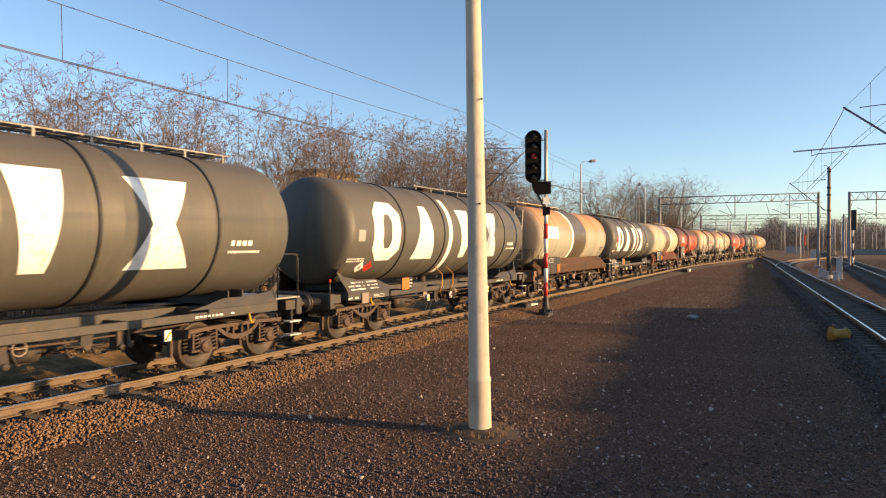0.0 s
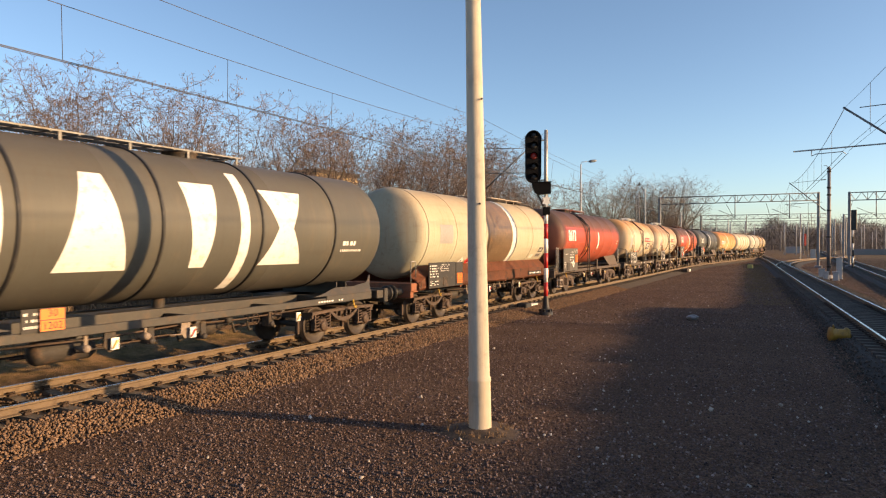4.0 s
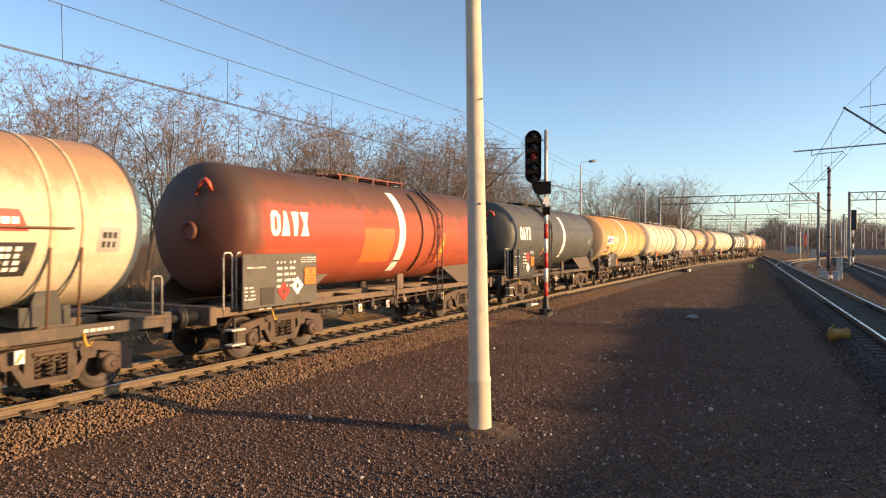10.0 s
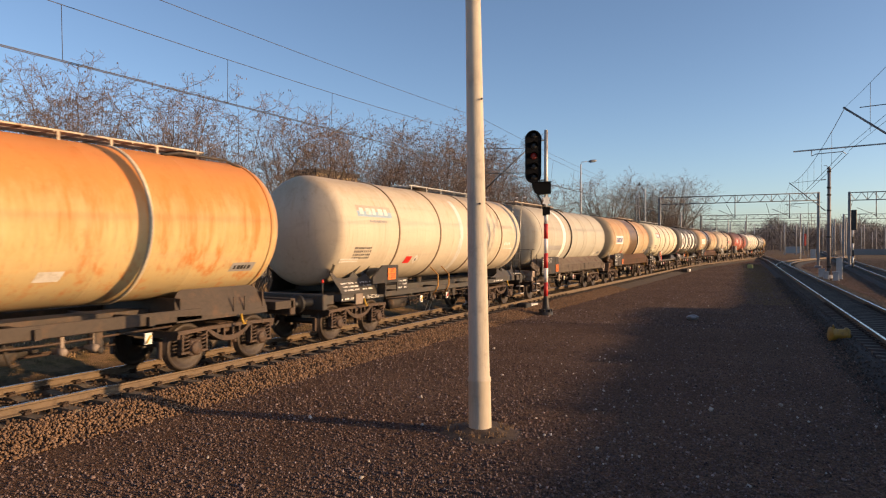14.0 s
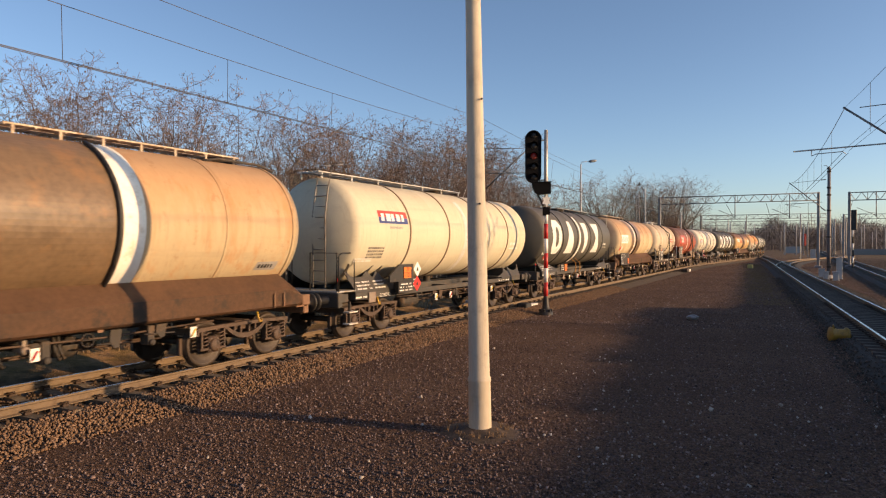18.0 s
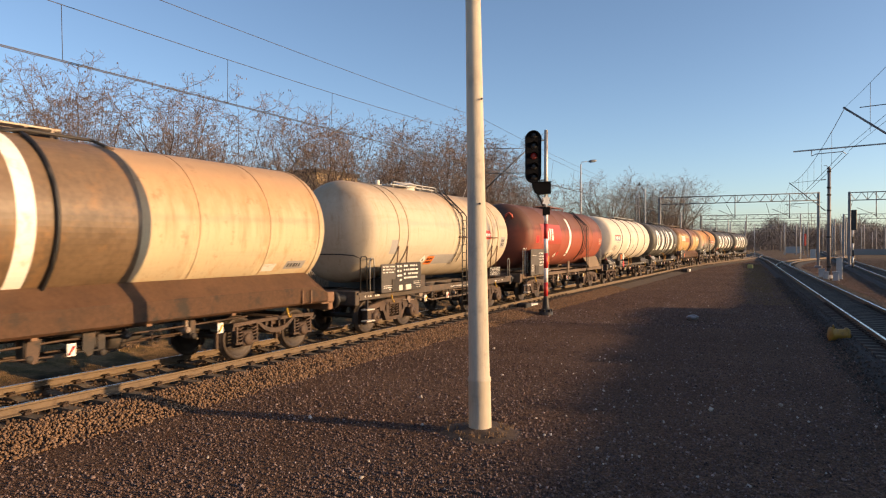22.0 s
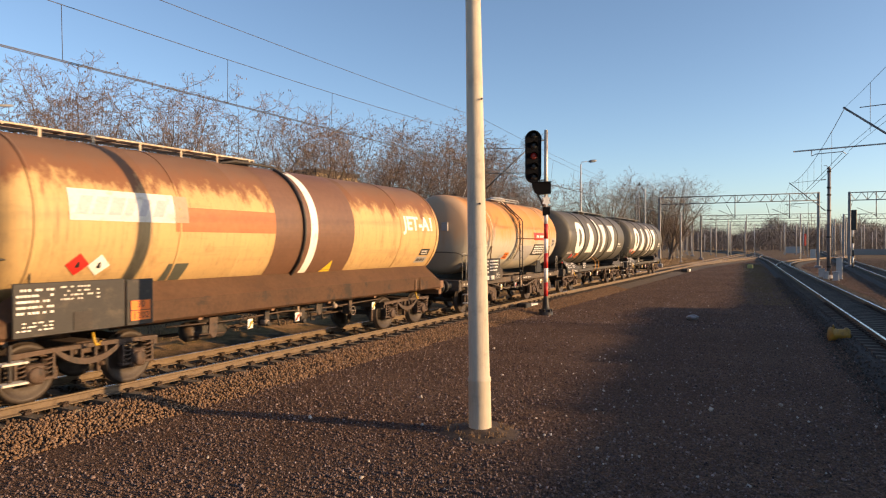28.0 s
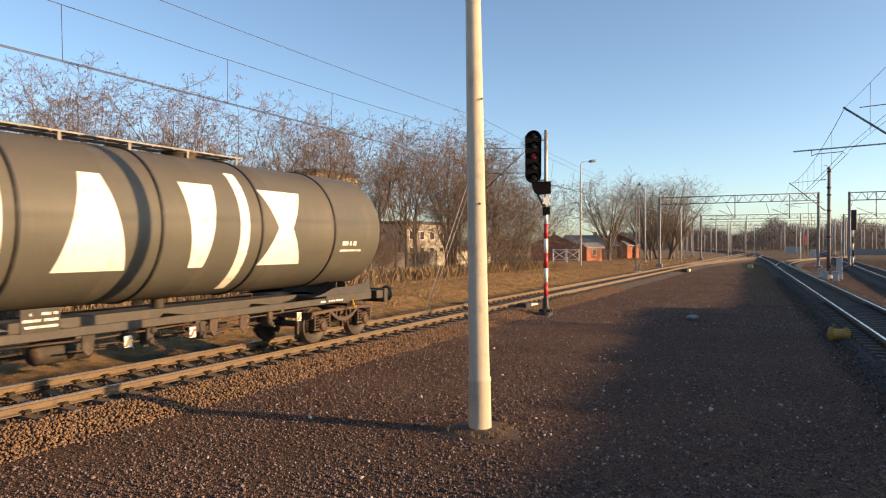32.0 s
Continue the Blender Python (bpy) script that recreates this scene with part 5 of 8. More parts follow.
def boarded_wagon(label, paint, mark_x, stripe, ladder_x, deck, patch=None, seed=3, dias=()):
    """Long tank with a big lettering board, a side ladder, end gussets and cast bogies."""
    w = wagon_root(label)
    half, pivot = 7.4, 4.6
    part("tank", tank_mesh(5.74, 0.5), paint, w)
    fr2 = plain("dirty grey brown sill", (0.07, 0.05, 0.038), 0.75, 0, 0.35, 4, 0.1, (0.045, 0.035, 0.028))
    if seed in (7, 9):
        fr2 = plain("worn brown sill", (0.125, 0.085, 0.058), 0.75, 0, 0.35, 4, 0.1, (0.065, 0.048, 0.038))
    part("end_hatch", lathe(fresh(), (-6.47, -0.25, 2.75), (-1, 0, 0), [(0, 0.2), (0.08, 0.2), (0.08, 0.15), (0.05, 0.14), (0.05, 0)], 18), paint, w)
    part("end_handle", tube(fresh(), [(-6.3, -0.66, 3.58), (-6.32, -0.64, 3.74), (-6.3, -0.5, 3.84), (-6.32, -0.36, 3.76), (-6.38, -0.34, 3.5)], 0.045, 6), plain("bright red handle", (0.45, 0.08, 0.04), 0.5), w)
    for y in (-1.22, 1.22):
        sill(w, -6.5, 6.5, y, 1.02, 1.17, fr2)
    bm = fresh()
    box(bm, -6.5, 6.5, -0.3, 0.3, 1.0, 1.2)
    for x in (-3.2, -1.6, 0, 1.6, 3.2):
        box(bm, x - 0.06, x + 0.06, -1.2, 1.2, 1.0, 1.15)
    part("centre_sill", bm, fr2, w)
    for sgn in (-1, 1):
        for side in (-1, 1):
            bm = fresh()
            a, b = sorted((side * 1.2, side * 1.17))
            plate(bm, [(sgn * 3.0, 1.74), (sgn * 4.1, 1.18), (sgn * 6.35, 1.18), (sgn * 5.75, 1.8)][::sgn], a, b)
            for v in bm.verts:
                if v.co.z > 1.5:
                    v.co.y -= side * 0.08
            part("end_gusset", sorted_normals(bm), plain("worn cradle paint", (0.17, 0.12, 0.078), 0.75, 0, 0.25, 3, 0.1) if seed == 9 else plain("brown grey cradle paint", (0.085, 0.06, 0.045), 0.75, 0, 0.2, 3, 0.1), w, "dark brown cradle plate")
        add_bogie(w, "old", sgn * pivot)
        bm = fresh()
        a, b = sorted((sgn * 5.8, sgn * (half - 0.6)))
        box(bm, a, b, -1.2, 1.2, 1.0, 1.2, 0.01)
        part("end_frame", bm, fr2, w)
    end_gear(w, half, fr2)
    brake_gear(w, seed)
    top_walkway(w, deck[0], deck[1], posts=5, mat_=FRAME() if seed == 6 else plain("rusty red walkway", (0.2, 0.07, 0.05), 0.7, 0.2, 0.3, 5), rail=False)
    bm = fresh()
    lathe(bm, (deck[0] + 0.8, 0.0, ZT + RT - 0.05), (0, 0, 1), [(0, 0.32), (0.1, 0.32), (0.12, 0.36), (0.16, 0.36), (0.2, 0.2), (0.2, 0)], 18)
    part("manhole", bm, FRAME(), w)
    side_ladder(w, ladder_x, BLACK())
    px_ = ladder_x + {5: 0.5, 6: 0.45, 7: -0.95, 9: -0.55}[seed]
    pts = [(px_, -(RT + 0.04) * math.cos(a / 10), ZT + (RT + 0.04) * math.sin(a / 10)) for a in range(-9, 10)]
    part("side_pipe", tube(fresh(), pts, 0.025, 6), BLACK(), w)
    if patch:
        skin(w, "repaint_patch", max(patch[0], -5.46), patch[1], patch[2], patch[3], plain("fresh red paint", (0.36, 0.058, 0.035), 0.5, 0, 0.15, 3), "brighter red repainted patch", lift=0.0065)
    d = 1.3 / 4
    b = [(mark_x + d * k + 0.02, mark_x + d * (k + 1) - 0.01) for k in range(4)]
    marks(w, b, 2.66, 3.2, WHITE(), "small white painted figure")
    if stripe:
        x0, x1, z0, z1 = stripe
        if z1 - z0 < 1.2:
            v0, v1, m = arc_of(z0), arc_of(z1), (x0 + x1) / 2
            tip = figure(fresh(), [(x0, v0 + 0.12), (m, v0), (x1, v0 + 0.12), (x1, v1 - 0.12), (m, v1), (x0, v1 - 0.12)])
            part("painted_stripe", wrap(tip, 0.011), WHITE(), w, "white painted stripe with pointed ends")
        else:
            skin(w, "painted_stripe", x0, x1, z0, z1, WHITE(), "white painted stripe", lift=0.011)
        if seed == 7:
            skin(w, "orange_panel", ladder_x + 0.3, ladder_x + 0.62, 1.95, 2.85, plain("orange red overpaint", (0.52, 0.13, 0.04), 0.5, 0, 0.15, 3), lift=0.008)
        for k, z in enumerate((2.28, 2.5)):
            xt, v = ladder_x + {5: 0.3, 6: -0.42, 7: 0.45, 9: -0.42}[seed], arc_of(z)
            tri = figure(fresh(), [(xt - 0.09, v - 0.07), (xt + 0.09, v - 0.07), (xt, v + 0.1)])
            part("warning_triangle", wrap(tri, 0.011), YELLOW(), w, "yellow warning triangle")
        turn = [2 * math.pi * k / 14 for k in range(14)]
        v = arc_of(2.08)
        round_ = figure(fresh(), [(xt + 0.09 * math.cos(a), v + 0.09 * math.sin(a)) for a in turn], [(xt + 0.05 * math.cos(a), v + 0.05 * math.sin(a)) for a in turn])
        part("warning_ring", wrap(round_, 0.011), ORANGE(), w, "orange warning ring")
        skin(w, "stripe_tick", x0, x1, 1.98, 2.03, BLACK(), lift=0.0135)
        bm = fresh()
        box(bm, x0 + 0.01, x0 + 0.09, -1.36, -1.3, 0.9, 1.62, 0.01)
        box(bm, x0 + 0.01, x1, -1.37, -1.34, 1.2, 1.62, 0.006)
        part("stripe_post", bm, fr2, w)
    bm = fresh()
    o = -0.2 if seed == 5 else -0.3
    box(bm, o - 5.95, o - 3.6, -1.5, -1.46, 1.14, 2.27, 0.012)
    board = part("lettering_board", bm, BOARD_GREY() if seed != 6 else BOARD(), w, "large dirty steel board with white lettering")
    bars_flat(board, o - 4.95, o - 4.35, 1.5, 2.15, -1.505, 4, 4, WHITE(), seed)
    bars_flat(board, o - 5.85, o - 5.3, 1.95, 2.03, -1.505, 1, 9, WHITE(), seed + 1)
    bars_flat(board, o - 5.9, o - 5.6, 1.3, 1.62, -1.505, 3, 3, WHITE(), seed + 2)
    bars_flat(board, o - 4.15, o - 3.65, 2.05, 2.2, -1.505, 2, 6, WHITE(), seed + 3)
    bm = fresh()
    box(bm, o - 5.45, o - 5.05, -1.52, -1.505, 1.2, 1.56)
    part("card_holder", bm, FRAME(), board)
    hazard_plate(w, o - 3.86, 1.75, -1.51, 0.42, 0.4)
    for x, z, m in dias:
        diamond(w, o + x - 0.05, z, 0.2, m, "hazard diamond on the board", flat_y=-1.512)
    bm = fresh()
    for x in (-6.0, -5.0, -4.1):
        box(bm, x - 0.04, x + 0.04, -1.46, -1.2, 1.1, 1.25)
    part("board_bracket", bm, FRAME(), w)
    for x in (-6.35, -6.0):
        handrail(w, x - 0.15, -1.22, 1.15, 2.3, 0.24, "x", pale_rail())
    handrail(w, 6.2, -1.22, 1.15, 2.2, 0.25, "x", pale_rail())
    steps(w, -6.3, -1.3)
    bars_flat(w, -5.5, -5.1, 1.03, 1.16, -1.226, 1, 3, WHITE(), seed + 5)
    lx = 5.42 if seed == 9 else 5.08
    if seed == 9:
        skin(w, "load_patch", lx - 0.34, lx + 0.34, 2.42, 2.82, plain("fresh red patch", (0.4, 0.1, 0.055), 0.55, 0, 0.2, 4), lift=0.005)
    bm = words("L1.5BN", 0.15)
    for v in bm.verts:
        v.co = Vector((lx + v.co.x, arc_of(2.64) + v.co.y, 0))
    part("lettering", wrap(bm, 0.008), CREAMW(), w)
    bars_on_skin(w, lx - 0.13, lx + 0.12, 2.48, 2.58, 1, CREAMW(), 3, 0.0, seed)
    return w


def strapped_wagon(label, paint, logo_x, board_film, ladder_x, deck, seed=4, dias=(), plates=()):
    """Shorter tank held by pairs of steel straps, with a side ladder, a black board and cast bogies."""
    w = wagon_root(label)
    half, pivot = 5.95, 3.28
    fr = plain("old brown black sill", (0.07, 0.055, 0.045), 0.75, 0, 0.35, 5, 0.1, (0.12, 0.08, 0.055))
    part("tank", tank_mesh(4.4, 0.5), paint, w)
    strap = plain("strap steel " + paint.name, (0.5, 0.4, 0.27), 0.6, 0, 0.3, 4, 0, (0.26, 0.14, 0.07))
    for x in (-3.55, -3.05, 3.08, 3.58):
        part("strap", shared("strap" + paint.name, lambda: hoop_mesh(0.05, 0.022), strap), None, w, at=pose(x, 0, 0))
        part("strap_rod", tube(fresh(), [(x, -1.42, 2.42), (x, -1.38, 2.1), (x, -1.3, 1.18)], 0.022, 6), plain("rusty rod", (0.15, 0.08, 0.045), 0.8), w)
    for sgn in (-1, 1):
        bm = fresh()
        for side in (-1, 1):
            plate(bm, [(sgn * 3.25 - 0.36, 1.2), (sgn * 3.25 + 0.36, 1.2), (sgn * 3.25 + 0.16, 1.74), (sgn * 3.25 - 0.16, 1.74)], side * 1.0 - 0.02, side * 1.0 + 0.02)
        box(bm, sgn * 3.25 - 0.4, sgn * 3.25 + 0.4, -1.0, 1.0, 1.2, 1.5)
        part("saddle", sorted_normals(bm), BLACK(), w)
        add_bogie(w, "old", sgn * pivot)
        bm = fresh()
        a, b = sorted((sgn * 4.6, sgn * (half - 0.6)))
        box(bm, a, b, -1.3, 1.3, 1.14, 1.2, 0.006)
        part("deck", bm, fr, w)
    for y in (-1.26, 1.26):
        sill(w, -5.25, 5.25, y, 0.98, 1.18, fr)
        part("truss_rod", tube(fresh(), [(-2.6, y * 0.95, 0.98), (-1.2, y * 0.95, 0.72), (1.2, y * 0.95, 0.72), (2.6, y * 0.95, 0.98)], 0.03, 6), fr, w)
    bm = fresh()
    box(bm, -5.2, 5.2, -0.3, 0.3, 0.98, 1.2)
    for x in (-2, -0.7, 0.7, 2):
        box(bm, x - 0.06, x + 0.06, -1.2, 1.2, 1.0, 1.15)
    part("centre_sill", bm, fr, w)
    end_gear(w, half, fr)
    brake_gear(w, seed, 2.4)
    top_walkway(w, deck[0], deck[1], ZT + RT + 0.04, posts=4, rail=True)
    bm = fresh()
    xm = (deck[0] + deck[1]) / 2
    lathe(bm, (xm, 0.0, ZT + RT - 0.05), (0, 0, 1), [(0, 0.35), (0.12, 0.35), (0.14, 0.4), (0.2, 0.4), (0.26, 0.22), (0.26, 0)], 18)
    part("manhole", bm, CREAMW(), w)
    bm = fresh()
    rod(bm, (deck[0] - 0.5, -0.2, ZT + RT - 0.06), (deck[0] - 0.5, -0.2, ZT + RT + 0.14), 0.07, 8)
    part("vent", bm, CREAMW(), w)
    side_ladder(w, ladder_x, BLACK())
    bm = tube(fresh(), [(ladder_x - 0.3, -(RT + 0.05), 2.72), (3.4, -(RT + 0.05), 2.72)], 0.018, 5)
    part("grab_rail", bm, plain("rusty rod", (0.15, 0.08, 0.045), 0.8), w)
    # markings
    x0, x1 = logo_x
    skin(w, "company_film", x0, x1, 2.66, 2.98, plain("red film", (0.6, 0.035, 0.03), 0.5, 0, 0.15, 5), "red film with white figures", lift=0.006, shear=-0.14)
    bars_on_skin(w, x0 + (x1 - x0) * 0.45, x1 - 0.1, 2.74, 2.9, 1, WHITE(), 5, 0.0, seed, 0.009)
    bars_on_skin(w, x0 + 0.22, x0 + (x1 - x0) * 0.38, 2.74, 2.92, 1, WHITE(), 2, 0.5, seed, 0.009)
    if board_film:
        skin(w, "notice_film", board_film[0], board_film[1], board_film[2], board_film[3], BOARD(), "black film with white notices", lift=0.006, shear=0.08)
        bars_on_skin(w, board_film[0] + 0.2, board_film[1] - 0.1, board_film[2] + 0.06, board_film[3] - 0.04, 4, WHITE(), 9, 0.1, seed, 0.009)
    for q in plates:
        skin(w, "grey_patch", q[0], q[1], q[2], q[3], GREYPATCH(), "grey overpainted patch", lift=0.005)
    skin(w, "notice_plate", 3.85, 4.25, 2.35, 2.75, GREYPATCH(), lift=0.006)
    bars_on_skin(w, 3.92, 4.2, 2.4, 2.7, 2, BOARD(), 3, 0, seed + 9, 0.009)
    if seed != 33:
        part("end_plate", box(fresh(), -5.1, -5.03, -0.62, -0.38, 2.95, 3.25, 0.006), GREYPATCH(), w, "small grey plate on the dished end")
    bm = fresh()
    box(bm, -3.82, -2.42, -1.5, -1.46, 1.14, 1.95, 0.01)
    board = part("lettering_board", bm, BOARD(), w, "black steel board with white lettering")
    side = part("side_board", box(fresh(), -4.56, -3.83, -1.5, -1.46, 1.14, 1.93, 0.01), BOARD_GREY(), w, "dirty grey lettering board")
    bars_flat(side, -4.5, -3.88, 1.66, 1.9, -1.505, 2, 5, WHITE(), seed)
    bars_flat(side, -4.45, -4.0, 1.2, 1.36, -1.505, 2, 2, WHITE(), seed + 2)
    bars_flat(board, -3.76, -3.5, 1.4, 1.92, -1.505, 3, 1, WHITE(), seed + 1, fill=0.95)
    bars_flat(board, -3.4, -2.6, 1.46, 1.92, -1.505, 3, 3, WHITE(), seed + 4, fill=0.9)
    bars_flat(board, -2.85, -2.46, 1.2, 1.42, -1.505, 3, 5, CREAMW(), seed + 3, fill=0.6)
    for xa in (-3.78, -3.3):
        part("label_frame", box(fresh(), xa, xa + 0.3, -1.508, -1.502, 1.17, 1.32), CREAMW(), board)
    bm = fresh()
    box(bm, -4.05, -3.7, -1.525, -1.51, 1.16, 1.5)
    part("card_holder", bm, FRAME(), board)
    bm = fresh()
    box(bm, -2.4, -2.05, -1.44, -1.3, 1.18, 1.55, 0.015)
    part("tool_box", bm, fr, w)
    for x, z, r, m, l in dias:
        diamond(w, x, z, r, m, l, lift=0.008)
    bars_flat(w, 0.0, 1.6, 1.03, 1.12, -1.268, 1, 12, WHITE(), seed + 5)
    bars_flat(w, 3.7, 4.5, 1.02, 1.14, -1.268, 1, 3, CREAMW(), seed + 6, fill=0.6)
    bars_flat(w, -5.1, -4.3, 1.02, 1.14, -1.268, 1, 4, CREAMW(), seed + 7, fill=0.6)
    handrail(w, -5.2, -1.25, 1.18, 2.15, 0.3, "x", BLACK() if seed % 2 else GALV())
    handrail(w, -4.75, -1.25, 1.18, 2.1, 0.2, "x", GALV())
    handrail(w, -5.2, -1.25, 1.18, 2.2, 2.5, "y", BLACK())
    handrail(w, 5.0, -1.25, 1.18, 1.9, 0.2, "x", GALV())
    steps(w, -5.0, -1.32)
    return w


def orange_skin_plate(w, x0, x1, z0, z1, shear=0.0):
    p = skin(w, "hazard_plate", x0, x1, z0, z1, ORANGE(), "orange hazard plate with black figures", shear, 0.008)
    bars_on_skin(w, x0 + 0.06, x1 - 0.04, z0 + 0.03, z1 - 0.03, 2, BLACK(), 4, 0, 5, 0.011, "figures")
    return p


WAGONS = []
FRONT_MARKS = ((-5.05, -3.7), (-2.94, -1.55), (-0.6, 0.42), (1.55, 2.9))


def build_train():
    dark = tank_paint("dark grey tank paint", (0.088, 0.088, 0.077), (0.16, 0.12, 0.08), 0.1, 0.2, (0.06, 0.05, 0.042), 0.3, 0.34)
    darkg = tank_paint("anthracite tank paint", (0.07, 0.074, 0.072), (0.12, 0.1, 0.08), 0.1, 0.15, (0.05, 0.045, 0.04), 0.3, 0.36)
    brown = plain("brown painted band", (0.15, 0.1, 0.06), 0.42, 0, 0.4, 2, 0, (0.22, 0.125, 0.06))
    white_band = plain("white painted band", (0.78, 0.76, 0.7), 0.5, 0, 0.1, 4, 0, (0.6, 0.55, 0.46))
    rr, lq = "red flammable hazard diamond", "white environment hazard diamond"

    def gd(label, front=False, **k):
        w = hooped_wagon(label, dark, front, **k)
        return w
    # the foremost wagon, of which only the tail is seen
    a = gd("dark grey tank wagon with huge white painted figures", stripe_x=-0.57, seed=11)
    WAGONS.append((a, 0.42, 10.22))
    b = gd("dark grey hooped tank wagon with a plate on its sill", seed=12)
    skin(b, "grey_diamond", -5.75, -5.45, 2.55, 2.85, GREYPATCH(), lift=0.005)
    diamond(b, -5.25, 1.86, 0.2, WHITE(), lq)
    diamond(b, -4.85, 1.86, 0.2, RED(), rr)
    hazard_plate(b, -3.2, 1.32, -1.3)
    WAGONS.append((b, 14.87, 24.67))
    c = skirted_wagon("orange-rusted grey tank wagon with a dark band and brown skirt",
                      tank_paint("rust-washed grey paint", (0.31, 0.31, 0.25), (0.46, 0.2, 0.068), 0.78, 0.2, (0.17, 0.14, 0.105), 0.25, 0.4, 0.05, ztop=3.25, soft=0.6, ends=0.85, edge=0.3, end_x=5.4), FRAME_BROWN(),
                      [(-0.98, 1.38, plain("dark olive band", (0.085, 0.07, 0.046), 0.45, 0, 0.25, 2, 0, (0.14, 0.085, 0.045))), (-1.2, -0.9, white_band)], (-5.25, -3.35, 2.75, 3.3), "blank", True, seed=21, deck=(-6.1, 0.0),
                      dias=[(-5.08, 2.35, 0.2, RED(), rr), (-4.9, 2.1, 0.2, WHITE(), lq)])
    WAGONS.append((c, 29.40, 38.40))
    d = gd("dark grey tank wagon with an end ladder and platform", True, stripe_x=1.0, mark_x=FRONT_MARKS, seed=13)
    diamond(d, -5.4, 2.78, 0.22, RED(), rr)
    diamond(d, -5.45, 2.45, 0.2, WHITE(), lq)
    hazard_plate(d, -2.9, 1.32, -1.3)
    WAGONS.append((d, 43.09, 52.89))
    e = skirted_wagon("cream tank wagon with a brown band and red brown skirt",
                      tank_paint("aged cream paint", (0.44, 0.43, 0.33), (0.42, 0.25, 0.12), 0.3, 0.2, (0.2, 0.14, 0.09), 0.25, 0.42), FRAME_RED(),
                      [(-1.06, 1.3, brown), (1.36, 1.74, white_band)], None, "none", False, seed=22, deck=(-0.2, 5.2), seams=(-3.6, 3.7),
                      dias=[(-2.73, 1.9, 0.2, WHITE(), lq), (-2.2, 1.9, 0.2, RED(), rr)])
    skin(e, "grey_patch", -4.8, -3.9, 2.5, 3.1, GREYPATCH(), lift=0.0065)
    WAGONS.append((e, 57.74, 66.74))
    red = tank_paint("red tank paint", (0.36, 0.066, 0.035), (0.105, 0.05, 0.034), 0.97, 0.35, (0.05, 0.034, 0.028), 0.6, 0.4, ztop=3.35, soft=0.3, ends=0.75, edge=0.2)
    red2 = tank_paint("orange red tank paint", (0.38, 0.075, 0.038), (0.115, 0.054, 0.036), 0.95, 0.3, (0.055, 0.038, 0.03), 0.6, 0.4, ztop=3.35, soft=0.3, ends=0.75, edge=0.2)
    f = boarded_wagon("red tank wagon with sooty crown, ladder and lettering board", red, -5.2, (0.48, 0.7, 2.2, 3.2), -1.9, (-2.4, 1.5), (-5.7, -2.3, 2.55, 3.35), 5, [(-4.35, 1.5, WHITE())])
    WAGONS.append((f, 71.69, 80.89))
    orl = tank_paint("rust-washed white paint", (0.54, 0.49, 0.39), (0.46, 0.22, 0.075), 0.9, 0.4, (0.3, 0.19, 0.1), 0.2, 0.42, ztop=3.5, soft=0.55, ends=0.45, end_x=3.75)
    orl2 = tank_paint("brown-washed white paint", (0.56, 0.5, 0.38), (0.32, 0.17, 0.09), 0.85, 0.2, (0.2, 0.12, 0.08), 0.35, 0.42, ztop=3.35, soft=0.4)
    orl3 = tank_paint("cream white paint", (0.52, 0.46, 0.36), (0.4, 0.24, 0.13), 0.4, 0.2, (0.25, 0.17, 0.1), 0.25, 0.42, ztop=3.7)
    orl4 = tank_paint("orange-washed grey paint", (0.42, 0.4, 0.33), (0.5, 0.22, 0.06), 0.95, 0.25, (0.3, 0.27, 0.22), 0.1, 0.42, ztop=2.75, soft=0.5, ends=0.6, end_x=4.3)
    g = strapped_wagon("white strapped tank wagon washed with orange rust", orl, (0.76, 2.6), (1.4, 2.7, 2.1, 2.58), -0.55, (-0.9, 2.2), 31,
                       [(-1.33, 1.95, 0.2, WHITE(), lq), (-0.95, 1.95, 0.18, RED(), rr)], [(-4.3, -3.62, 2.2, 2.95), (0.4, 1.3, 1.75, 2.1)])
    orange_skin_plate(g, -2.1, -1.55, 1.75, 2.0, 0.05)
    WAGONS.append((g, 86.57, 93.13))
    h = strapped_wagon("white strapped tank wagon with brown-stained crown", orl2, (1.2, 2.75), (1.4, 2.8, 2.0, 2.5), -0.6, (-0.9, 2.2), 32,
                       [(-4.09, 2.5, 0.2, RED(), rr), (-3.95, 2.27, 0.19, WHITE(), lq)], [(-4.32, -3.62, 2.17, 2.87), (-2.1, -1.2, 1.7, 2.05)])
    orange_skin_plate(h, -1.77, -1.31, 1.85, 2.1, 0.05)
    WAGONS.append((h, 98.45, 105.01))
    i = boarded_wagon("orange red tank wagon with a white stripe", red2, -5.4, (-0.14, 0.2, 1.72, 3.95), 2.1, (-1.6, 1.9), (-5.7, -1.85, 2.4, 3.35), 7,
                      [(-4.7, 1.45, RED()), (-4.25, 1.55, WHITE())])
    skin(i, "orange_patch", -1.85, -0.4, 2.0, 2.9, plain("orange red overpaint", (0.52, 0.13, 0.04), 0.5, 0, 0.15, 3), lift=0.0065)
    WAGONS.append((i, 110.32, 119.52))
    j = boarded_wagon("dark grey tank wagon with a black lettering board", darkg, -5.44, (0.36, 0.7, 1.85, 3.8), -1.85, (-2.4, 1.5), None, 6,
                      [(-4.35, 1.95, RED()), (-4.35, 1.5, WHITE())])
    WAGONS.append((j, 125.04, 134.24))
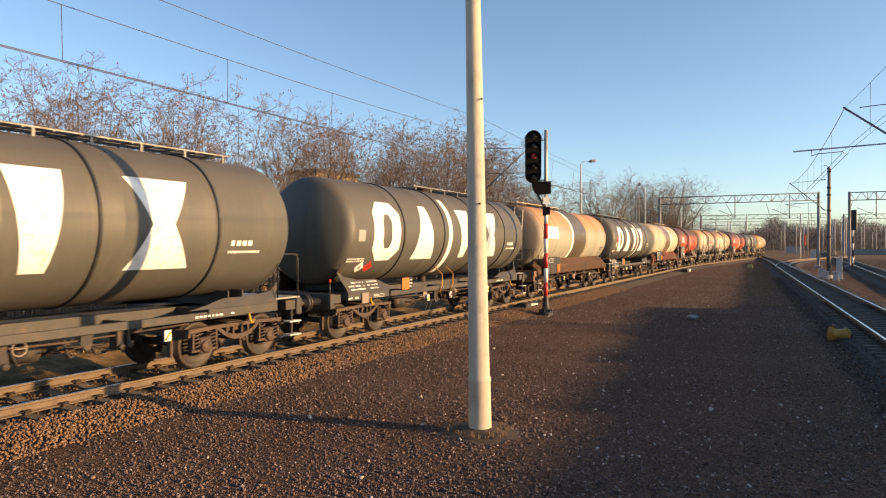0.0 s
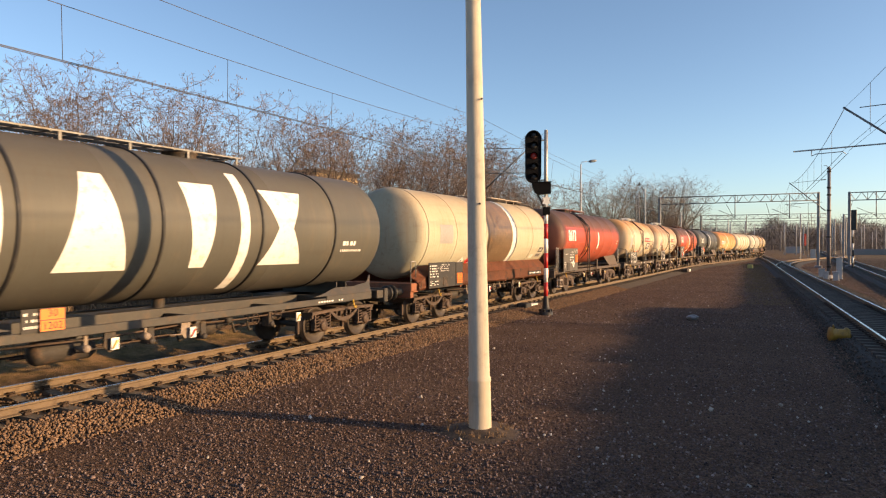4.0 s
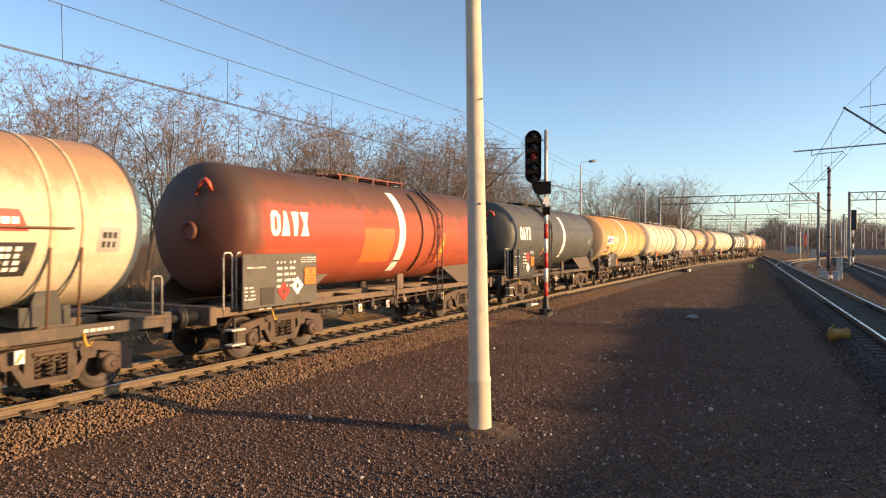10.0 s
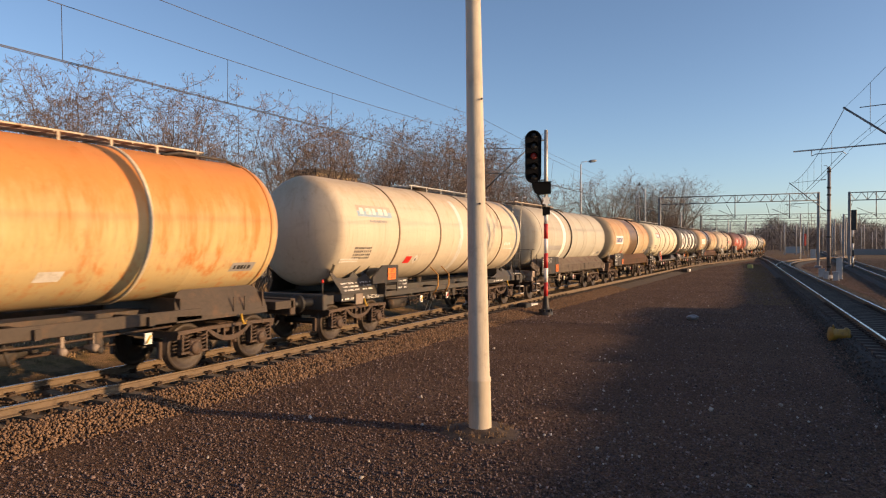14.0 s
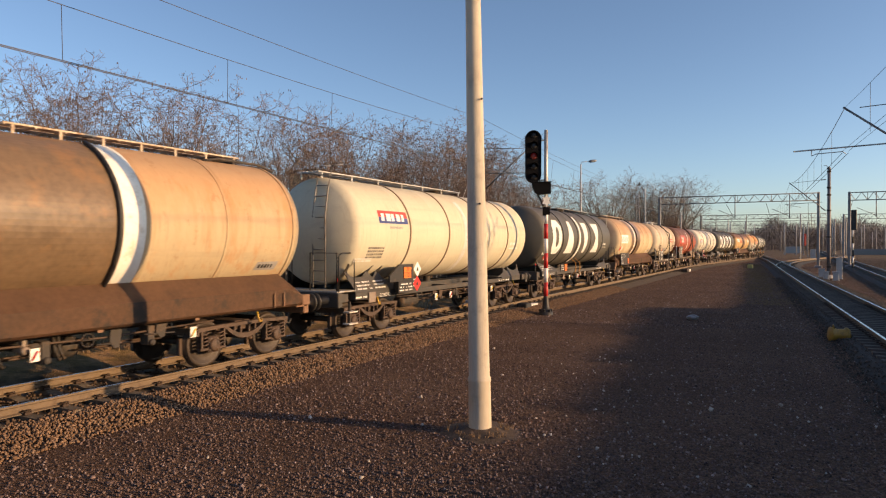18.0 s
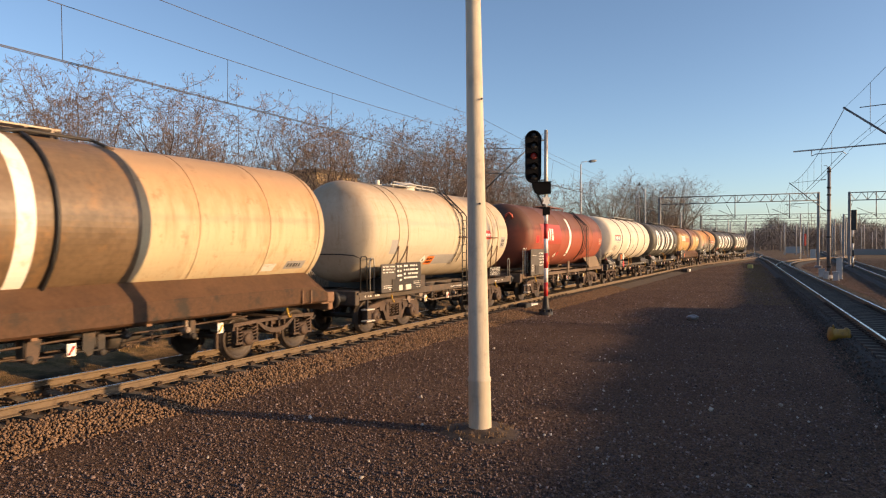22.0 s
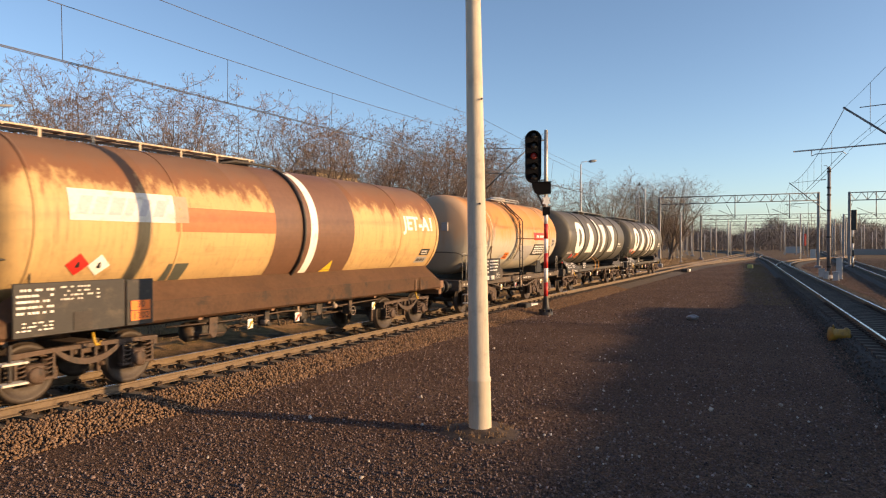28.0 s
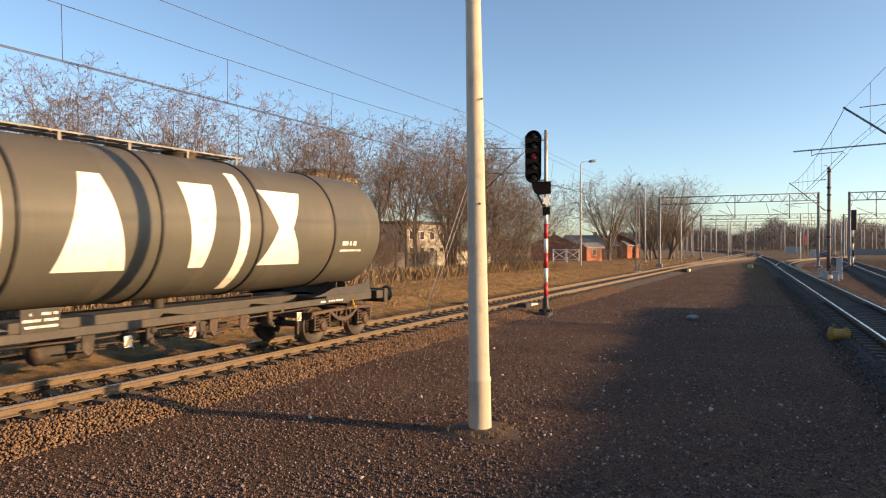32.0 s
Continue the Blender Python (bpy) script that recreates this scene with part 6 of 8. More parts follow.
    k = skirted_wagon("orange-rusted tank wagon with pale straps and name film",
                      tank_paint("orange rust paint", (0.56, 0.42, 0.2), (0.52, 0.165, 0.03), 0.85, 0.75, (0.36, 0.29, 0.2), 0.05, 0.42, 0.15, ztop=2.75, soft=0.9, ends=0.6, end_x=5.75), plain("dark brown frame", (0.05, 0.038, 0.03), 0.75, 0, 0.4, 4, 0.1, (0.09, 0.055, 0.035)),
                      [(-0.8, -0.45, white_band)], (-5.7, -4.06, 2.5, 2.98), "navy", False, 5.05, 23, deck=(-1.2, 5.0), seams=(), hoops=(-2.55, 2.85), skirted=False, th=5.9)
    skin(k, "diamond_panel", -5.65, -4.85, 1.98, 2.35, BLACK(), "black panel behind two hazard diamonds", lift=0.006)
    diamond(k, -5.45, 2.16, 0.18, WHITE(), lq, 0.01)
    diamond(k, -5.05, 2.16, 0.18, RED(), rr, 0.01)
    skin(k, "dark_patch", -3.9, -3.1, 1.78, 2.0, BOARD(), lift=0.006, shear=0.1)
    skin(k, "grey_patch", -1.5, -1.0, 1.95, 2.2, GREYPATCH(), lift=0.006, shear=0.1)
    skin(k, "old_film", -3.9, -2.6, 2.6, 2.95, plain("sanded paint", (0.42, 0.38, 0.3), 0.6, 0, 0.2), lift=0.0065)
    WAGONS.append((k, 139.44, 149.54))
    cream = tank_paint("pale cream tank paint", (0.56, 0.5, 0.39), (0.4, 0.26, 0.14), 0.5, 0.15, (0.28, 0.22, 0.16), 0.15, 0.4, ztop=3.9)
    clean = tank_paint("clean cream tank paint", (0.58, 0.54, 0.41), (0.4, 0.3, 0.18), 0.15, 0.1, (0.35, 0.29, 0.22), 0.1, 0.36, ztop=4.0)
    bright = tank_paint("clean white tank paint", (0.6, 0.55, 0.46), (0.45, 0.36, 0.25), 0.1, 0.08, (0.4, 0.34, 0.27), 0.08, 0.34, ztop=4.0)

    def company_film(w, x0, x1, z0, z1, faded):
        r_ = plain("faded red film" if faded else "clear red film", (0.5, 0.34, 0.27) if faded else (0.6, 0.05, 0.04), 0.5)
        b_ = plain("faded blue film" if faded else "clear blue film", (0.27, 0.37, 0.45) if faded else (0.04, 0.06, 0.2), 0.5)
        zm = (z0 + z1) / 2
        skin(w, "company_film", x0, x1, zm, z1, r_, "red and blue company film", lift=0.006)
        skin(w, "company_film", x0, x1, z0, zm, b_, lift=0.006)
        bars_on_skin(w, x0 + 0.12, x1 - 0.08, z0 + 0.02, z1 - 0.02, 1, CREAMW() if faded else WHITE(), 5, 0.05, 8, 0.009)
        bars_on_skin(w, x0 + 0.5, x1 - 0.3, z0 - 0.16, z0 - 0.06, 1, GREYPATCH(), 12, 0, 9, 0.005)

    def cream_wagon(label, paint, front, fade, fx, seed, board_x):
        # cream hoops coloured brown to hold the shadow lines along their edges
        w = hooped_wagon(label, paint, front, stripe_x=0.3 if front else 0.5, logo="none", seed=seed, hoop_paint=plain("rusty cream hoop", (0.27, 0.19, 0.12), 0.6, 0, 0.3, 5) if seed in (14, 15) else None)
        company_film(w, fx[0], fx[1], fx[2], fx[3], fade)
        bm = fresh()
        plate(bm, [(board_x - 0.55, 1.42), (board_x + 0.72, 1.42), (board_x + 0.72, 1.9), (board_x - 0.05, 1.9), (board_x - 0.55, 1.6)], -1.5, -1.44)
        box(bm, board_x + 0.1, board_x + 0.16, -1.46, -1.2, 1.1, 1.45)
        p = part("plate_board", bm, BOARD(), w, "black plate board with an orange plate")
        hazard_plate(w, board_x + 0.36, 1.66, -1.51, 0.42, 0.34)
        if front:
            low = part("lettering_board", box(fresh(), board_x - 0.1, board_x + 0.72, -1.5, -1.45, 1.08, 1.415, 0.008), BOARD(), w)
            bars_flat(low, board_x - 0.04, board_x + 0.66, 1.12, 1.38, -1.505, 2, 5, WHITE(), seed)
        bars_on_skin(w, -5.55, -4.75, 2.08, 2.42, 4, plain("faded black lettering", (0.12, 0.11, 0.1), 0.6), 9, 0.1, seed)
        return w
    l = cream_wagon("cream tank wagon with faded company film and dark hoops", cream, False, True, (-5.45, -3.8, 3.2, 3.5), 14, -4.35)
    skin(l, "red_patch", -2.85, -2.5, 1.92, 2.12, RED(), lift=0.006, shear=0.05)
    diamond(l, -2.2, 2.02, 0.17, CREAMW(), lq)
    WAGONS.append((l, 154.15, 163.95))
    m = skirted_wagon("grey beige tank wagon with a white band and brown skirt",
                      tank_paint("grey beige paint", (0.43, 0.425, 0.37), (0.36, 0.27, 0.17), 0.2, 0.15, (0.25, 0.18, 0.12), 0.15, 0.42), FRAME_GREY(),
                      [(-2.5, -2.05, white_band)], None, "none", True, seed=24, deck=(-6.1, -0.6), seams=(1.2, 3.5), hose_x=-1.2)
    skin(m, "grey_stripe", -5.0, -2.5, 2.2, 2.42, GREYPATCH(), lift=0.0065)
    WAGONS.append((m, 168.75, 177.75))
    n_ = skirted_wagon("beige tank wagon with brown band, rust scuffs and name film",
                       tank_paint("scuffed beige paint", (0.48, 0.38, 0.24), (0.42, 0.19, 0.07), 0.55, 0.45, (0.19, 0.175, 0.135), 0.2, 0.42, 0.35, ends=0.85, end_x=5.45), FRAME_BROWN(),
                       [(-1.14, 1.6, brown), (1.31, 1.74, white_band)], (-5.19, -3.27, 2.5, 3.02), "navy", False, seed=25, deck=(0.0, 5.0), seams=(-3.0, 3.6), hose_x=1.22,
                       dias=[(-2.75, 1.95, 0.17, RED(), rr), (-2.35, 1.95, 0.17, WHITE(), lq)])
    WAGONS.append((n_, 182.52, 191.52))
    o = cream_wagon("cream tank wagon with an end ladder and platform", clean, True, False, (-5.1, -3.6, 3.05, 3.4), 15, -4.12)
    diamond(o, -3.2, 1.74, 0.22, WHITE(), lq, flat_y=-1.515)
    diamond(o, -3.22, 1.32, 0.23, RED(), rr, flat_y=-1.515)
    WAGONS.append((o, 196.28, 206.08))
    p_ = gd("dark grey tank wagon with white figures and sill plate", seed=16)
    diamond(p_, -5.3, 1.9, 0.2, RED(), rr)
    diamond(p_, -5.05, 1.83, 0.18, WHITE(), lq)
    hazard_plate(p_, -2.6, 1.32, -1.3)
    WAGONS.append((p_, 210.90, 220.70))
    q = skirted_wagon("tan tank wagon with dark brown band and worn film",
                      tank_paint("tan rust paint", (0.55, 0.45, 0.29), (0.38, 0.19, 0.085), 0.7, 0.4, (0.27, 0.235, 0.19), 0.25, 0.42, 0.35, ends=0.6, end_x=5.5), FRAME_BROWN(),
                      [(-2.24, 0.73, brown), (-1.35, -1.07, white_band)], (-5.31, -3.38, 2.55, 3.1), "faded", True, seed=26, deck=(-6.1, 0.0), seams=(2.0, 3.9), hose_x=-0.76,
                      dias=[(-5.2, 2.2, 0.2, RED(), rr), (-4.8, 2.2, 0.18, WHITE(), lq)])
    WAGONS.append((q, 225.70, 234.70))
    r = strapped_wagon("cream strapped tank wagon with grey panels", orl3, (1.5, 2.95), None, 0.45, (-2.3, 0.5), 33,
                       [(-1.8, 2.0, 0.17, WHITE(), lq)], [(-1.5, 0.3, 1.85, 2.15), (2.2, 2.7, 1.95, 2.2), (-3.92, -3.55, 2.2, 2.6)])
    orange_skin_plate(r, -1.6, -1.15, 1.85, 2.1, 0.05)
    bm = fresh()
    box(bm, 3.0, 4.0, -1.36, -1.33, 1.28, 1.62, 0.01)
    bb = part("notice_board", bm, BOARD(), r)
    bars_flat(bb, 3.05, 3.95, 1.32, 1.6, -1.364, 4, 8, WHITE(), 5)
    WAGONS.append((r, 239.61, 246.17))
    red3 = tank_paint("browned red tank paint", (0.33, 0.078, 0.045), (0.135, 0.062, 0.042), 0.92, 0.35, (0.07, 0.042, 0.032), 0.4, 0.42, ztop=3.15, soft=0.42, ends=0.4, edge=0.25)
    s = boarded_wagon("red brown tank wagon with a white stripe and ladder", red3, -4.36, (-0.61, -0.3, 1.9, 3.75), 2.3, (-1.0, 1.9), (-4.75, -1.9, 2.5, 3.4), 9, [])
    skin(s, "old_diamond", -5.42, -5.05, 2.55, 2.85, RED(), lift=0.004, shear=0.0)
    diamond(s, -2.2, 1.95, 0.16, WHITE(), lq)
    diamond(s, -1.85, 2.02, 0.15, RED(), rr)
    WAGONS.append((s, 251.57, 260.77))
    t = cream_wagon("clean white tank wagon with a company film", bright, False, False, (-5.48, -3.94, 2.72, 3.08), 17, -4.42)
    skin(t, "side_seam", -1.03, 1.32, 2.5, 2.53, CREAMW(), lift=0.008)
    skin(t, "dark_strip", -0.05, 0.07, 1.75, 2.48, BLACK(), "dark slanting strip on the tank side", shear=0.32, lift=0.008)
    skin(t, "arrow_film", -1.6, -1.34, 2.2, 2.75, WHITE(), "white arrow film", shear=0.1, lift=0.008)
    diamond(t, -3.48, 1.66, 0.22, WHITE(), lq, flat_y=-1.515)
    diamond(t, -3.45, 1.2, 0.23, RED(), rr, flat_y=-1.515)
    WAGONS.append((t, 265.87, 275.67))
    u = gd("dark grey tank wagon with large white figures", seed=18)
    WAGONS.append((u, 280.30, 290.10))
    v = skirted_wagon("rust brown tank wagon with a dark band and jet fuel lettering",
                      tank_paint("golden rust paint", (0.54, 0.36, 0.16), (0.17, 0.068, 0.034), 0.95, 0.35, (0.13, 0.1, 0.075), 0.5, 0.42, 0.15, ztop=3.45, soft=0.55, edge=0.2, ends=0.75, end_x=6.4), FRAME_BROWN(),
                      [(-1.09, 1.81, plain("rust brown band", (0.14, 0.072, 0.045), 0.55, 0, 0.2, 2)), (0.09, 0.34, white_band)], (-5.7, -3.72, 2.85, 3.35), "cream", True, seed=27, deck=(-6.6, -0.6), seams=(-3.6, 4.1), hose_x=-0.17, th=6.25, pivot=5.1, board_dx=-1.0,
                      dias=[(-5.47, 2.15, 0.2, RED(), rr), (-5.1, 2.13, 0.2, WHITE(), lq)])
    bm = words("JET-A1", 0.62, 0.02)
    for vv in bm.verts:
        vv.co = Vector((5.14 + vv.co.x, arc_of(2.9) + vv.co.y * 0.9, 0))
    part("lettering", wrap(bm, 0.008), WHITE(), v, "white painted fuel lettering")
    skin(v, "olive_patch", -3.78, -3.32, 1.81, 2.12, plain("dark olive patch", (0.07, 0.075, 0.06), 0.6, 0, 0.2, 4), "dark olive overpainted patch", 0.06, 0.009)
    skin(v, "grey_panel", -3.71, -3.42, 2.86, 3.34, plain("dull tan panel", (0.33, 0.27, 0.19), 0.6, 0, 0.2, 4), lift=0.012)
    skin(v, "rust_patch", -3.7, -1.09, 2.7, 3.15, plain("red rust overpaint", (0.4, 0.13, 0.05), 0.6, 0, 0.2, 3), lift=0.0065)
    bm = figure(fresh(), [(0.85, arc_of(1.8)), (1.27, arc_of(1.8)), (1.15, arc_of(2.08))])
    part("warning_triangle", wrap(bm, 0.008), YELLOW(), v, "yellow warning triangle")
    WAGONS.append((v, 294.98, 305.18))
    w_ = strapped_wagon("orange-stained strapped tank wagon with black notices", orl4, (1.5, 3.0), (1.5, 3.2, 2.0, 2.48), -0.35, (-0.9, 2.2), 34,
                        [(-4.0, 2.41, 0.21, RED(), rr), (-3.62, 2.41, 0.2, WHITE(), lq)], [(-4.14, -3.58, 2.05, 2.57), (-1.9, -1.3, 1.75, 2.05), (-0.1, 1.45, 1.8, 2.42)])
    orange_skin_plate(w_, -1.5, -1.05, 1.9, 2.15, 0.05)
    WAGONS.append((w_, 310.44, 317.00))
    x = gd("dark grey tank wagon with white figures and orange hoses", seed=19)
    diamond(x, -5.05, 1.86, 0.2, RED(), rr)
    diamond(x, -4.68, 1.87, 0.18, GREYPATCH(), "worn grey hazard diamond")
    orange_skin_plate(x, -4.35, -3.9, 1.78, 2.0, 0.05)
    WAGONS.append((x, 321.77, 331.57))
    y = gd("last dark grey tank wagon of the train with end platform", True, stripe_x=1.0, mark_x=FRONT_MARKS, seed=20)
    diamond(y, -5.45, 2.05, 0.2, RED(), rr)
    diamond(y, -5.0, 2.05, 0.18, WHITE(), lq)
    orange_skin_plate(y, -4.4, -3.95, 1.78, 2.0, 0.05)
    WAGONS.append((y, 336.26, 346.06))
# ---- poles, signal, wires ----
def concrete_pole():
    root = tagged(new("concrete_pole"), "tapered round concrete pole with a collar near its foot", "pole")
    lean = Vector((-0.467, 0.884, 0)) * 0.017
    bm = fresh()
    prof = [(-0.3, 0.172), (0.0, 0.172), (0.68, 0.166), (0.71, 0.176), (0.75, 0.172), (0.78, 0.158), (3.0, 0.139), (6.5, 0.112), (9.6, 0.085), (9.6, 0)]
    lathe(bm, (0, 0, 0), Vector((lean.x, lean.y, 1)), prof, 28)
    part("shaft", sorted_normals(bm), plain("streaked concrete", (0.47, 0.42, 0.34), 0.88, 0, 0.16, 3, 0.35, (0.36, 0.315, 0.26), (4, 4, 0.5)), root)
    for z, a in ((3.35, 3.9), (4.9, 4.3)):
        bm = fresh()
        p = Vector((lean.x * z + 0.146 * math.cos(a), lean.y * z + 0.146 * math.sin(a), z))
        rod(bm, p, p + Vector((0.02 * math.cos(a), 0.02 * math.sin(a), 0)), 0.016, 6)
        part("bolt", bm, BLACK(), root)
    root.matrix_basis = pose(8.99, 4.12, -0.28)
    bm = fresh()
    rows = []
    for r, z in ((0.0, 0.1), (0.2, 0.095), (0.34, 0.06), (0.55, 0.02), (0.85, -0.03)):
        rows.append([bm.verts.new((r * (1 + 0.2 * noise.noise((math.cos(k * 0.35) * 2, math.sin(k * 0.35) * 2, r))) * math.cos(k * math.pi / 9), r * math.sin(k * math.pi / 9), z + 0.02 * noise.noise((k, r * 5, 2)))) for k in range(18)])
    for a, b in zip(rows, rows[1:]):
        for k in range(18):
            q = (a[k], a[(k + 1) % 18], b[(k + 1) % 18], b[k])
            bm.faces.new(q).smooth = True
    soil = new("soil_mound", mesh_of(sorted_normals(bm), "soil_mound", plain("dark soil", (0.055, 0.038, 0.027), 0.95, 0, 0.5, 14, 0.8, (0.1, 0.07, 0.05))))
    tagged(soil, "low mound of dark soil round the pole foot", "soil", kind="structure")
    soil.matrix_basis = pose(8.99, 4.12, -0.36)


def matt_black():
    if "matt black" not in MATS:
        m = plain("matt black", (0.006, 0.006, 0.007), 0.95, 0, 0.2)
        m.node_tree.nodes["Principled BSDF"].inputs["Specular IOR Level"].default_value = 0.08
    return MATS["matt black"]


def rail_signal():
    """Colour-light signal on a striped post, facing along the track."""
    root = tagged(new("railway_signal"), "black light signal on a red and white striped post", "railway signal")
    zb = -0.4
    red, wht = plain("red post paint", (0.5, 0.03, 0.03), 0.45), plain("white post paint", (0.75, 0.73, 0.7), 0.45)
    bm = fresh()
    lathe(bm, (0, 0, zb), (0, 0, 1), [(0, 0.3), (0.16, 0.28), (0.2, 0.16), (0.5, 0.12), (0.75, 0.1), (0.8, 0.085)], 14)
    for k in range(6):
        a = k * math.pi / 3
        box(bm, 0.22 * math.cos(a) - 0.04, 0.22 * math.cos(a) + 0.04, 0.22 * math.sin(a) - 0.04, 0.22 * math.sin(a) + 0.04, zb - 0.1, zb + 0.28)
    part("foot", bm, BLACK(), root, "black cast foot")
    zs = [0.35, 0.95, 1.52, 2.12, 2.7, 3.3, 3.72]
    for i, (a, b) in enumerate(zip(zs, zs[1:])):
        part("post_band", rod(fresh(), (0, 0, a), (0, 0, b), 0.085, 16), red if i % 2 == 0 else wht, root)
    part("post", rod(fresh(), (0, 0, 3.72), (0, 0, 7.05), 0.075, 14), GALV(), root, "grey steel post")
    # head, turned toward the coming trains
    rz = -60
    head = part("signal_head", fresh_head(), matt_black(), root, "black oval signal head with five lamps", pose(-0.12, 0.5, 4.95, 0, 0, rz))
    lens_dark = plain("dark lens", (0.008, 0.008, 0.01), 0.5)
    m, nt, b = nodes_of("lit red lens")
    b.inputs["Base Color"].default_value = (0.09, 0.008, 0.008, 1)
    b.inputs["Emission Color"].default_value = (1.0, 0.05, 0.04, 1)
    b.inputs["Emission Strength"].default_value = 0.015
    for k in range(5):
        z = 0.22 + 0.42 * k
        bm = lathe(fresh(), (0, -0.13, z), (0, -1, 0), [(0, 0.13), (0.02, 0.12), (0.05, 0.06), (0.055, 0)], 16)
        part("lens", bm, m if k == 2 else lens_dark, head)
        bm = fresh()
        rows = []
        for d in (0.0, 0.14):
            rows.append([bm.verts.new((0.15 * math.cos(a), -0.13 - d, z + 0.15 * math.sin(a))) for a in [math.pi * (j / 10) - 0.2 + 0.04 * j for j in range(11)]])
        for j in range(10):
            bm.faces.new((rows[0][j], rows[0][j + 1], rows[1][j + 1], rows[1][j]))
        bmesh.ops.solidify(bm, geom=bm.faces[:], thickness=0.008)
        part("hood", bm, matt_black(), head)
    for z in (5.05, 6.65):
        part("bracket", rod(fresh(), (0, 0, z), (-0.1, 0.4, z), 0.03, 8), GALV(), root)
    part("strut", rod(fresh(), (0, 0.05, 3.95), (-0.1, 0.42, 4.5), 0.03, 6), GALV(), root)
    facing = pose(0, 0, 0, 0, 0, -62)
    bm = fresh()
    plate(bm, [(-0.56, 4.93), (0.16, 4.95), (0.17, 4.5), (-0.3, 4.46), (-0.44, 4.55), (-0.54, 4.78)], -0.2, 0.14)
    plate(bm, [(-0.6, 4.98), (0.19, 4.98), (0.19, 4.94), (-0.6, 4.94)], -0.23, 0.17)
    part("relay_box", sorted_normals(bm), matt_black(), root, "black tapering bracket box under the head", facing)
    bm = fresh()
    plate(bm, [(-0.36, 4.46), (-0.28, 4.46), (-0.09, 4.0), (-0.15, 4.0)], -0.06, -0.02)
    part("stay", sorted_normals(bm), FRAME(), root, "slanting steel stay", facing)
    bm = fresh()
    star = []
    for k in range(12):
        r_ = 0.27 if k % 2 == 0 else 0.15
        star.append((r_ * 0.72 * math.sin(k * math.pi / 6), 4.22 + r_ * math.cos(k * math.pi / 6)))
    plate(bm, star, -0.14, -0.11)
    part("white_plate", sorted_normals(bm), WHITE(), root, "white star-shaped plate", facing)
    bm = fresh()
    plate(bm, [(-0.15, 3.66), (0.14, 3.66), (0.14, 3.97), (-0.15, 3.97)], -0.12, -0.09)
    plate(bm, [(-0.15, 3.62), (-0.02, 3.62), (-0.02, 3.66), (-0.15, 3.66)], -0.12, -0.09)
    part("number_plate", sorted_normals(bm), matt_black(), root, "", facing)
    root.matrix_basis = pose(25.3, 8.7, 0)


def fresh_head():
    bm = fresh()
    w, h, r = 0.31, 2.1, 0.3
    out = [(w * math.cos(math.pi * k / 10), h - r + r * math.sin(math.pi * k / 10)) for k in range(11)]
    out += [(-w * math.cos(math.pi * k / 10), r - r * math.sin(math.pi * k / 10)) for k in range(11)]
    plate(bm, out, -0.13, 0.1)
    return sorted_normals(bm)


def wire(name, pts, r, label, parent=None):
    bm = tube(fresh(), pts, r, 5)
    m = plain("copper wire", (0.06, 0.055, 0.05), 0.5, 0.4)
    if parent is None:
        return tagged(new(name, mesh_of(bm, name, m)), label, "overhead wire", "overhead line")
    return part(name, bm, m, parent)


def sagged(a, b, sag, n=12):
    a, b = Vector(a), Vector(b)
    return [a.lerp(b, i / n) - Vector((0, 0, 4 * sag * (i / n) * (1 - i / n))) for i in range(n + 1)]


def lattice_mast(s, n, h, label, w0=0.42, w1=0.22, base=True):
    root = tagged(new("line_mast"), label, "line mast", "overhead line")
    steel = plain("grey mast paint", (0.2, 0.2, 0.2), 0.6, 0.2, 0.2, 4, 0, (0.13, 0.1, 0.08))
    corners = [(-1, -1), (1, -1), (1, 1), (-1, 1)]
    for cx, cy in corners:
        part("leg", rod(fresh(), (cx * w0 / 2, cy * w0 / 2, 0), (cx * w1 / 2, cy * w1 / 2, h), 0.035, 5), steel, root)
    k = int(h / 0.55)
    for i in range(k):
        z0, z1 = h * i / k, h * (i + 1) / k
        bm = fresh()
        for j in range(4):
            a, b = corners[j], corners[(j + 1) % 4]
            u0 = (w0 + (w1 - w0) * z0 / h) / 2
            u1 = (w0 + (w1 - w0) * z1 / h) / 2
            p, q = (a, b) if i % 2 else (b, a)
            rod(bm, (p[0] * u0, p[1] * u0, z0), (q[0] * u1, q[1] * u1, z1), 0.016, 4)
        part("bracing", bm, steel, root)
    if base:
        bm = fresh()
        box(bm, -0.36, 0.36, -0.36, 0.36, -0.5, -0.02, 0.04)
        part("foundation", bm, CONC(), root)
    root.matrix_basis = pose(s, n, -0.35)
    return root


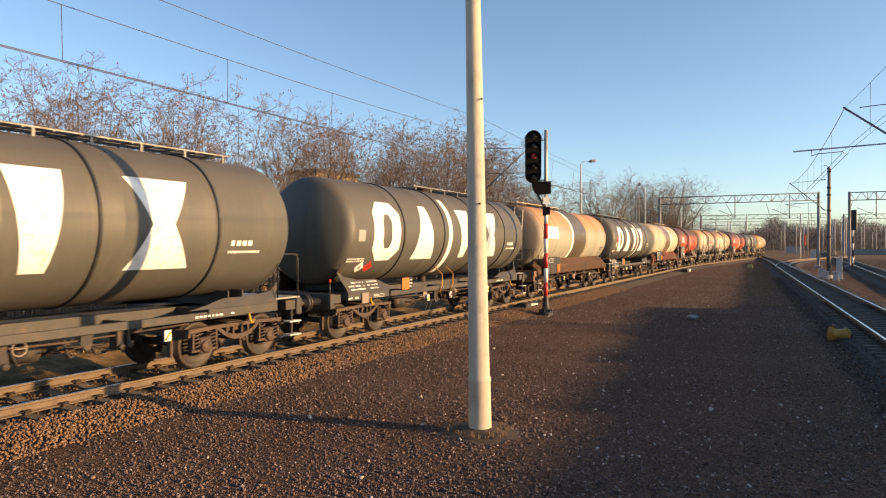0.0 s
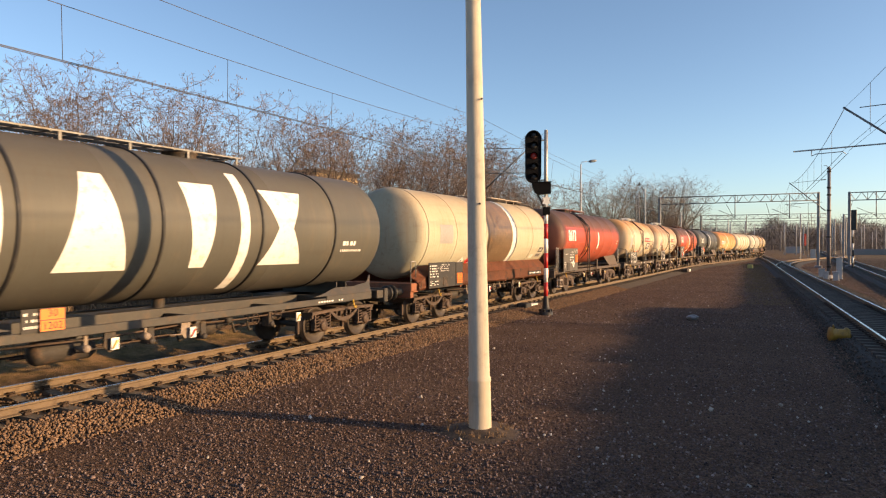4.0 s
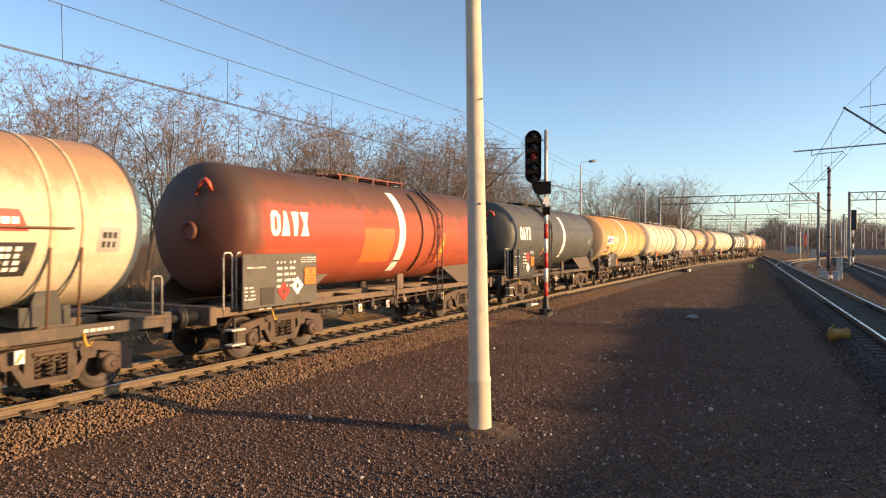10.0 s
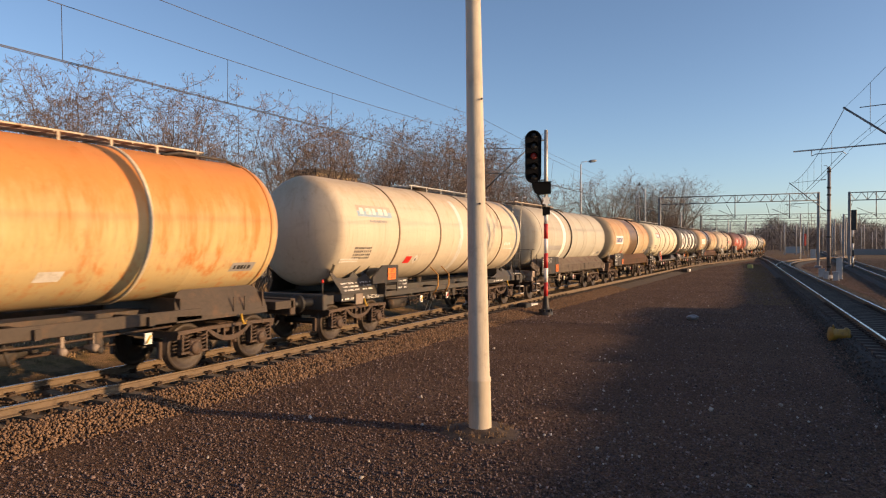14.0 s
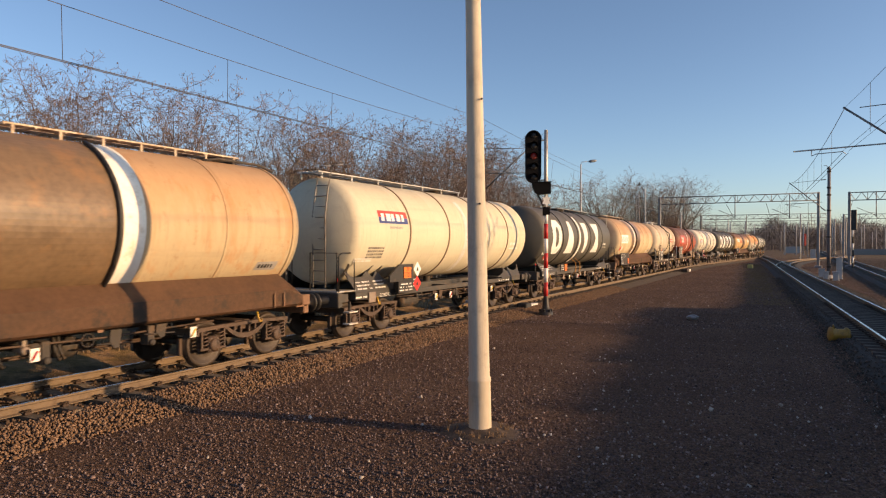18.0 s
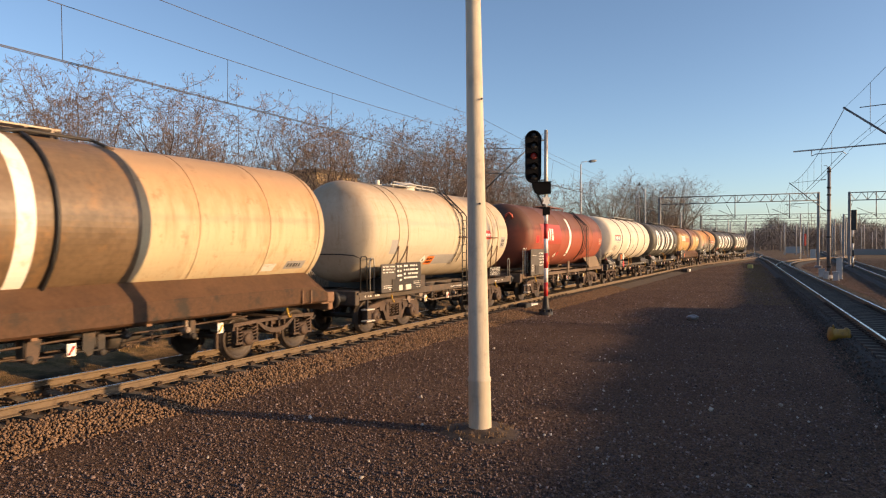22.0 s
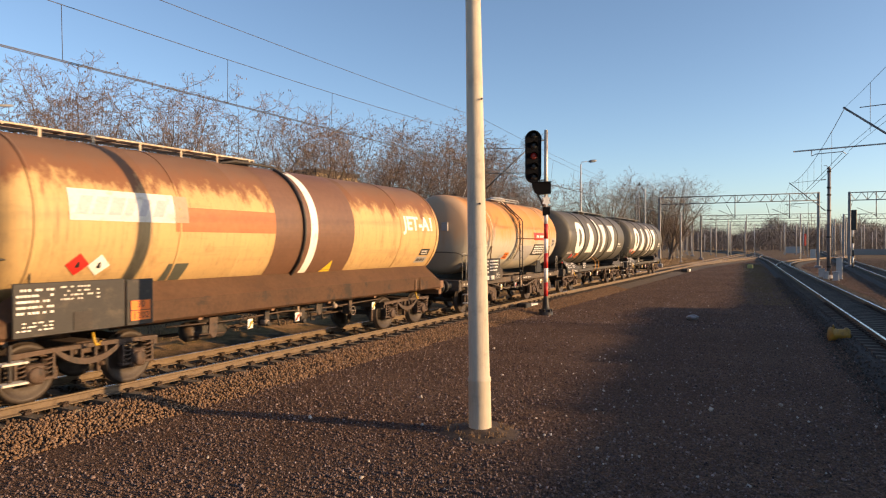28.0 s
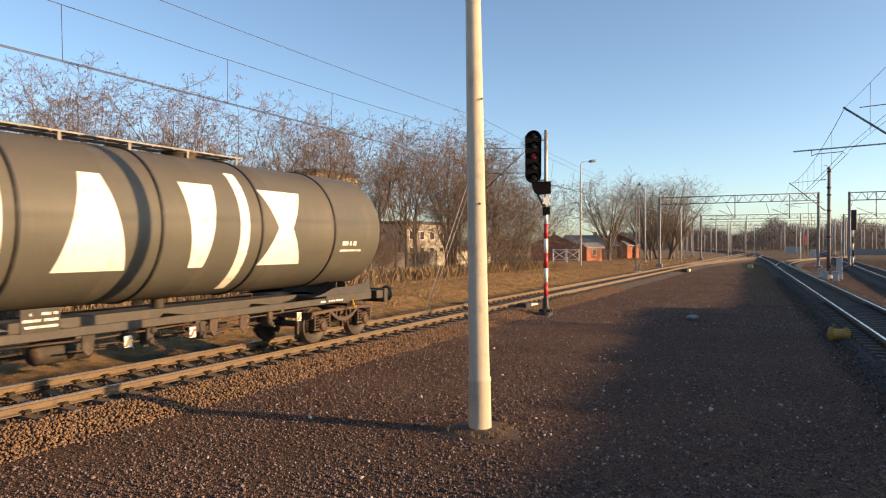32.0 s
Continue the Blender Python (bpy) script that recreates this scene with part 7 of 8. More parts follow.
def tube_mast(s, n, h, label):
    """A tapered round mast with steel bands and a small cap, on a round foot."""
    root = tagged(new("line_mast"), label, "line mast", "overhead line")
    steel = plain("weathered mast steel", (0.17, 0.16, 0.165), 0.65, 0.2, 0.25, 5, 0.1, (0.11, 0.09, 0.08))
    part("shaft", rod(fresh(), (0, 0, -0.3), (0, 0, h), 0.16, 14, 0.12), steel, root)
    for z in (0.9, 3.4, 5.6, 6.9, 7.5, h - 0.25):
        r = 0.16 - 0.04 * z / h
        part("band", lathe(fresh(), (0, 0, z), (0, 0, 1), [(0, r), (0.0, r + 0.04), (0.12, r + 0.04), (0.12, r)], 14), FRAME(), root)
    part("cap", lathe(fresh(), (0, 0, h), (0, 0, 1), [(0, 0.15), (0.05, 0.15), (0.22, 0.05), (0.22, 0)], 12), steel, root)
    part("foundation", lathe(fresh(), (0, 0, -0.5), (0, 0, 1), [(0, 0.45), (0.7, 0.42), (0.75, 0.36), (0.75, 0)], 12), CONC(), root)
    root.matrix_basis = pose(s, n, -0.35)
    return root


def insulator(bm, p, way, n=4, r=0.06):
    lathe(bm, p, way, [(0, 0.02)] + [q for i in range(n) for q in ((0.05 + 0.09 * i, 0.02), (0.06 + 0.09 * i, r), (0.09 + 0.09 * i, r), (0.1 + 0.09 * i, 0.02))] + [(0.1 + 0.09 * n, 0)], 10)


def cantilever(root, reach, z_wire, z_mess, side, z_low, arm=True):
    """A sloping tube, a stay and a registration arm that reach from the mast over the track."""
    steel = plain("grey tube", (0.16, 0.16, 0.16), 0.5, 0.4)
    part("cantilever_tube", rod(fresh(), (0, side * 0.25, z_low), (0, side * reach, z_mess + 0.1), 0.035, 8), steel, root)
    part("stay", rod(fresh(), (0, side * 0.2, z_mess + 0.25), (0, side * reach * 0.9, z_mess + 0.05), 0.016, 6), steel, root)
    for p, way in (((0, side * 0.25, z_low), (0, side * reach, z_mess - z_low)), ((0, side * 0.2, z_mess + 0.25), (0, side, -0.08))):
        bm = fresh()
        insulator(bm, p, way)
        part("insulator", bm, plain("brown glazed insulator", (0.12, 0.05, 0.03), 0.25), root)
    if not arm:
        return
    part("registration_tube", rod(fresh(), (0, side * 0.5, z_wire + 0.42), (0, side * (reach + 0.3), z_wire + 0.3), 0.024, 6), steel, root)
    part("steady_arm", tube(fresh(), [(0, side * (reach + 0.1), z_wire + 0.3), (0, side * (reach + 0.1), z_wire + 0.18), (0, side * (reach - 0.3), z_wire + 0.15), (0, side * (reach - 0.9), z_wire + 0.02)], 0.016, 6), steel, root)


def overhead_line():
    z0 = 0.35
    supports = [-10.2, 30.7, 71.4, 112.0, 160.0]
    for i, s in enumerate(supports[:3]):
        mast = lattice_mast(s, 14.4, 9.3 if i < 2 else 8.2, "grey lattice line mast beside the main track")
        cantilever(mast, 3.0, 5.68 + z0, 7.15 + z0, -1, 5.0 + z0)
        part("feeder_arm", tube(fresh(), [(0, 0, 9.1), (0.35, -0.1, 9.35), (0.5, -0.1, 9.3), (0.5, -0.1, 9.1)], 0.03, 6), FRAME(), mast)
    m = tagged(new("guy_wire"), "taut steel guy wire from mast to ground anchor", "guy wire", "overhead line")
    part("wire", tube(fresh(), [(30.7, 14.4, 6.6), (25.3, 14.3, -0.55)], 0.014, 5), GALV(), m)
    part("wire", tube(fresh(), [(30.7, 14.25, 6.4), (25.35, 14.15, -0.55)], 0.01, 5), GALV(), m)
    bm = fresh()
    box(bm, 25.05, 25.6, 14.0, 14.6, -0.95, -0.5, 0.05)
    part("anchor_block", bm, CONC(), m)
    for i, (a, b) in enumerate(zip(supports, supports[1:])):
        na, nb = (NC, NC) if i < 2 else (route(a), route(b))
        zz = 0.2 if i % 2 else -0.2
        line = tagged(new("catenary_span"), "overhead messenger and contact wires with droppers", "overhead wire", "overhead line")
        pm = sagged((a, na, 7.15), (b, nb, 7.15), 0.5)
        wire("messenger_wire", pm, 0.0075, "", line)
        for dy in (-0.04, 0.04) if i < 2 else (0,):
            wire("contact_wire", [(a, na + zz + dy, 5.68), ((a + b) / 2, (na + nb) / 2 + dy, 5.67), (b, nb - zz + dy, 5.68)], 0.009, "", line)
        for j in range(-5, 40):
            u = (7.1 + 3.85 * j - a) / (b - a)
            if not 0.04 < u < 0.96:
                continue
            top = Vector((a + (b - a) * u, na + (nb - na) * u, 7.15 - 4 * 0.5 * u * (1 - u)))
            yb = na + zz + (nb - na - 2 * zz) * u
            wire("dropper", [top, (top.x, yb, 5.68)], 0.006, "", line)
    wire("feeder_wire", sagged((-10, 14.2, 8.95), (31.2, 14.2, 9.0), 0.3) + sagged((31.3, 14.2, 9.0), (71.4, 14.4, 8.2), 0.3)[1:], 0.009, "bare feeder wire on mast tops")
    # the line over the second track
    m1 = tube_mast(63.7, -2.77, 9.1, "tall grey tubular line mast with steel bands")
    cantilever(m1, 2.97, 5.6 + z0, 7.66 + z0, 1, 5.3 + z0)
    part("lamp_bracket", tube(fresh(), [(0, 0, 9.0), (-0.3, 0.2, 9.4), (-0.5, 0.4, 9.35)], 0.02, 5), FRAME(), m1)
    m0 = lattice_mast(25.8, -6.2, 9.3, "lattice line mast beside the second track", 0.6, 0.4)
    cantilever(m0, 4.68, 5.5 + z0, 6.96 + z0, 1, 3.5 + z0, False)
    part("long_registration_tube", rod(fresh(), (0, 0.4, 6.22), (0, 6.15, 6.02), 0.026, 6), GALV(), m0)
    part("steady_arm", tube(fresh(), [(0, 5.6, 6.02), (0, 5.6, 5.84), (0, 5.45, 5.9), (0, 4.7, 5.93), (0, 4.6, 5.86)], 0.016, 6), GALV(), m0)
    pts = [(-14, -4.4), (25.8, -1.58), (63.7, 0.15), (110, 2.3), (165, 5.6)]
    for i, ((a, na), (b, nb)) in enumerate(zip(pts, pts[1:])):
        line = tagged(new("catenary_span"), "overhead messenger and contact wires with droppers", "overhead wire", "overhead line")
        wire("messenger_wire", sagged((a, na, 7.06 if a == 25.8 else 7.6), (b, nb, 7.06 if b == 25.8 else 7.7), 0.6), 0.011 if i else 0.006, "", line)
        for dy in (-0.09, 0.09):
            wire("contact_wire", [(a, na + dy, 5.52), ((a + b) / 2, (na + nb) / 2 + dy, 5.54), (b, nb + dy, 5.58)], 0.01 if i else 0.006, "", line)
        for j in range(1, 9):
            u = j / 9
            x, y = a + (b - a) * u, na + (nb - na) * u
            wire("dropper", [(x, y, (7.06 if a == 25.8 else 7.6) * (1 - u) + (7.06 if b == 25.8 else 7.7) * u - 2.4 * u * (1 - u)), (x, y, 5.55)], 0.006, "", line)


def gantry(s, n0, n1, z0, z1, label, skew=0.0):
    """A portal: two lattice legs and a braced beam across the tracks."""
    root = tagged(new("line_gantry"), label, "line gantry", "overhead line gantries")
    # steel grey raised so its colour carries some haze
    steel = plain("grey gantry steel", (0.21, 0.205, 0.21), 0.6, 0.2, 0.25, 3)
    for n in (n0, n1):
        sx_ = s + skew * (n - n0)
        bm = fresh()
        box(bm, sx_ - 0.19, sx_ + 0.19, n - 0.15, n + 0.15, -0.6, z1 + 0.1, 0.05)
        box(bm, sx_ - 0.4, sx_ + 0.4, n - 0.4, n + 0.4, -0.7, -0.1, 0.06)
        part("gantry_leg", bm, steel, root)
    bm = fresh()
    k = max(6, int(abs(n1 - n0) / 0.62))
    for z in (z0, z1):
        for dx in (-0.3, 0.3):
            rod(bm, (s + dx, n0, z), (s + dx + skew * (n1 - n0), n1, z), 0.038, 4)
    tagged(part("beam_chord", bm, steel, root), kind="stuff")
    bm = fresh()
    for i in range(k):
        a, b = n0 + (n1 - n0) * i / k, n0 + (n1 - n0) * (i + 1) / k
        for dx in (-0.3, 0.3):
            xa, xb = s + dx + skew * (a - n0), s + dx + skew * (b - n0)
            rod(bm, (xa, a, z0 if i % 2 else z1), (xb, b, z1 if i % 2 else z0), 0.02, 4)
        if i % 6 == 3:
            rod(bm, (s + skew * (a - n0), a, z0), (s + skew * (a - n0), a, z1), 0.035, 4)
    tagged(part("beam_bracing", bm, steel, root), kind="stuff")
    bm = fresh()
    j = max(2, int(abs(n1 - n0) / 4.8))
    for i in range(j):
        n = n0 + (n1 - n0) * (i + 0.5) / j
        xs = s + skew * (n - n0)
        rod(bm, (xs, n, z1 + 0.1), (xs, n, z0 - 2.1), 0.06, 5)
        rod(bm, (xs, n, z0 - 1.9), (xs, n + 2.0, z0 - 0.9), 0.03, 4)
        rod(bm, (xs, n, z0 - 1.5), (xs, n + 2.3, z0 - 1.75), 0.022, 4)
    tagged(part("drop_arm", bm, steel, root), kind="stuff")
    return root


def lamp_post(s, n, h, arm, label):
    root = tagged(new("street_lamp"), label, "lamp post", "yard lamp posts")
    zb = ground_height(s, n)
    part("shaft", rod(fresh(), (s, n, zb - 0.3), (s, n, h), 0.14, 12, 0.07), CONC(), root)
    r = Vector((0.467, -0.884, 0))
    part("arm", tube(fresh(), [(s, n, h - 0.1), Vector((s, n, h + 0.25)) + r * 0.1, Vector((s, n, h + 0.3)) + r * arm], 0.035, 6), GALV(), root)
    p = Vector((s, n, h + 0.3)) + r * arm
    bm = lathe(fresh(), p, r + Vector((0, 0, 0.12)), [(0, 0), (0.05, 0.1), (0.3, 0.17), (0.7, 0.17), (0.95, 0.08), (1.0, 0)], 10)
    part("lamp_head", bm, plain("grey lamp head", (0.2, 0.22, 0.25), 0.4), root)


def thin_post(s, n, z1, r, mat_, label, name="post"):
    zb = ground_height(s, n)
    bm = rod(fresh(), (s, n, zb - 0.2), (s, n, z1), r, 8)
    box(bm, s - r * 1.8, s + r * 1.8, n - r * 1.8, n + r * 1.8, zb - 0.2, zb + 0.25)
    tagged(new(name, mesh_of(bm, name, mat_)), label, "post")


# ---- trees ----
def grow(seed, height, fork, limbs, kids, spread=0.5, trunk_r=0.15, stems=1, pods=0.0, rise=0.07, stiff=1.0, thin=1.0):
    """A bare tree: a crooked trunk that forks into spreading limbs, zigzag branches and short twigs; gives the vertices and faces of wood and twigs."""
    rng = random.Random(seed)
    tv, tf, wv, wf = [], [], [], []

    def limb(p, d, length, r, level):
        n = (4, 6, 5, 4, 2)[level]
        seg = (7, 5, 3, 3, 3)[level]
        vs, fs = (tv, tf) if level < 2 else (wv, wf)
        prev, pts = None, []
        for i in range(n + 1):
            u = i / n
            rr = max(r * (1 - (0.35 if level == 0 else 0.78) * u), (0.02, 0.012, 0.0095, 0.0085, 0.0075)[level] * thin)
            pts.append((p.copy(), d.copy(), rr))
            k = len(vs)
            vs.extend(tuple(v) for v in ring(p, d, rr, seg))
            if prev is not None:
                for j in range(seg):
                    fs.append((prev + j, prev + (j + 1) % seg, k + (j + 1) % seg, k + j))
            prev = k
            wob = (0.07, 0.17, 0.3, 0.4, 0.45)[level] * stiff
            d = (d + Vector((rng.gauss(0, wob), rng.gauss(0, wob), rng.gauss(0, wob * 0.8) + (0.0, rise, 0.05, 0.02, 0.0)[level]))).normalized()
            p = p + d * (length / n)
        if level > 3:
            if rng.random() < pods:
                for j in range(2):
                    q = p + Vector((rng.gauss(0, 0.05), rng.gauss(0, 0.05), -0.03))
                    a = rng.uniform(0, 6.28)
                    side = Vector((math.cos(a), math.sin(a), rng.uniform(-0.4, 0.4))) * 0.022
                    k = len(wv)
                    wv.extend(tuple(v) for v in (q - side, q + side, q + side * 0.6 + Vector((rng.gauss(0, 0.02), rng.gauss(0, 0.02), -0.1)), q - side * 0.7 + Vector((0, 0, -0.09))))
                    wf.append((k, k + 1, k + 2, k + 3))
            return
        count = limbs if level == 0 else kids[level - 1]
        turn = rng.uniform(0, 6.28)
        for i in range(count):
            u = (1.0 if i < 2 else rng.uniform(0.45, 1.0)) if level == 0 else 0.15 + 0.85 * (i + rng.random()) / count
            u = min(u, 1.0)
            k = min(n - 1, int(u * n))
            a, b = pts[k], pts[k + 1]
            base = a[0].lerp(b[0], u * n - k)
            ang = turn + i * 2.4 + rng.uniform(-0.5, 0.5)
            out = Vector((math.cos(ang), math.sin(ang), rng.uniform(-0.25, 0.35)))
            tilt = rng.uniform(0.5, 1.2) * spread if level == 0 else rng.uniform(0.7, 1.6)
            nd = (a[1] + out * tilt).normalized()
            ln = (height - fork) * rng.uniform(0.78, 0.95) if level == 0 else length * rng.uniform(0.3, 0.5) * (1.2 - 0.45 * u)
            limb(base, nd, ln, max((a[2] + b[2]) / 2 * rng.uniform(0.45, 0.65), 0.007), level + 1)

    for s in range(stems):
        a = rng.uniform(0, 6.28)
        k = 1 if stems > 1 else 0
        d = Vector((0.3 * math.cos(a) * k, 0.3 * math.sin(a) * k, 1)).normalized()
        limb(Vector((0.3 * math.cos(a) * k, 0.3 * math.sin(a) * k, -0.15)), d, fork * rng.uniform(0.85, 1.1), trunk_r, 0)
    return tv, tf, wv, wf


TREE_MESH = {}


def tree_mesh(kind):
    """Trunk and crown meshes of a kind, one metre high, so that a tree's scale is its height."""
    if kind in TREE_MESH:
        return TREE_MESH[kind]
    spec = {0: (11, 4.6, 5, 0.62), 1: (23, 5.2, 6, 0.7), 2: (37, 4.4, 6, 0.6), 3: (41, 3.8, 6, 0.75), 4: (53, 5.6, 5, 0.68)}
    if kind < 5:
        seed, fork, limbs, spread = spec[kind]
        g = grow(seed, 12.0, fork, limbs, (8, 6, 5), spread, 0.14, 1, 0.22, 0.1, 0.85)
    elif kind == 5:
        g = grow(61, 9.0, 0.8, 3, (8, 6, 3), 0.6, 0.06, 4)
    elif kind == 6:
        g = grow(71, 9.0, 0.6, 3, (7, 5, 3), 0.5, 0.05, 5)
    elif kind == 7:
        g = grow(83, 12.0, 2.6, 14, (10, 8, 4), 0.72, 0.26, 1, 0, 0.02, 0.35, 1.0)
    else:
        g = grow(97, 12.0, 1.8, 7, (9, 7, 4), 0.38, 0.22, 2, 0, 0.04, 0.35, 1.0)
    top = max(max(v[2] for v in g[0]), max(v[2] for v in g[2]))
    out = []
    for nm, vs, fs, m in (("trunk", g[0], g[1], BARK() if kind < 7 else HAZE_BARK()), ("crown", g[2], g[3], TWIG() if kind < 7 else HAZE_TWIG())):
        me = bpy.data.meshes.new(nm)
        me.from_pydata([(v[0] / top, v[1] / top, v[2] / top) for v in vs], [], fs)
        me.materials.append(m)
        me.shade_smooth()
        out.append(me)
    TREE_MESH[kind] = out
    return out


def tree(kind, s, n, height, turn, label, name="bare_tree"):
    root = tagged(new(name), label, "tree" if name == "bare_tree" else "shrub", "trees beside the railway")
    a, b = tree_mesh(kind)
    part("trunk", a, None, root)
    part("crown", b, None, root)
    root.matrix_basis = pose(s, n, ground_height(s, n) - 0.05, 0, 0, turn) @ Matrix.Diagonal((height, height, height, 1))
    return root


def woods():
    rng = random.Random(9)
    lab = "leafless tree with grey trunk and fine reddish twigs"
    # the near row behind the grass bank, growing taller along the line
    i = 0
    for n0, s, end, gap in ((28.5, 5.5, 68, 2.8), (33.5, 7.0, 80, 3.7)):
        while s < end:
            h = 11.5 + max(0, s - 14) * 0.085 + (n0 - 30) * 0.13
            tree(i % 5, s, n0 + rng.uniform(-1.2, 1.6), h * rng.uniform(0.86, 1.0), rng.uniform(0, 360), lab)
            s += gap * rng.uniform(0.7, 1.35)
            i += 1
    # a loose third row and the thicket behind it
    s = 4.0
    while s < 52:
        tree(i % 5, s, 40 + rng.uniform(-1.5, 2.5), rng.uniform(10.0, 12.5), rng.uniform(0, 360), lab)
        s += 5.0 * rng.uniform(0.7, 1.3)
        i += 1
    for k in range(58):
        s = 3 + 57 * rng.random()
        tree(5 if k % 2 else 6, s, rng.uniform(31.0, 46.0), rng.uniform(2.6, 5.4), rng.uniform(0, 360), "leafless thicket shrub between the trunks", "bare_shrub")
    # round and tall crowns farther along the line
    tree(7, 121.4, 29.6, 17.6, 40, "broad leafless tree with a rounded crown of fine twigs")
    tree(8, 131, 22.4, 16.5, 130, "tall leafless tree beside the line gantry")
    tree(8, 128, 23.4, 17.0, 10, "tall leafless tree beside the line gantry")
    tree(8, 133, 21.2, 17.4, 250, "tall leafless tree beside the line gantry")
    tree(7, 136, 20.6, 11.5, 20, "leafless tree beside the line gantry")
    # shrubs in front of the row
    for k in range(20):
        s = 9 + 56 * rng.random()
        n = 25.6 + rng.uniform(-1.0, 2.0)
        tree(5 if rng.random() < 0.6 else 6, s, n, rng.uniform(2.4, 5.6), rng.uniform(0, 360), "leafless shrub with many thin reddish stems", "bare_shrub")
    for k in range(16):
        s = 98 + 34 * rng.random()
        tree(5 if k % 3 else 6, s, s * rng.uniform(0.22, 0.33), rng.uniform(2.0, 5.0), rng.uniform(0, 360), "leafless shrub beside the houses", "bare_shrub")
    for k in range(8):
        tree(5, 49 + 2.2 * k, 23.6 + rng.uniform(-0.8, 1.6), rng.uniform(8.0, 11.5), rng.uniform(0, 360), "tall arching leafless shrub", "bare_shrub")


def tuft_field(name, places, cols, label, seed, width=0.012):
    """Dry grass and weeds: many bent blades in one mesh; places: (x, y, z, height, spread, count)."""
    rng = random.Random(seed)
    vs, fs = [], []
    for x, y, z, h, sp, cnt in places:
        for k in range(cnt):
            a = rng.uniform(0, 6.28)
            r = sp * rng.random()
            px, py = x + r * math.cos(a), y + r * math.sin(a)
            hh = h * rng.uniform(0.5, 1.1)
            b = rng.uniform(0, 6.28)
            dx, dy = math.cos(b) * width, math.sin(b) * width
            lx, ly = rng.gauss(0, 0.25) * hh, rng.gauss(0, 0.25) * hh
            i = len(vs)
            vs += [(px - dx, py - dy, z), (px + dx, py + dy, z), (px + lx * 0.4 + dx * 0.7, py + ly * 0.4 + dy * 0.7, z + hh * 0.6), (px + lx, py + ly, z + hh)]
            fs += [(i, i + 1, i + 2), (i, i + 2, i + 3)]
    me = bpy.data.meshes.new(name)
    me.from_pydata(vs, [], fs)
    me.materials.append(by_part(name + " blades", cols, 0.9, 8, 0.0, True))
    tagged(new(name, me), label, "grass", kind="stuff")


def grasses():
    rng = random.Random(12)
    pl = []
    for k in range(5200):
        s = 8 + 75 * rng.random()
        n = 16.3 + 7.2 * rng.random() ** 1.1
        if 18.3 < n < 20.2 and rng.random() < 0.85:
            continue
        pl.append((s, n, ground_height(s, n) - 0.02, rng.uniform(0.06, 0.22), 0.3, 9))
    far = random.Random(14)
    for k in range(5200):
        s = 62 + 78 * far.random()
        n = 15.6 + 19.0 * far.random()
        pl.append((s, n, ground_height(s, n) - 0.02, far.uniform(0.1, 0.3), 0.6, 9))
    tuft_field("bank_grass", pl, [(0.16, 0.11, 0.06), (0.3, 0.2, 0.115), (0.4, 0.265, 0.16), (0.22, 0.15, 0.085)], "short dry winter grass on the bank", 3)
    pl = []
    for k in range(2800):
        s = 9 + 62 * rng.random()
        n = 22.2 + 5.5 * rng.random()
        pl.append((s, n, ground_height(s, n), rng.uniform(0.25, 0.9), 0.5, 12))
    tuft_field("dry_weeds", pl, [(0.2, 0.14, 0.085), (0.26, 0.185, 0.11), (0.22, 0.15, 0.09), (0.15, 0.105, 0.065)], "tall reddish dry weeds before the trees", 4, 0.01)
    pl = []
    for k in range(2600):
        s = 34 + 70 * rng.random()
        n = right_line(s) + 3.1 + rng.gauss(0, 0.7)
        pl.append((s, n, -0.36, rng.uniform(0.03, 0.1), 0.3, 6))
    rim = []
    for k in range(46):
        a = rng.uniform(0, 6.28)
        r = 0.2 + 0.35 * rng.random()
        rim.append((8.99 + r * math.cos(a), 4.12 + r * math.sin(a), -0.3, rng.uniform(0.03, 0.1), 0.06, 7))
    tuft_field("pole_grass", rim, [(0.16, 0.1, 0.06), (0.24, 0.16, 0.09)], "short dry weeds round the pole foot", 8, 0.006)
    tuft_field("track_grass", pl, [(0.2, 0.14, 0.07), (0.28, 0.2, 0.1)], "sparse dry grass beside the second track", 5)


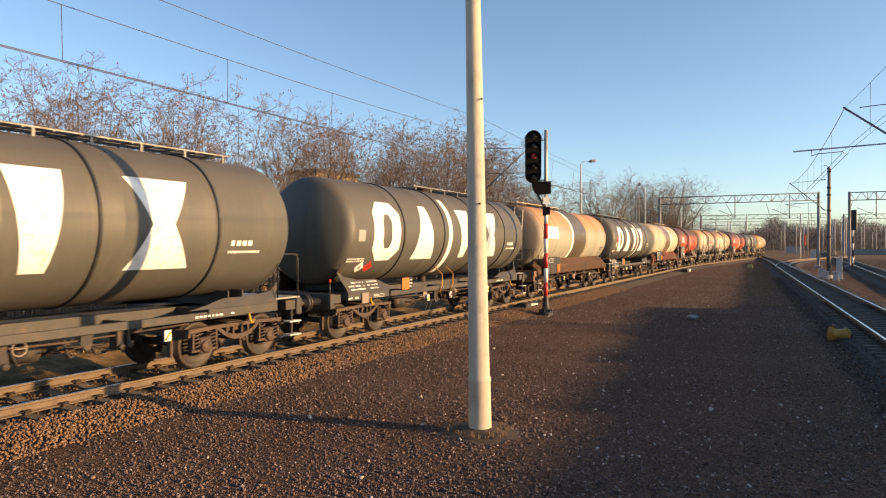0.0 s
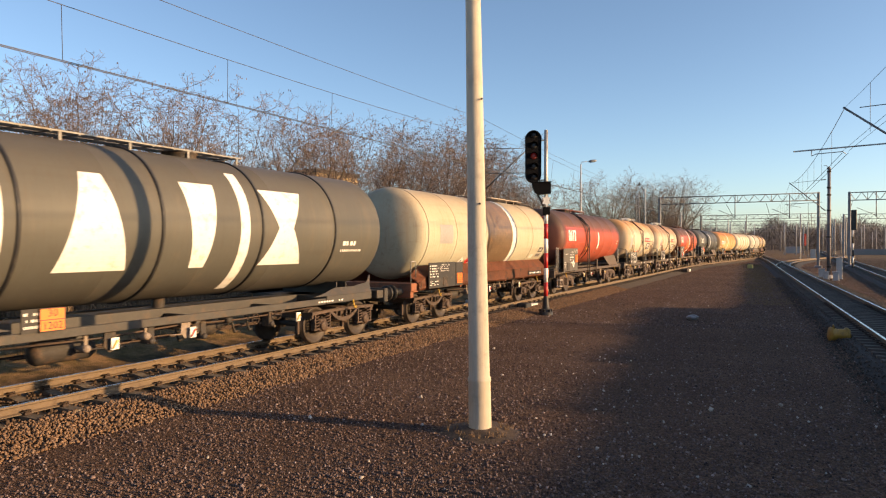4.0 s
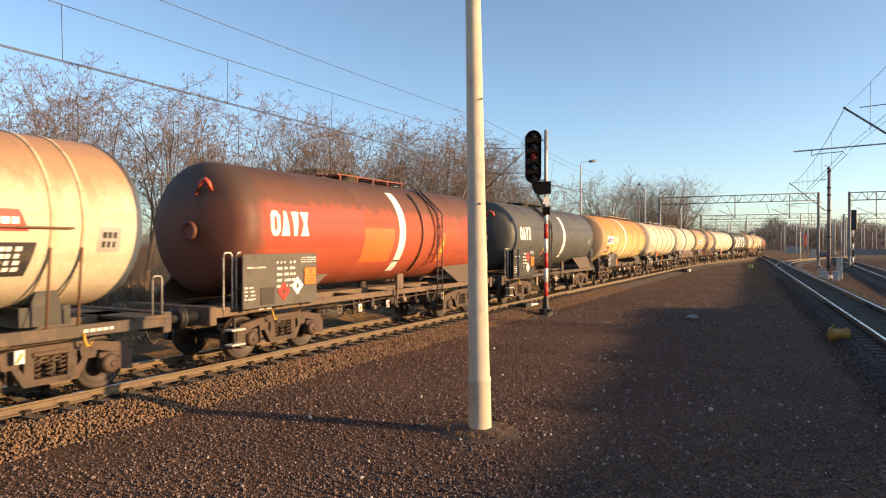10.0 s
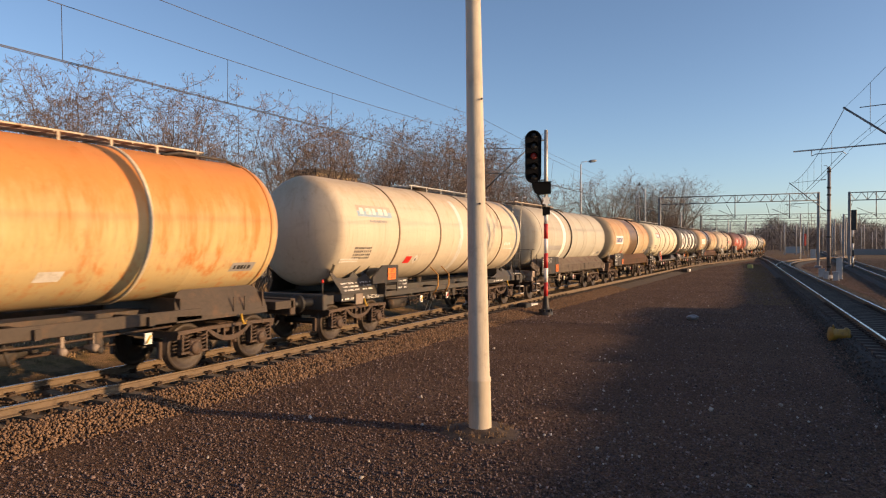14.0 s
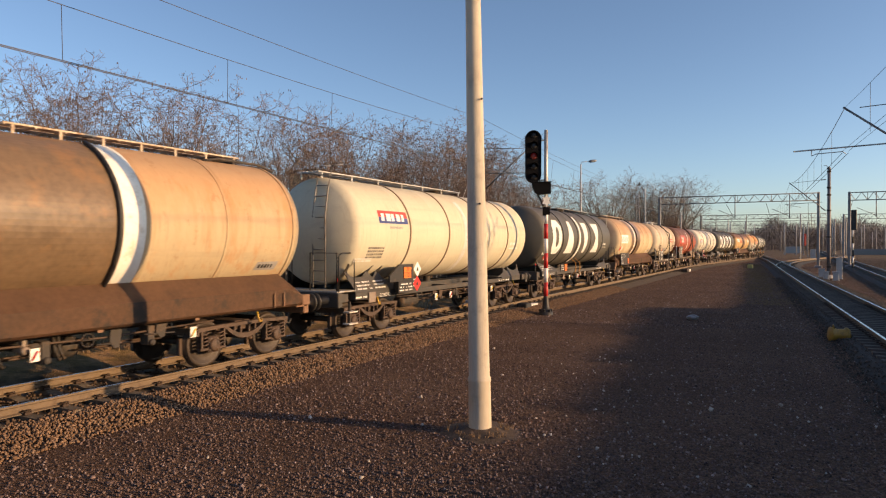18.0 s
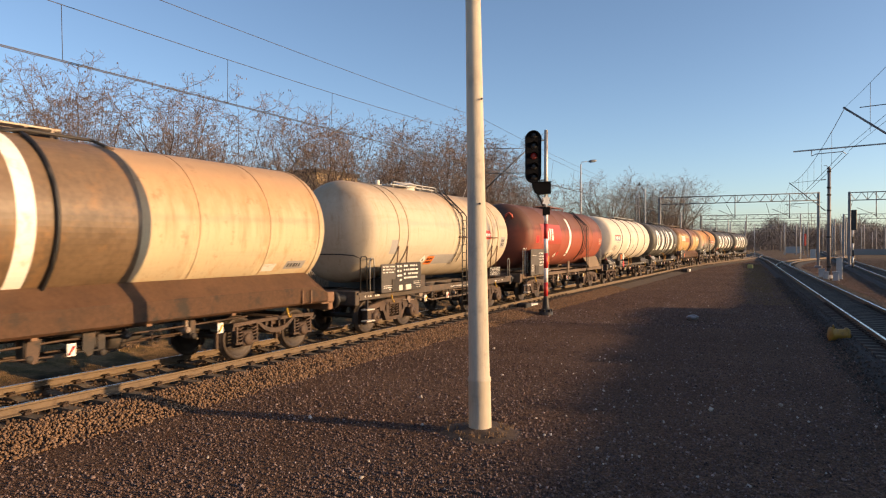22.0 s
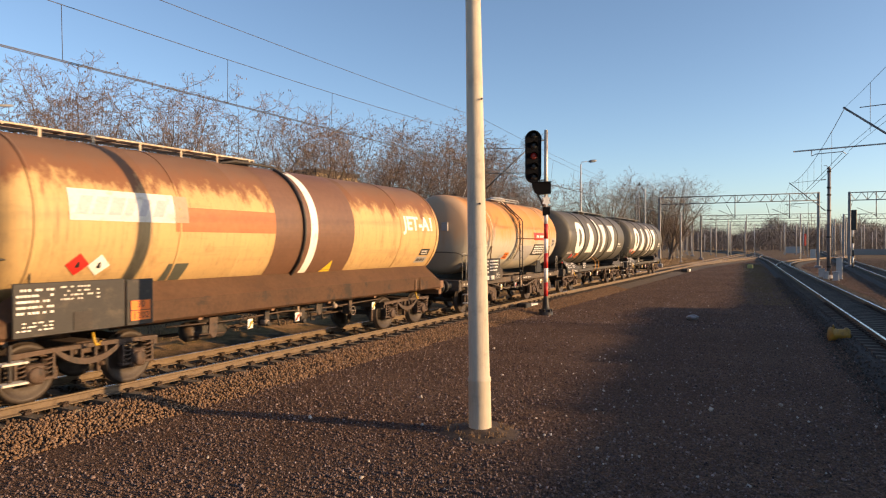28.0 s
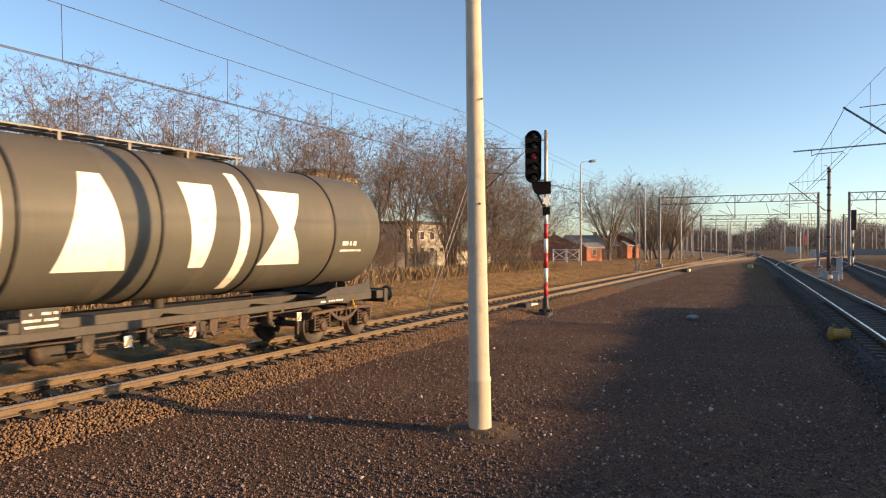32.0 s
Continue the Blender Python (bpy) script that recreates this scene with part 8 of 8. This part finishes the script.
def far_woods():
    """The wooded skyline far behind the yard."""
    rng = random.Random(31)
    vs, fs = [], []

    def blade(p, d, w):
        i = len(vs)
        side = Vector((d.y, -d.x, 0))
        if side.length < 1e-3:
            side = Vector((0.467, -0.884, 0))
        side = Vector((0.3, -0.95, 0)) * w
        vs.extend([tuple(p - side), tuple(p + side), tuple(p + d)])
        fs.append((i, i + 1, i + 2))

    for k in range(900):
        ang = radians(rng.uniform(-14, 13))
        dist = rng.uniform(330, 520)
        x, y = dist * math.cos(ang), dist * math.sin(ang)
        h = rng.uniform(0.75, 1.05) * (11.5 + 5.5 * noise.noise((ang * 22, 0, 0)) + (3.0 if ang < 0.03 else 0.0))
        base = Vector((x, y, -0.5))
        blade(base, Vector((0, 0, h)), 0.3)
        for j in range(85):
            z = h * rng.uniform(0.12, 0.9)
            a = rng.uniform(0, 6.28)
            ln = rng.uniform(1.2, 3.2)
            d = Vector((math.cos(a) * ln, math.sin(a) * ln, ln * rng.uniform(0.4, 1.3)))
            blade(base + Vector((math.cos(a) * 0.8 * rng.random(), math.sin(a) * 1.5, z)), d, 0.09)
    me = bpy.data.meshes.new("far_woods")
    me.from_pydata(vs, [], fs)
    # wood colours greyed and lightened in place of distance haze
    me.materials.append(by_part("far winter wood", [(0.17, 0.15, 0.145), (0.22, 0.185, 0.165), (0.2, 0.18, 0.18)], 0.95, 0.5, 0.0, True))
    tagged(new("far_woods", me), "distant leafless woods on the skyline", "woods", kind="stuff")


# ---- buildings and yard furniture ----
def wall_box(root, name, x0, x1, y0, y1, z0, z1, mat_, label=""):
    bm = fresh()
    box(bm, x0, x1, y0, y1, z0, z1)
    return part(name, bm, mat_, root, label)


def gable_house(s, n, turn, w, d, h, roof, wall_m, roof_m, label, wins=3):
    root = tagged(new("house"), label, "house", "houses beyond the yard")
    wall_box(root, "wall", -w / 2, w / 2, -d / 2, d / 2, -0.6, h, wall_m)
    bm = fresh()
    e = 0.4
    pts = [(-d / 2 - e, h - 0.1), (0, h + roof), (d / 2 + e, h - 0.1), (d / 2 + e, h + 0.1), (0, h + roof + 0.2), (-d / 2 - e, h + 0.1)]
    a = [bm.verts.new((-w / 2 - e, y, z)) for y, z in pts]
    b = [bm.verts.new((w / 2 + e, y, z)) for y, z in pts]
    bm.faces.new(a)
    bm.faces.new(b[::-1])
    for k in range(6):
        bm.faces.new((a[k], b[k], b[(k + 1) % 6], a[(k + 1) % 6]))
    part("roof", sorted_normals(bm), roof_m, root)
    for sgn in (-1, 1):
        bm = fresh()
        ends = [[bm.verts.new((sgn * (w / 2 - k), y, z)) for y, z in ((-d / 2, h), (0, h + roof), (d / 2, h))] for k in (0.01, 0.3)]
        bm.faces.new(ends[0])
        bm.faces.new(ends[1][::-1])
        for k in range(3):
            bm.faces.new((ends[0][k], ends[1][k], ends[1][(k + 1) % 3], ends[0][(k + 1) % 3]))
        part("gable", sorted_normals(bm), wall_m, root)
    glass = plain("window glass", (0.03, 0.035, 0.04), 0.1)
    for k in range(wins):
        x = -w / 2 + w * (k + 0.5) / wins
        win = wall_box(root, "window", x - 0.5, x + 0.5, -d / 2 - 0.05, -d / 2 + 0.05, 1.0, min(2.3, h - 0.2), WHITE())
        wall_box(win, "pane", x - 0.42, x + 0.42, -d / 2 - 0.07, -d / 2 - 0.055, 1.08, min(2.22, h - 0.28), glass)
    if wins > 1:
        wall_box(root, "chimney", 0.8, 1.4, -0.3, 0.3, h + roof * 0.5, h + roof + 0.8, plain("chimney brick", (0.3, 0.13, 0.08), 0.9))
    root.matrix_basis = pose(s, n, ground_height(s, n), 0, 0, turn)


def flat_block(s, n, turn, w, d, h, wall_m, label, floors, cols):
    root = tagged(new("apartment_building"), label, "building", "houses beyond the yard")
    wall_box(root, "wall", -w / 2, w / 2, -d / 2, d / 2, -0.6, h, wall_m)
    wall_box(root, "roof", -w / 2 - 0.3, w / 2 + 0.3, -d / 2 - 0.3, d / 2 + 0.3, h, h + 0.5, plain("dark roof felt", (0.05, 0.045, 0.042), 0.9))
    glass = plain("window glass", (0.03, 0.035, 0.04), 0.1)
    for i in range(floors):
        for j in range(cols):
            x = -w / 2 + w * (j + 0.5) / cols
            z = 1.0 + (h - 1.0) * i / floors
            win = wall_box(root, "window", x - 0.7, x + 0.7, -d / 2 - 0.05, -d / 2 + 0.05, z, z + 1.4, WHITE())
            wall_box(win, "pane", x - 0.6, x + 0.6, -d / 2 - 0.07, -d / 2 - 0.055, z + 0.1, z + 1.3, glass)
    root.matrix_basis = pose(s, n, ground_height(s, n), 0, 0, turn)


def buildings():
    pale = plain("pale render", (0.3, 0.27, 0.23), 0.85, 0, 0.12, 1.5)
    flat_block(76, 59.5, -3, 9, 5, 12.5, plain("yellow render", (0.5, 0.37, 0.2), 0.85, 0, 0.12, 1.5), "yellow rendered block behind the trees", 4, 5)
    flat_block(94, 57, -3, 12, 9, 6.0, pale, "pale rendered block behind the trees", 2, 4)
    brickr = plain("red brick wall", (0.2, 0.068, 0.05), 0.9, 0, 0.25, 3)
    rooft = plain("dark red roof tiles", (0.13, 0.05, 0.042), 0.85, 0, 0.2, 3)
    grey = plain("grey roof sheet", (0.2, 0.2, 0.21), 0.6, 0, 0.2, 2)
    gable_house(122.5, 40.5, 18, 14, 8.2, 2.7, 1.9, brickr, rooft, "dark red brick house with a low gable", 4)
    orange = plain("orange red render", (0.38, 0.125, 0.07), 0.85, 0, 0.15, 2)
    gable_house(114.7, 31.6, -25, 4, 2.6, 2.3, 0.7, orange, grey, "small orange red outbuilding", 1)
    gable_house(126.3, 34.6, -60, 9, 6, 2.6, 1.9, plain("dark timber wall", (0.1, 0.08, 0.065), 0.9), grey, "low house with a grey sheet roof", 3)
    gable_house(147.9, 34.9, 13, 12, 9.0, 3.0, 2.4, brickr, rooft, "red brick house with a dark roof", 3)
    gable_house(143.7, 31.0, -25, 4, 2.6, 2.6, 0.9, orange, grey, "small orange red shed", 1)
    # unseen low blocks and a raised slab, added on the sun's side to shade the yard
    blocker = tagged(new("station_building"), "long low station building along the yard", "building", kind="structure")
    for k in range(13):
        a = -28.6 + 5 * k
        wall_box(blocker, "wall", a, a + 5, -40, -21.3 + 0.14 * (a - 12.2), -0.6, 4.75, pale)
    roof = tagged(new("platform_canopy"), "long platform canopy on posts beside the station", "canopy", kind="structure")
    for k in range(10):
        a, y = 36.9 + 8.1 * k, -21.7 + 0.42 * k
        wall_box(roof, "roof", a, a + 8.1, y - 2.6, y, 4.15, 4.72, pale)
        wall_box(roof, "post", a + 3.9, a + 4.2, y - 1.3, y - 1.0, -0.6, 4.15, CONC())
    # blue wall of a far depot
    dep = tagged(new("far_depot"), "long far shed with a pale blue wall", "building", "houses beyond the yard")
    wall_box(dep, "wall", 205, 207, -60, -13, -0.5, 1.3, plain("pale blue sheet wall", (0.19, 0.19, 0.19), 0.7, 0, 0.2, 1))
    dep = tagged(new("far_depot"), "far white shed beyond the tracks", "building", "houses beyond the yard")
    wall_box(dep, "wall", 240, 246, -3, 2, -0.5, 1.8, plain("dull white sheet", (0.3, 0.31, 0.32), 0.7, 0, 0.2, 1))
    # pale fence behind the shrubs
    fence = tagged(new("panel_fence"), "pale concrete panel fence behind the shrubs", "fence")
    for k in range(22):
        x = 34 + 2.05 * k
        wall_box(fence, "panel", x, x + 1.95, 33.9, 34.0, -0.3, 1.7, plain("pale concrete panel", (0.42, 0.38, 0.33), 0.9, 0, 0.2, 2))
        wall_box(fence, "fence_post", x + 1.96, x + 2.04, 33.85, 34.05, -0.3, 1.85, CONC())
    # white gate with crossed braces
    gate = tagged(new("gate"), "white painted gate with crossed braces", "gate")
    wht = plain("white gate paint", (0.75, 0.73, 0.7), 0.6)
    p0, p1 = Vector((102.5, 34.0, 0)), Vector((102.3, 29.7, 0))
    for k in range(2):
        a, b = p0.lerp(p1, 0.52 * k), p0.lerp(p1, 0.52 * k + 0.48)
        for p in (a, b):
            bm = fresh()
            box(bm, p.x - 0.09, p.x + 0.09, p.y - 0.09, p.y + 0.09, -0.4, 1.75)
            part("gate_post", bm, wht, gate)
        for z0, z1 in ((0.15, 1.5), (1.5, 0.15), (1.6, 1.6), (0.1, 0.1)):
            part("rail", rod(fresh(), (a.x, a.y, z0), (b.x, b.y, z1), 0.06, 6), wht, gate)


def yard_things():
    grey = plain("pale grey cabinet", (0.42, 0.41, 0.4), 0.5, 0, 0.2, 4)
    for s, n, w, h in ((62.4, -3.45, 0.42, 1.35), (66.3, -2.35, 0.45, 0.3), (60.0, -3.1, 0.4, 0.28), (61.5, -2.5, 0.36, 0.25), (147.9, -3.75, 0.9, 1.5)):
        cab = tagged(new("trackside_cabinet"), "pale grey trackside equipment cabinet", "cabinet", "trackside cabinets")
        bm = fresh()
        box(bm, s - w / 2, s + w / 2, n - w / 2, n + w / 2, -0.3, h, 0.03)
        part("body", bm, grey, cab)
        bm = fresh()
        box(bm, s - w / 2 - 0.04, s + w / 2 + 0.04, n - w / 2 - 0.04, n + w / 2 + 0.04, h + 0.002, h + 0.06, 0.015)
        part("lid", bm, grey, cab)
        bm = fresh()
        box(bm, s - w / 2 - 0.06, s + w / 2 + 0.06, n - w / 2 - 0.06, n + w / 2 + 0.06, -0.5, -0.29, 0.02)
        part("plinth", bm, CONC(), cab)
    # yellow canister lying beside the second track
    tub = tagged(new("yellow_canister"), "dented yellow plastic canister lying on the gravel", "canister")
    bm = fresh()
    lathe(bm, (0, 0, 0), (1, 0, 0), [(0, 0), (0.0, 0.2), (0.03, 0.215), (0.07, 0.2), (0.2, 0.17), (0.34, 0.175), (0.46, 0.2), (0.49, 0.215), (0.51, 0.2), (0.49, 0.17), (0.1, 0.14), (0.1, 0)], 22)
    for v in bm.verts:
        v.co += Vector((0.02 * noise.noise(v.co * 6), 0.03 * noise.noise(v.co * 4 + Vector((3, 0, 0))), 0.02 * noise.noise(v.co * 5)))
    part("body", sorted_normals(bm), plain("dirty yellow plastic", (0.3, 0.165, 0.022), 0.55, 0, 0.25, 7, 0.1, (0.2, 0.12, 0.03)), tub)
    bm = lathe(fresh(), (0.42, 0, 0), (1, 0, 0), [(0, 0.19), (0.01, 0.222), (0.04, 0.225), (0.05, 0.2)], 22)
    part("rim", bm, plain("dirty yellow plastic", (0.3, 0.165, 0.022)), tub)
    bm = tube(fresh(), [(0.08, -0.1, 0.15), (0.06, -0.06, 0.27), (0.1, 0.06, 0.28), (0.12, 0.1, 0.15)], 0.014, 6)
    part("handle", bm, plain("dirty yellow plastic", (0.3, 0.165, 0.022)), tub)
    tub.matrix_basis = pose(22.35, -1.0, -0.15, 0, 4, -70)
    # crumpled pale bag
    bm = fresh()
    bmesh.ops.create_icosphere(bm, subdivisions=3, radius=0.2)
    for v in bm.verts:
        k = noise.noise(v.co * 6) * 0.14 + noise.noise(v.co * 14) * 0.05
        v.co = v.co * (1 + k * 2.2)
        v.co.z = max(v.co.z * 0.55, -0.1)
        v.co.x *= 1.2
    bag = new("plastic_bag", mesh_of(bm, "plastic_bag", plain("crumpled pale plastic", (0.2, 0.2, 0.21), 0.4, 0, 0.35, 8)))
    tagged(bag, "crumpled pale plastic bag on the gravel", "rubbish bag")
    bag.matrix_basis = pose(26.2, 3.25, -0.27, 0, 0, 30)
    # point machine and rods beside the crossover, rail lubricator by the signal
    pm = tagged(new("point_machine"), "grey point machine box beside the rail", "point machine")
    bm = fresh()
    box(bm, 69.2, 70.6, 9.1, 9.7, -0.3, 0.02, 0.05)
    part("housing", bm, FRAME(), pm)
    bm = fresh()
    box(bm, 70.8, 71.6, 9.1, 9.6, -0.3, -0.05, 0.03)
    part("cover", bm, CREAMW(), pm, "pale worn cover")
    bm = fresh()
    rod(bm, (70.0, 9.7, -0.15), (70.0, 12.2, -0.15), 0.03, 6)
    part("drive_rod", bm, BOGIE(), pm)
    lub = tagged(new("track_box"), "dark track box with a pale lid by the rail", "track box")
    bm = fresh()
    box(bm, 25.9, 26.5, 9.75, 10.2, -0.3, 0.0, 0.03)
    part("housing", bm, BLACK(), lub)
    bm = fresh()
    box(bm, 26.8, 27.6, 9.85, 10.15, -0.25, -0.1, 0.02)
    part("lid", bm, CREAMW(), lub)
    mk = tagged(new("clearance_marker"), "small yellowish marker stone between the tracks", "marker")
    bm = fresh()
    box(bm, 85.8, 86.3, 4.0, 4.6, -0.5, 0.1, 0.08)
    part("stone", bm, plain("faded yellow paint", (0.35, 0.33, 0.12), 0.8), mk)
    # far signal and sign at the throat
    sg = tagged(new("yard_signal"), "far yard signal on a striped post", "railway signal")
    for k in range(6):
        part("post_band", rod(fresh(), (88, -6.2, -0.4 + 0.75 * k), (88, -6.2, 0.35 + 0.75 * k), 0.09, 8), (WHITE() if k % 2 else FRAME()), sg)
    bm = fresh()
    box(bm, 87.8, 88.1, -6.55, -6.0, 4.1, 6.4, 0.05)
    part("signal_head", bm, BLACK(), sg)
    sg = tagged(new("yard_signal"), "far black signal with a red board", "railway signal")
    part("post", rod(fresh(), (150, -1.6, -0.4), (150, -1.6, 5.0), 0.09, 8), CREAMW(), sg)
    bm = fresh()
    box(bm, 149.9, 150.0, -2.6, -2.25, 2.2, 4.6, 0.05)
    part("red_board", bm, RED(), sg)
    # loose stones and scraps
    rng = random.Random(77)
    pts = []
    for k in range(190):
        h = radians(HEADING + (rng.uniform(-33, 24) if k < 50 else rng.uniform(-34, -8)))
        d = rng.uniform(5.5, 38) if k < 50 else rng.uniform(5.0, 17)
        s, n = d * math.cos(h), d * math.sin(h)
        if n < 8.6:
            pts.append((s, n, ground_height(s, n) + 0.01, rng.uniform(0.02, 0.05) if k < 50 else rng.uniform(0.012, 0.032)))
    pts += [(12.9, 0.15, -0.33, 0.06), (12.0, 1.2, -0.33, 0.05), (18.5, 7.0, -0.33, 0.05), (10.5, 6.0, -0.33, 0.05)]
    stones("pale_scraps", pts, by_part("pale scrap", [(0.5, 0.47, 0.43), (0.38, 0.35, 0.32), (0.6, 0.58, 0.54)], 0.9, 20, 0.2, True), "scattered pale stones and scraps", 9)


def far_yard():
    """Masts and gantries of the station throat."""
    gantry(92.2, 15.7, -2.9, 7.85, 8.75, "dark portal gantry across the tracks")
    gantry(95, -6.3, -34, 7.9, 8.85, "dark portal gantry across the outer tracks")
    gantry(140, 15.9, -6.0, 7.4, 8.2, "far portal gantry across the tracks")
    gantry(176, 22, -12, 7.2, 8.1, "far portal gantry across the tracks")
    gantry(150, -9, -40, 7.4, 8.3, "far portal gantry across the outer tracks")
    gantry(225, 30, -25, 7.4, 8.3, "distant portal gantry across the tracks")
    gantry(290, 40, -45, 7.6, 8.6, "distant portal gantry across the tracks")
    pale = plain("pale far post", (0.34, 0.33, 0.32), 0.7)
    rng = random.Random(5)
    for s, n, h in ((110, 21.0, 11.6), (150, 21.8, 8.4), (142, 16.2, 8.0), (118, 16.6, 8.0), (163, 12.2, 7.5), (180, 10.2, 7.0), (205, 9.2, 8.2), (205, -3.0, 8.0), (176, -3.4, 7.8), (230, 2.0, 8.3), (160, -7.6, 7.0), (210, -12.0, 8.4), (245, -9.0, 8.2)):
        thin_post(s, n, h, 0.11, pale, "slim far catenary post", "far_post")
    for k in range(36):
        s = rng.uniform(150, 310)
        n = s * math.tan(radians(rng.uniform(-9, 9)))
        thin_post(s, n, rng.uniform(6.5, 9), 0.12, pale, "slim far catenary post", "far_post")
    lamp_post(76.8, 22.1, 12.0, 0.9, "tall lamp post with a grey lamp head")
    line = tagged(new("far_wires"), "overhead wires of the station throat", "overhead wire", kind="stuff")
    for k in range(7):
        n0, n1 = 12 - 4.6 * k, 22 - 9 * k
        wire("wire", [(92, n0, 6.3), (140, n0 + (n1 - n0) * 0.35, 6.1), (225, n1, 6.1), (290, n1 * 1.3, 6.2)], 0.025, "", line)
        wire("wire", [(92, n0, 7.6), (118, n0 + (n1 - n0) * 0.17, 6.9), (140, n0 + (n1 - n0) * 0.35, 7.4), (180, n0 + (n1 - n0) * 0.6, 6.9), (225, n1, 7.4)], 0.025, "", line)


def motions():
    for w, qf, qr in WAGONS:
        rows = []
        for k in range(65):
            t = 0.5 * k
            d = travel(t)
            a, b = qf - d, qr - d
            pa, pb = Vector((a, route(a), 0)), Vector((b, route(b), 0))
            c = (pa + pb) / 2
            rows.append((t, pose(c.x, c.y, 0, 0, 0, math.degrees(math.atan2(pb.y - pa.y, pb.x - pa.x)))))
        walk(w, rows)


build_ground()
build_tracks()
concrete_pole()
rail_signal()
overhead_line()
far_yard()
buildings()
woods()
grasses()
far_woods()
yard_things()
build_train()
motions()
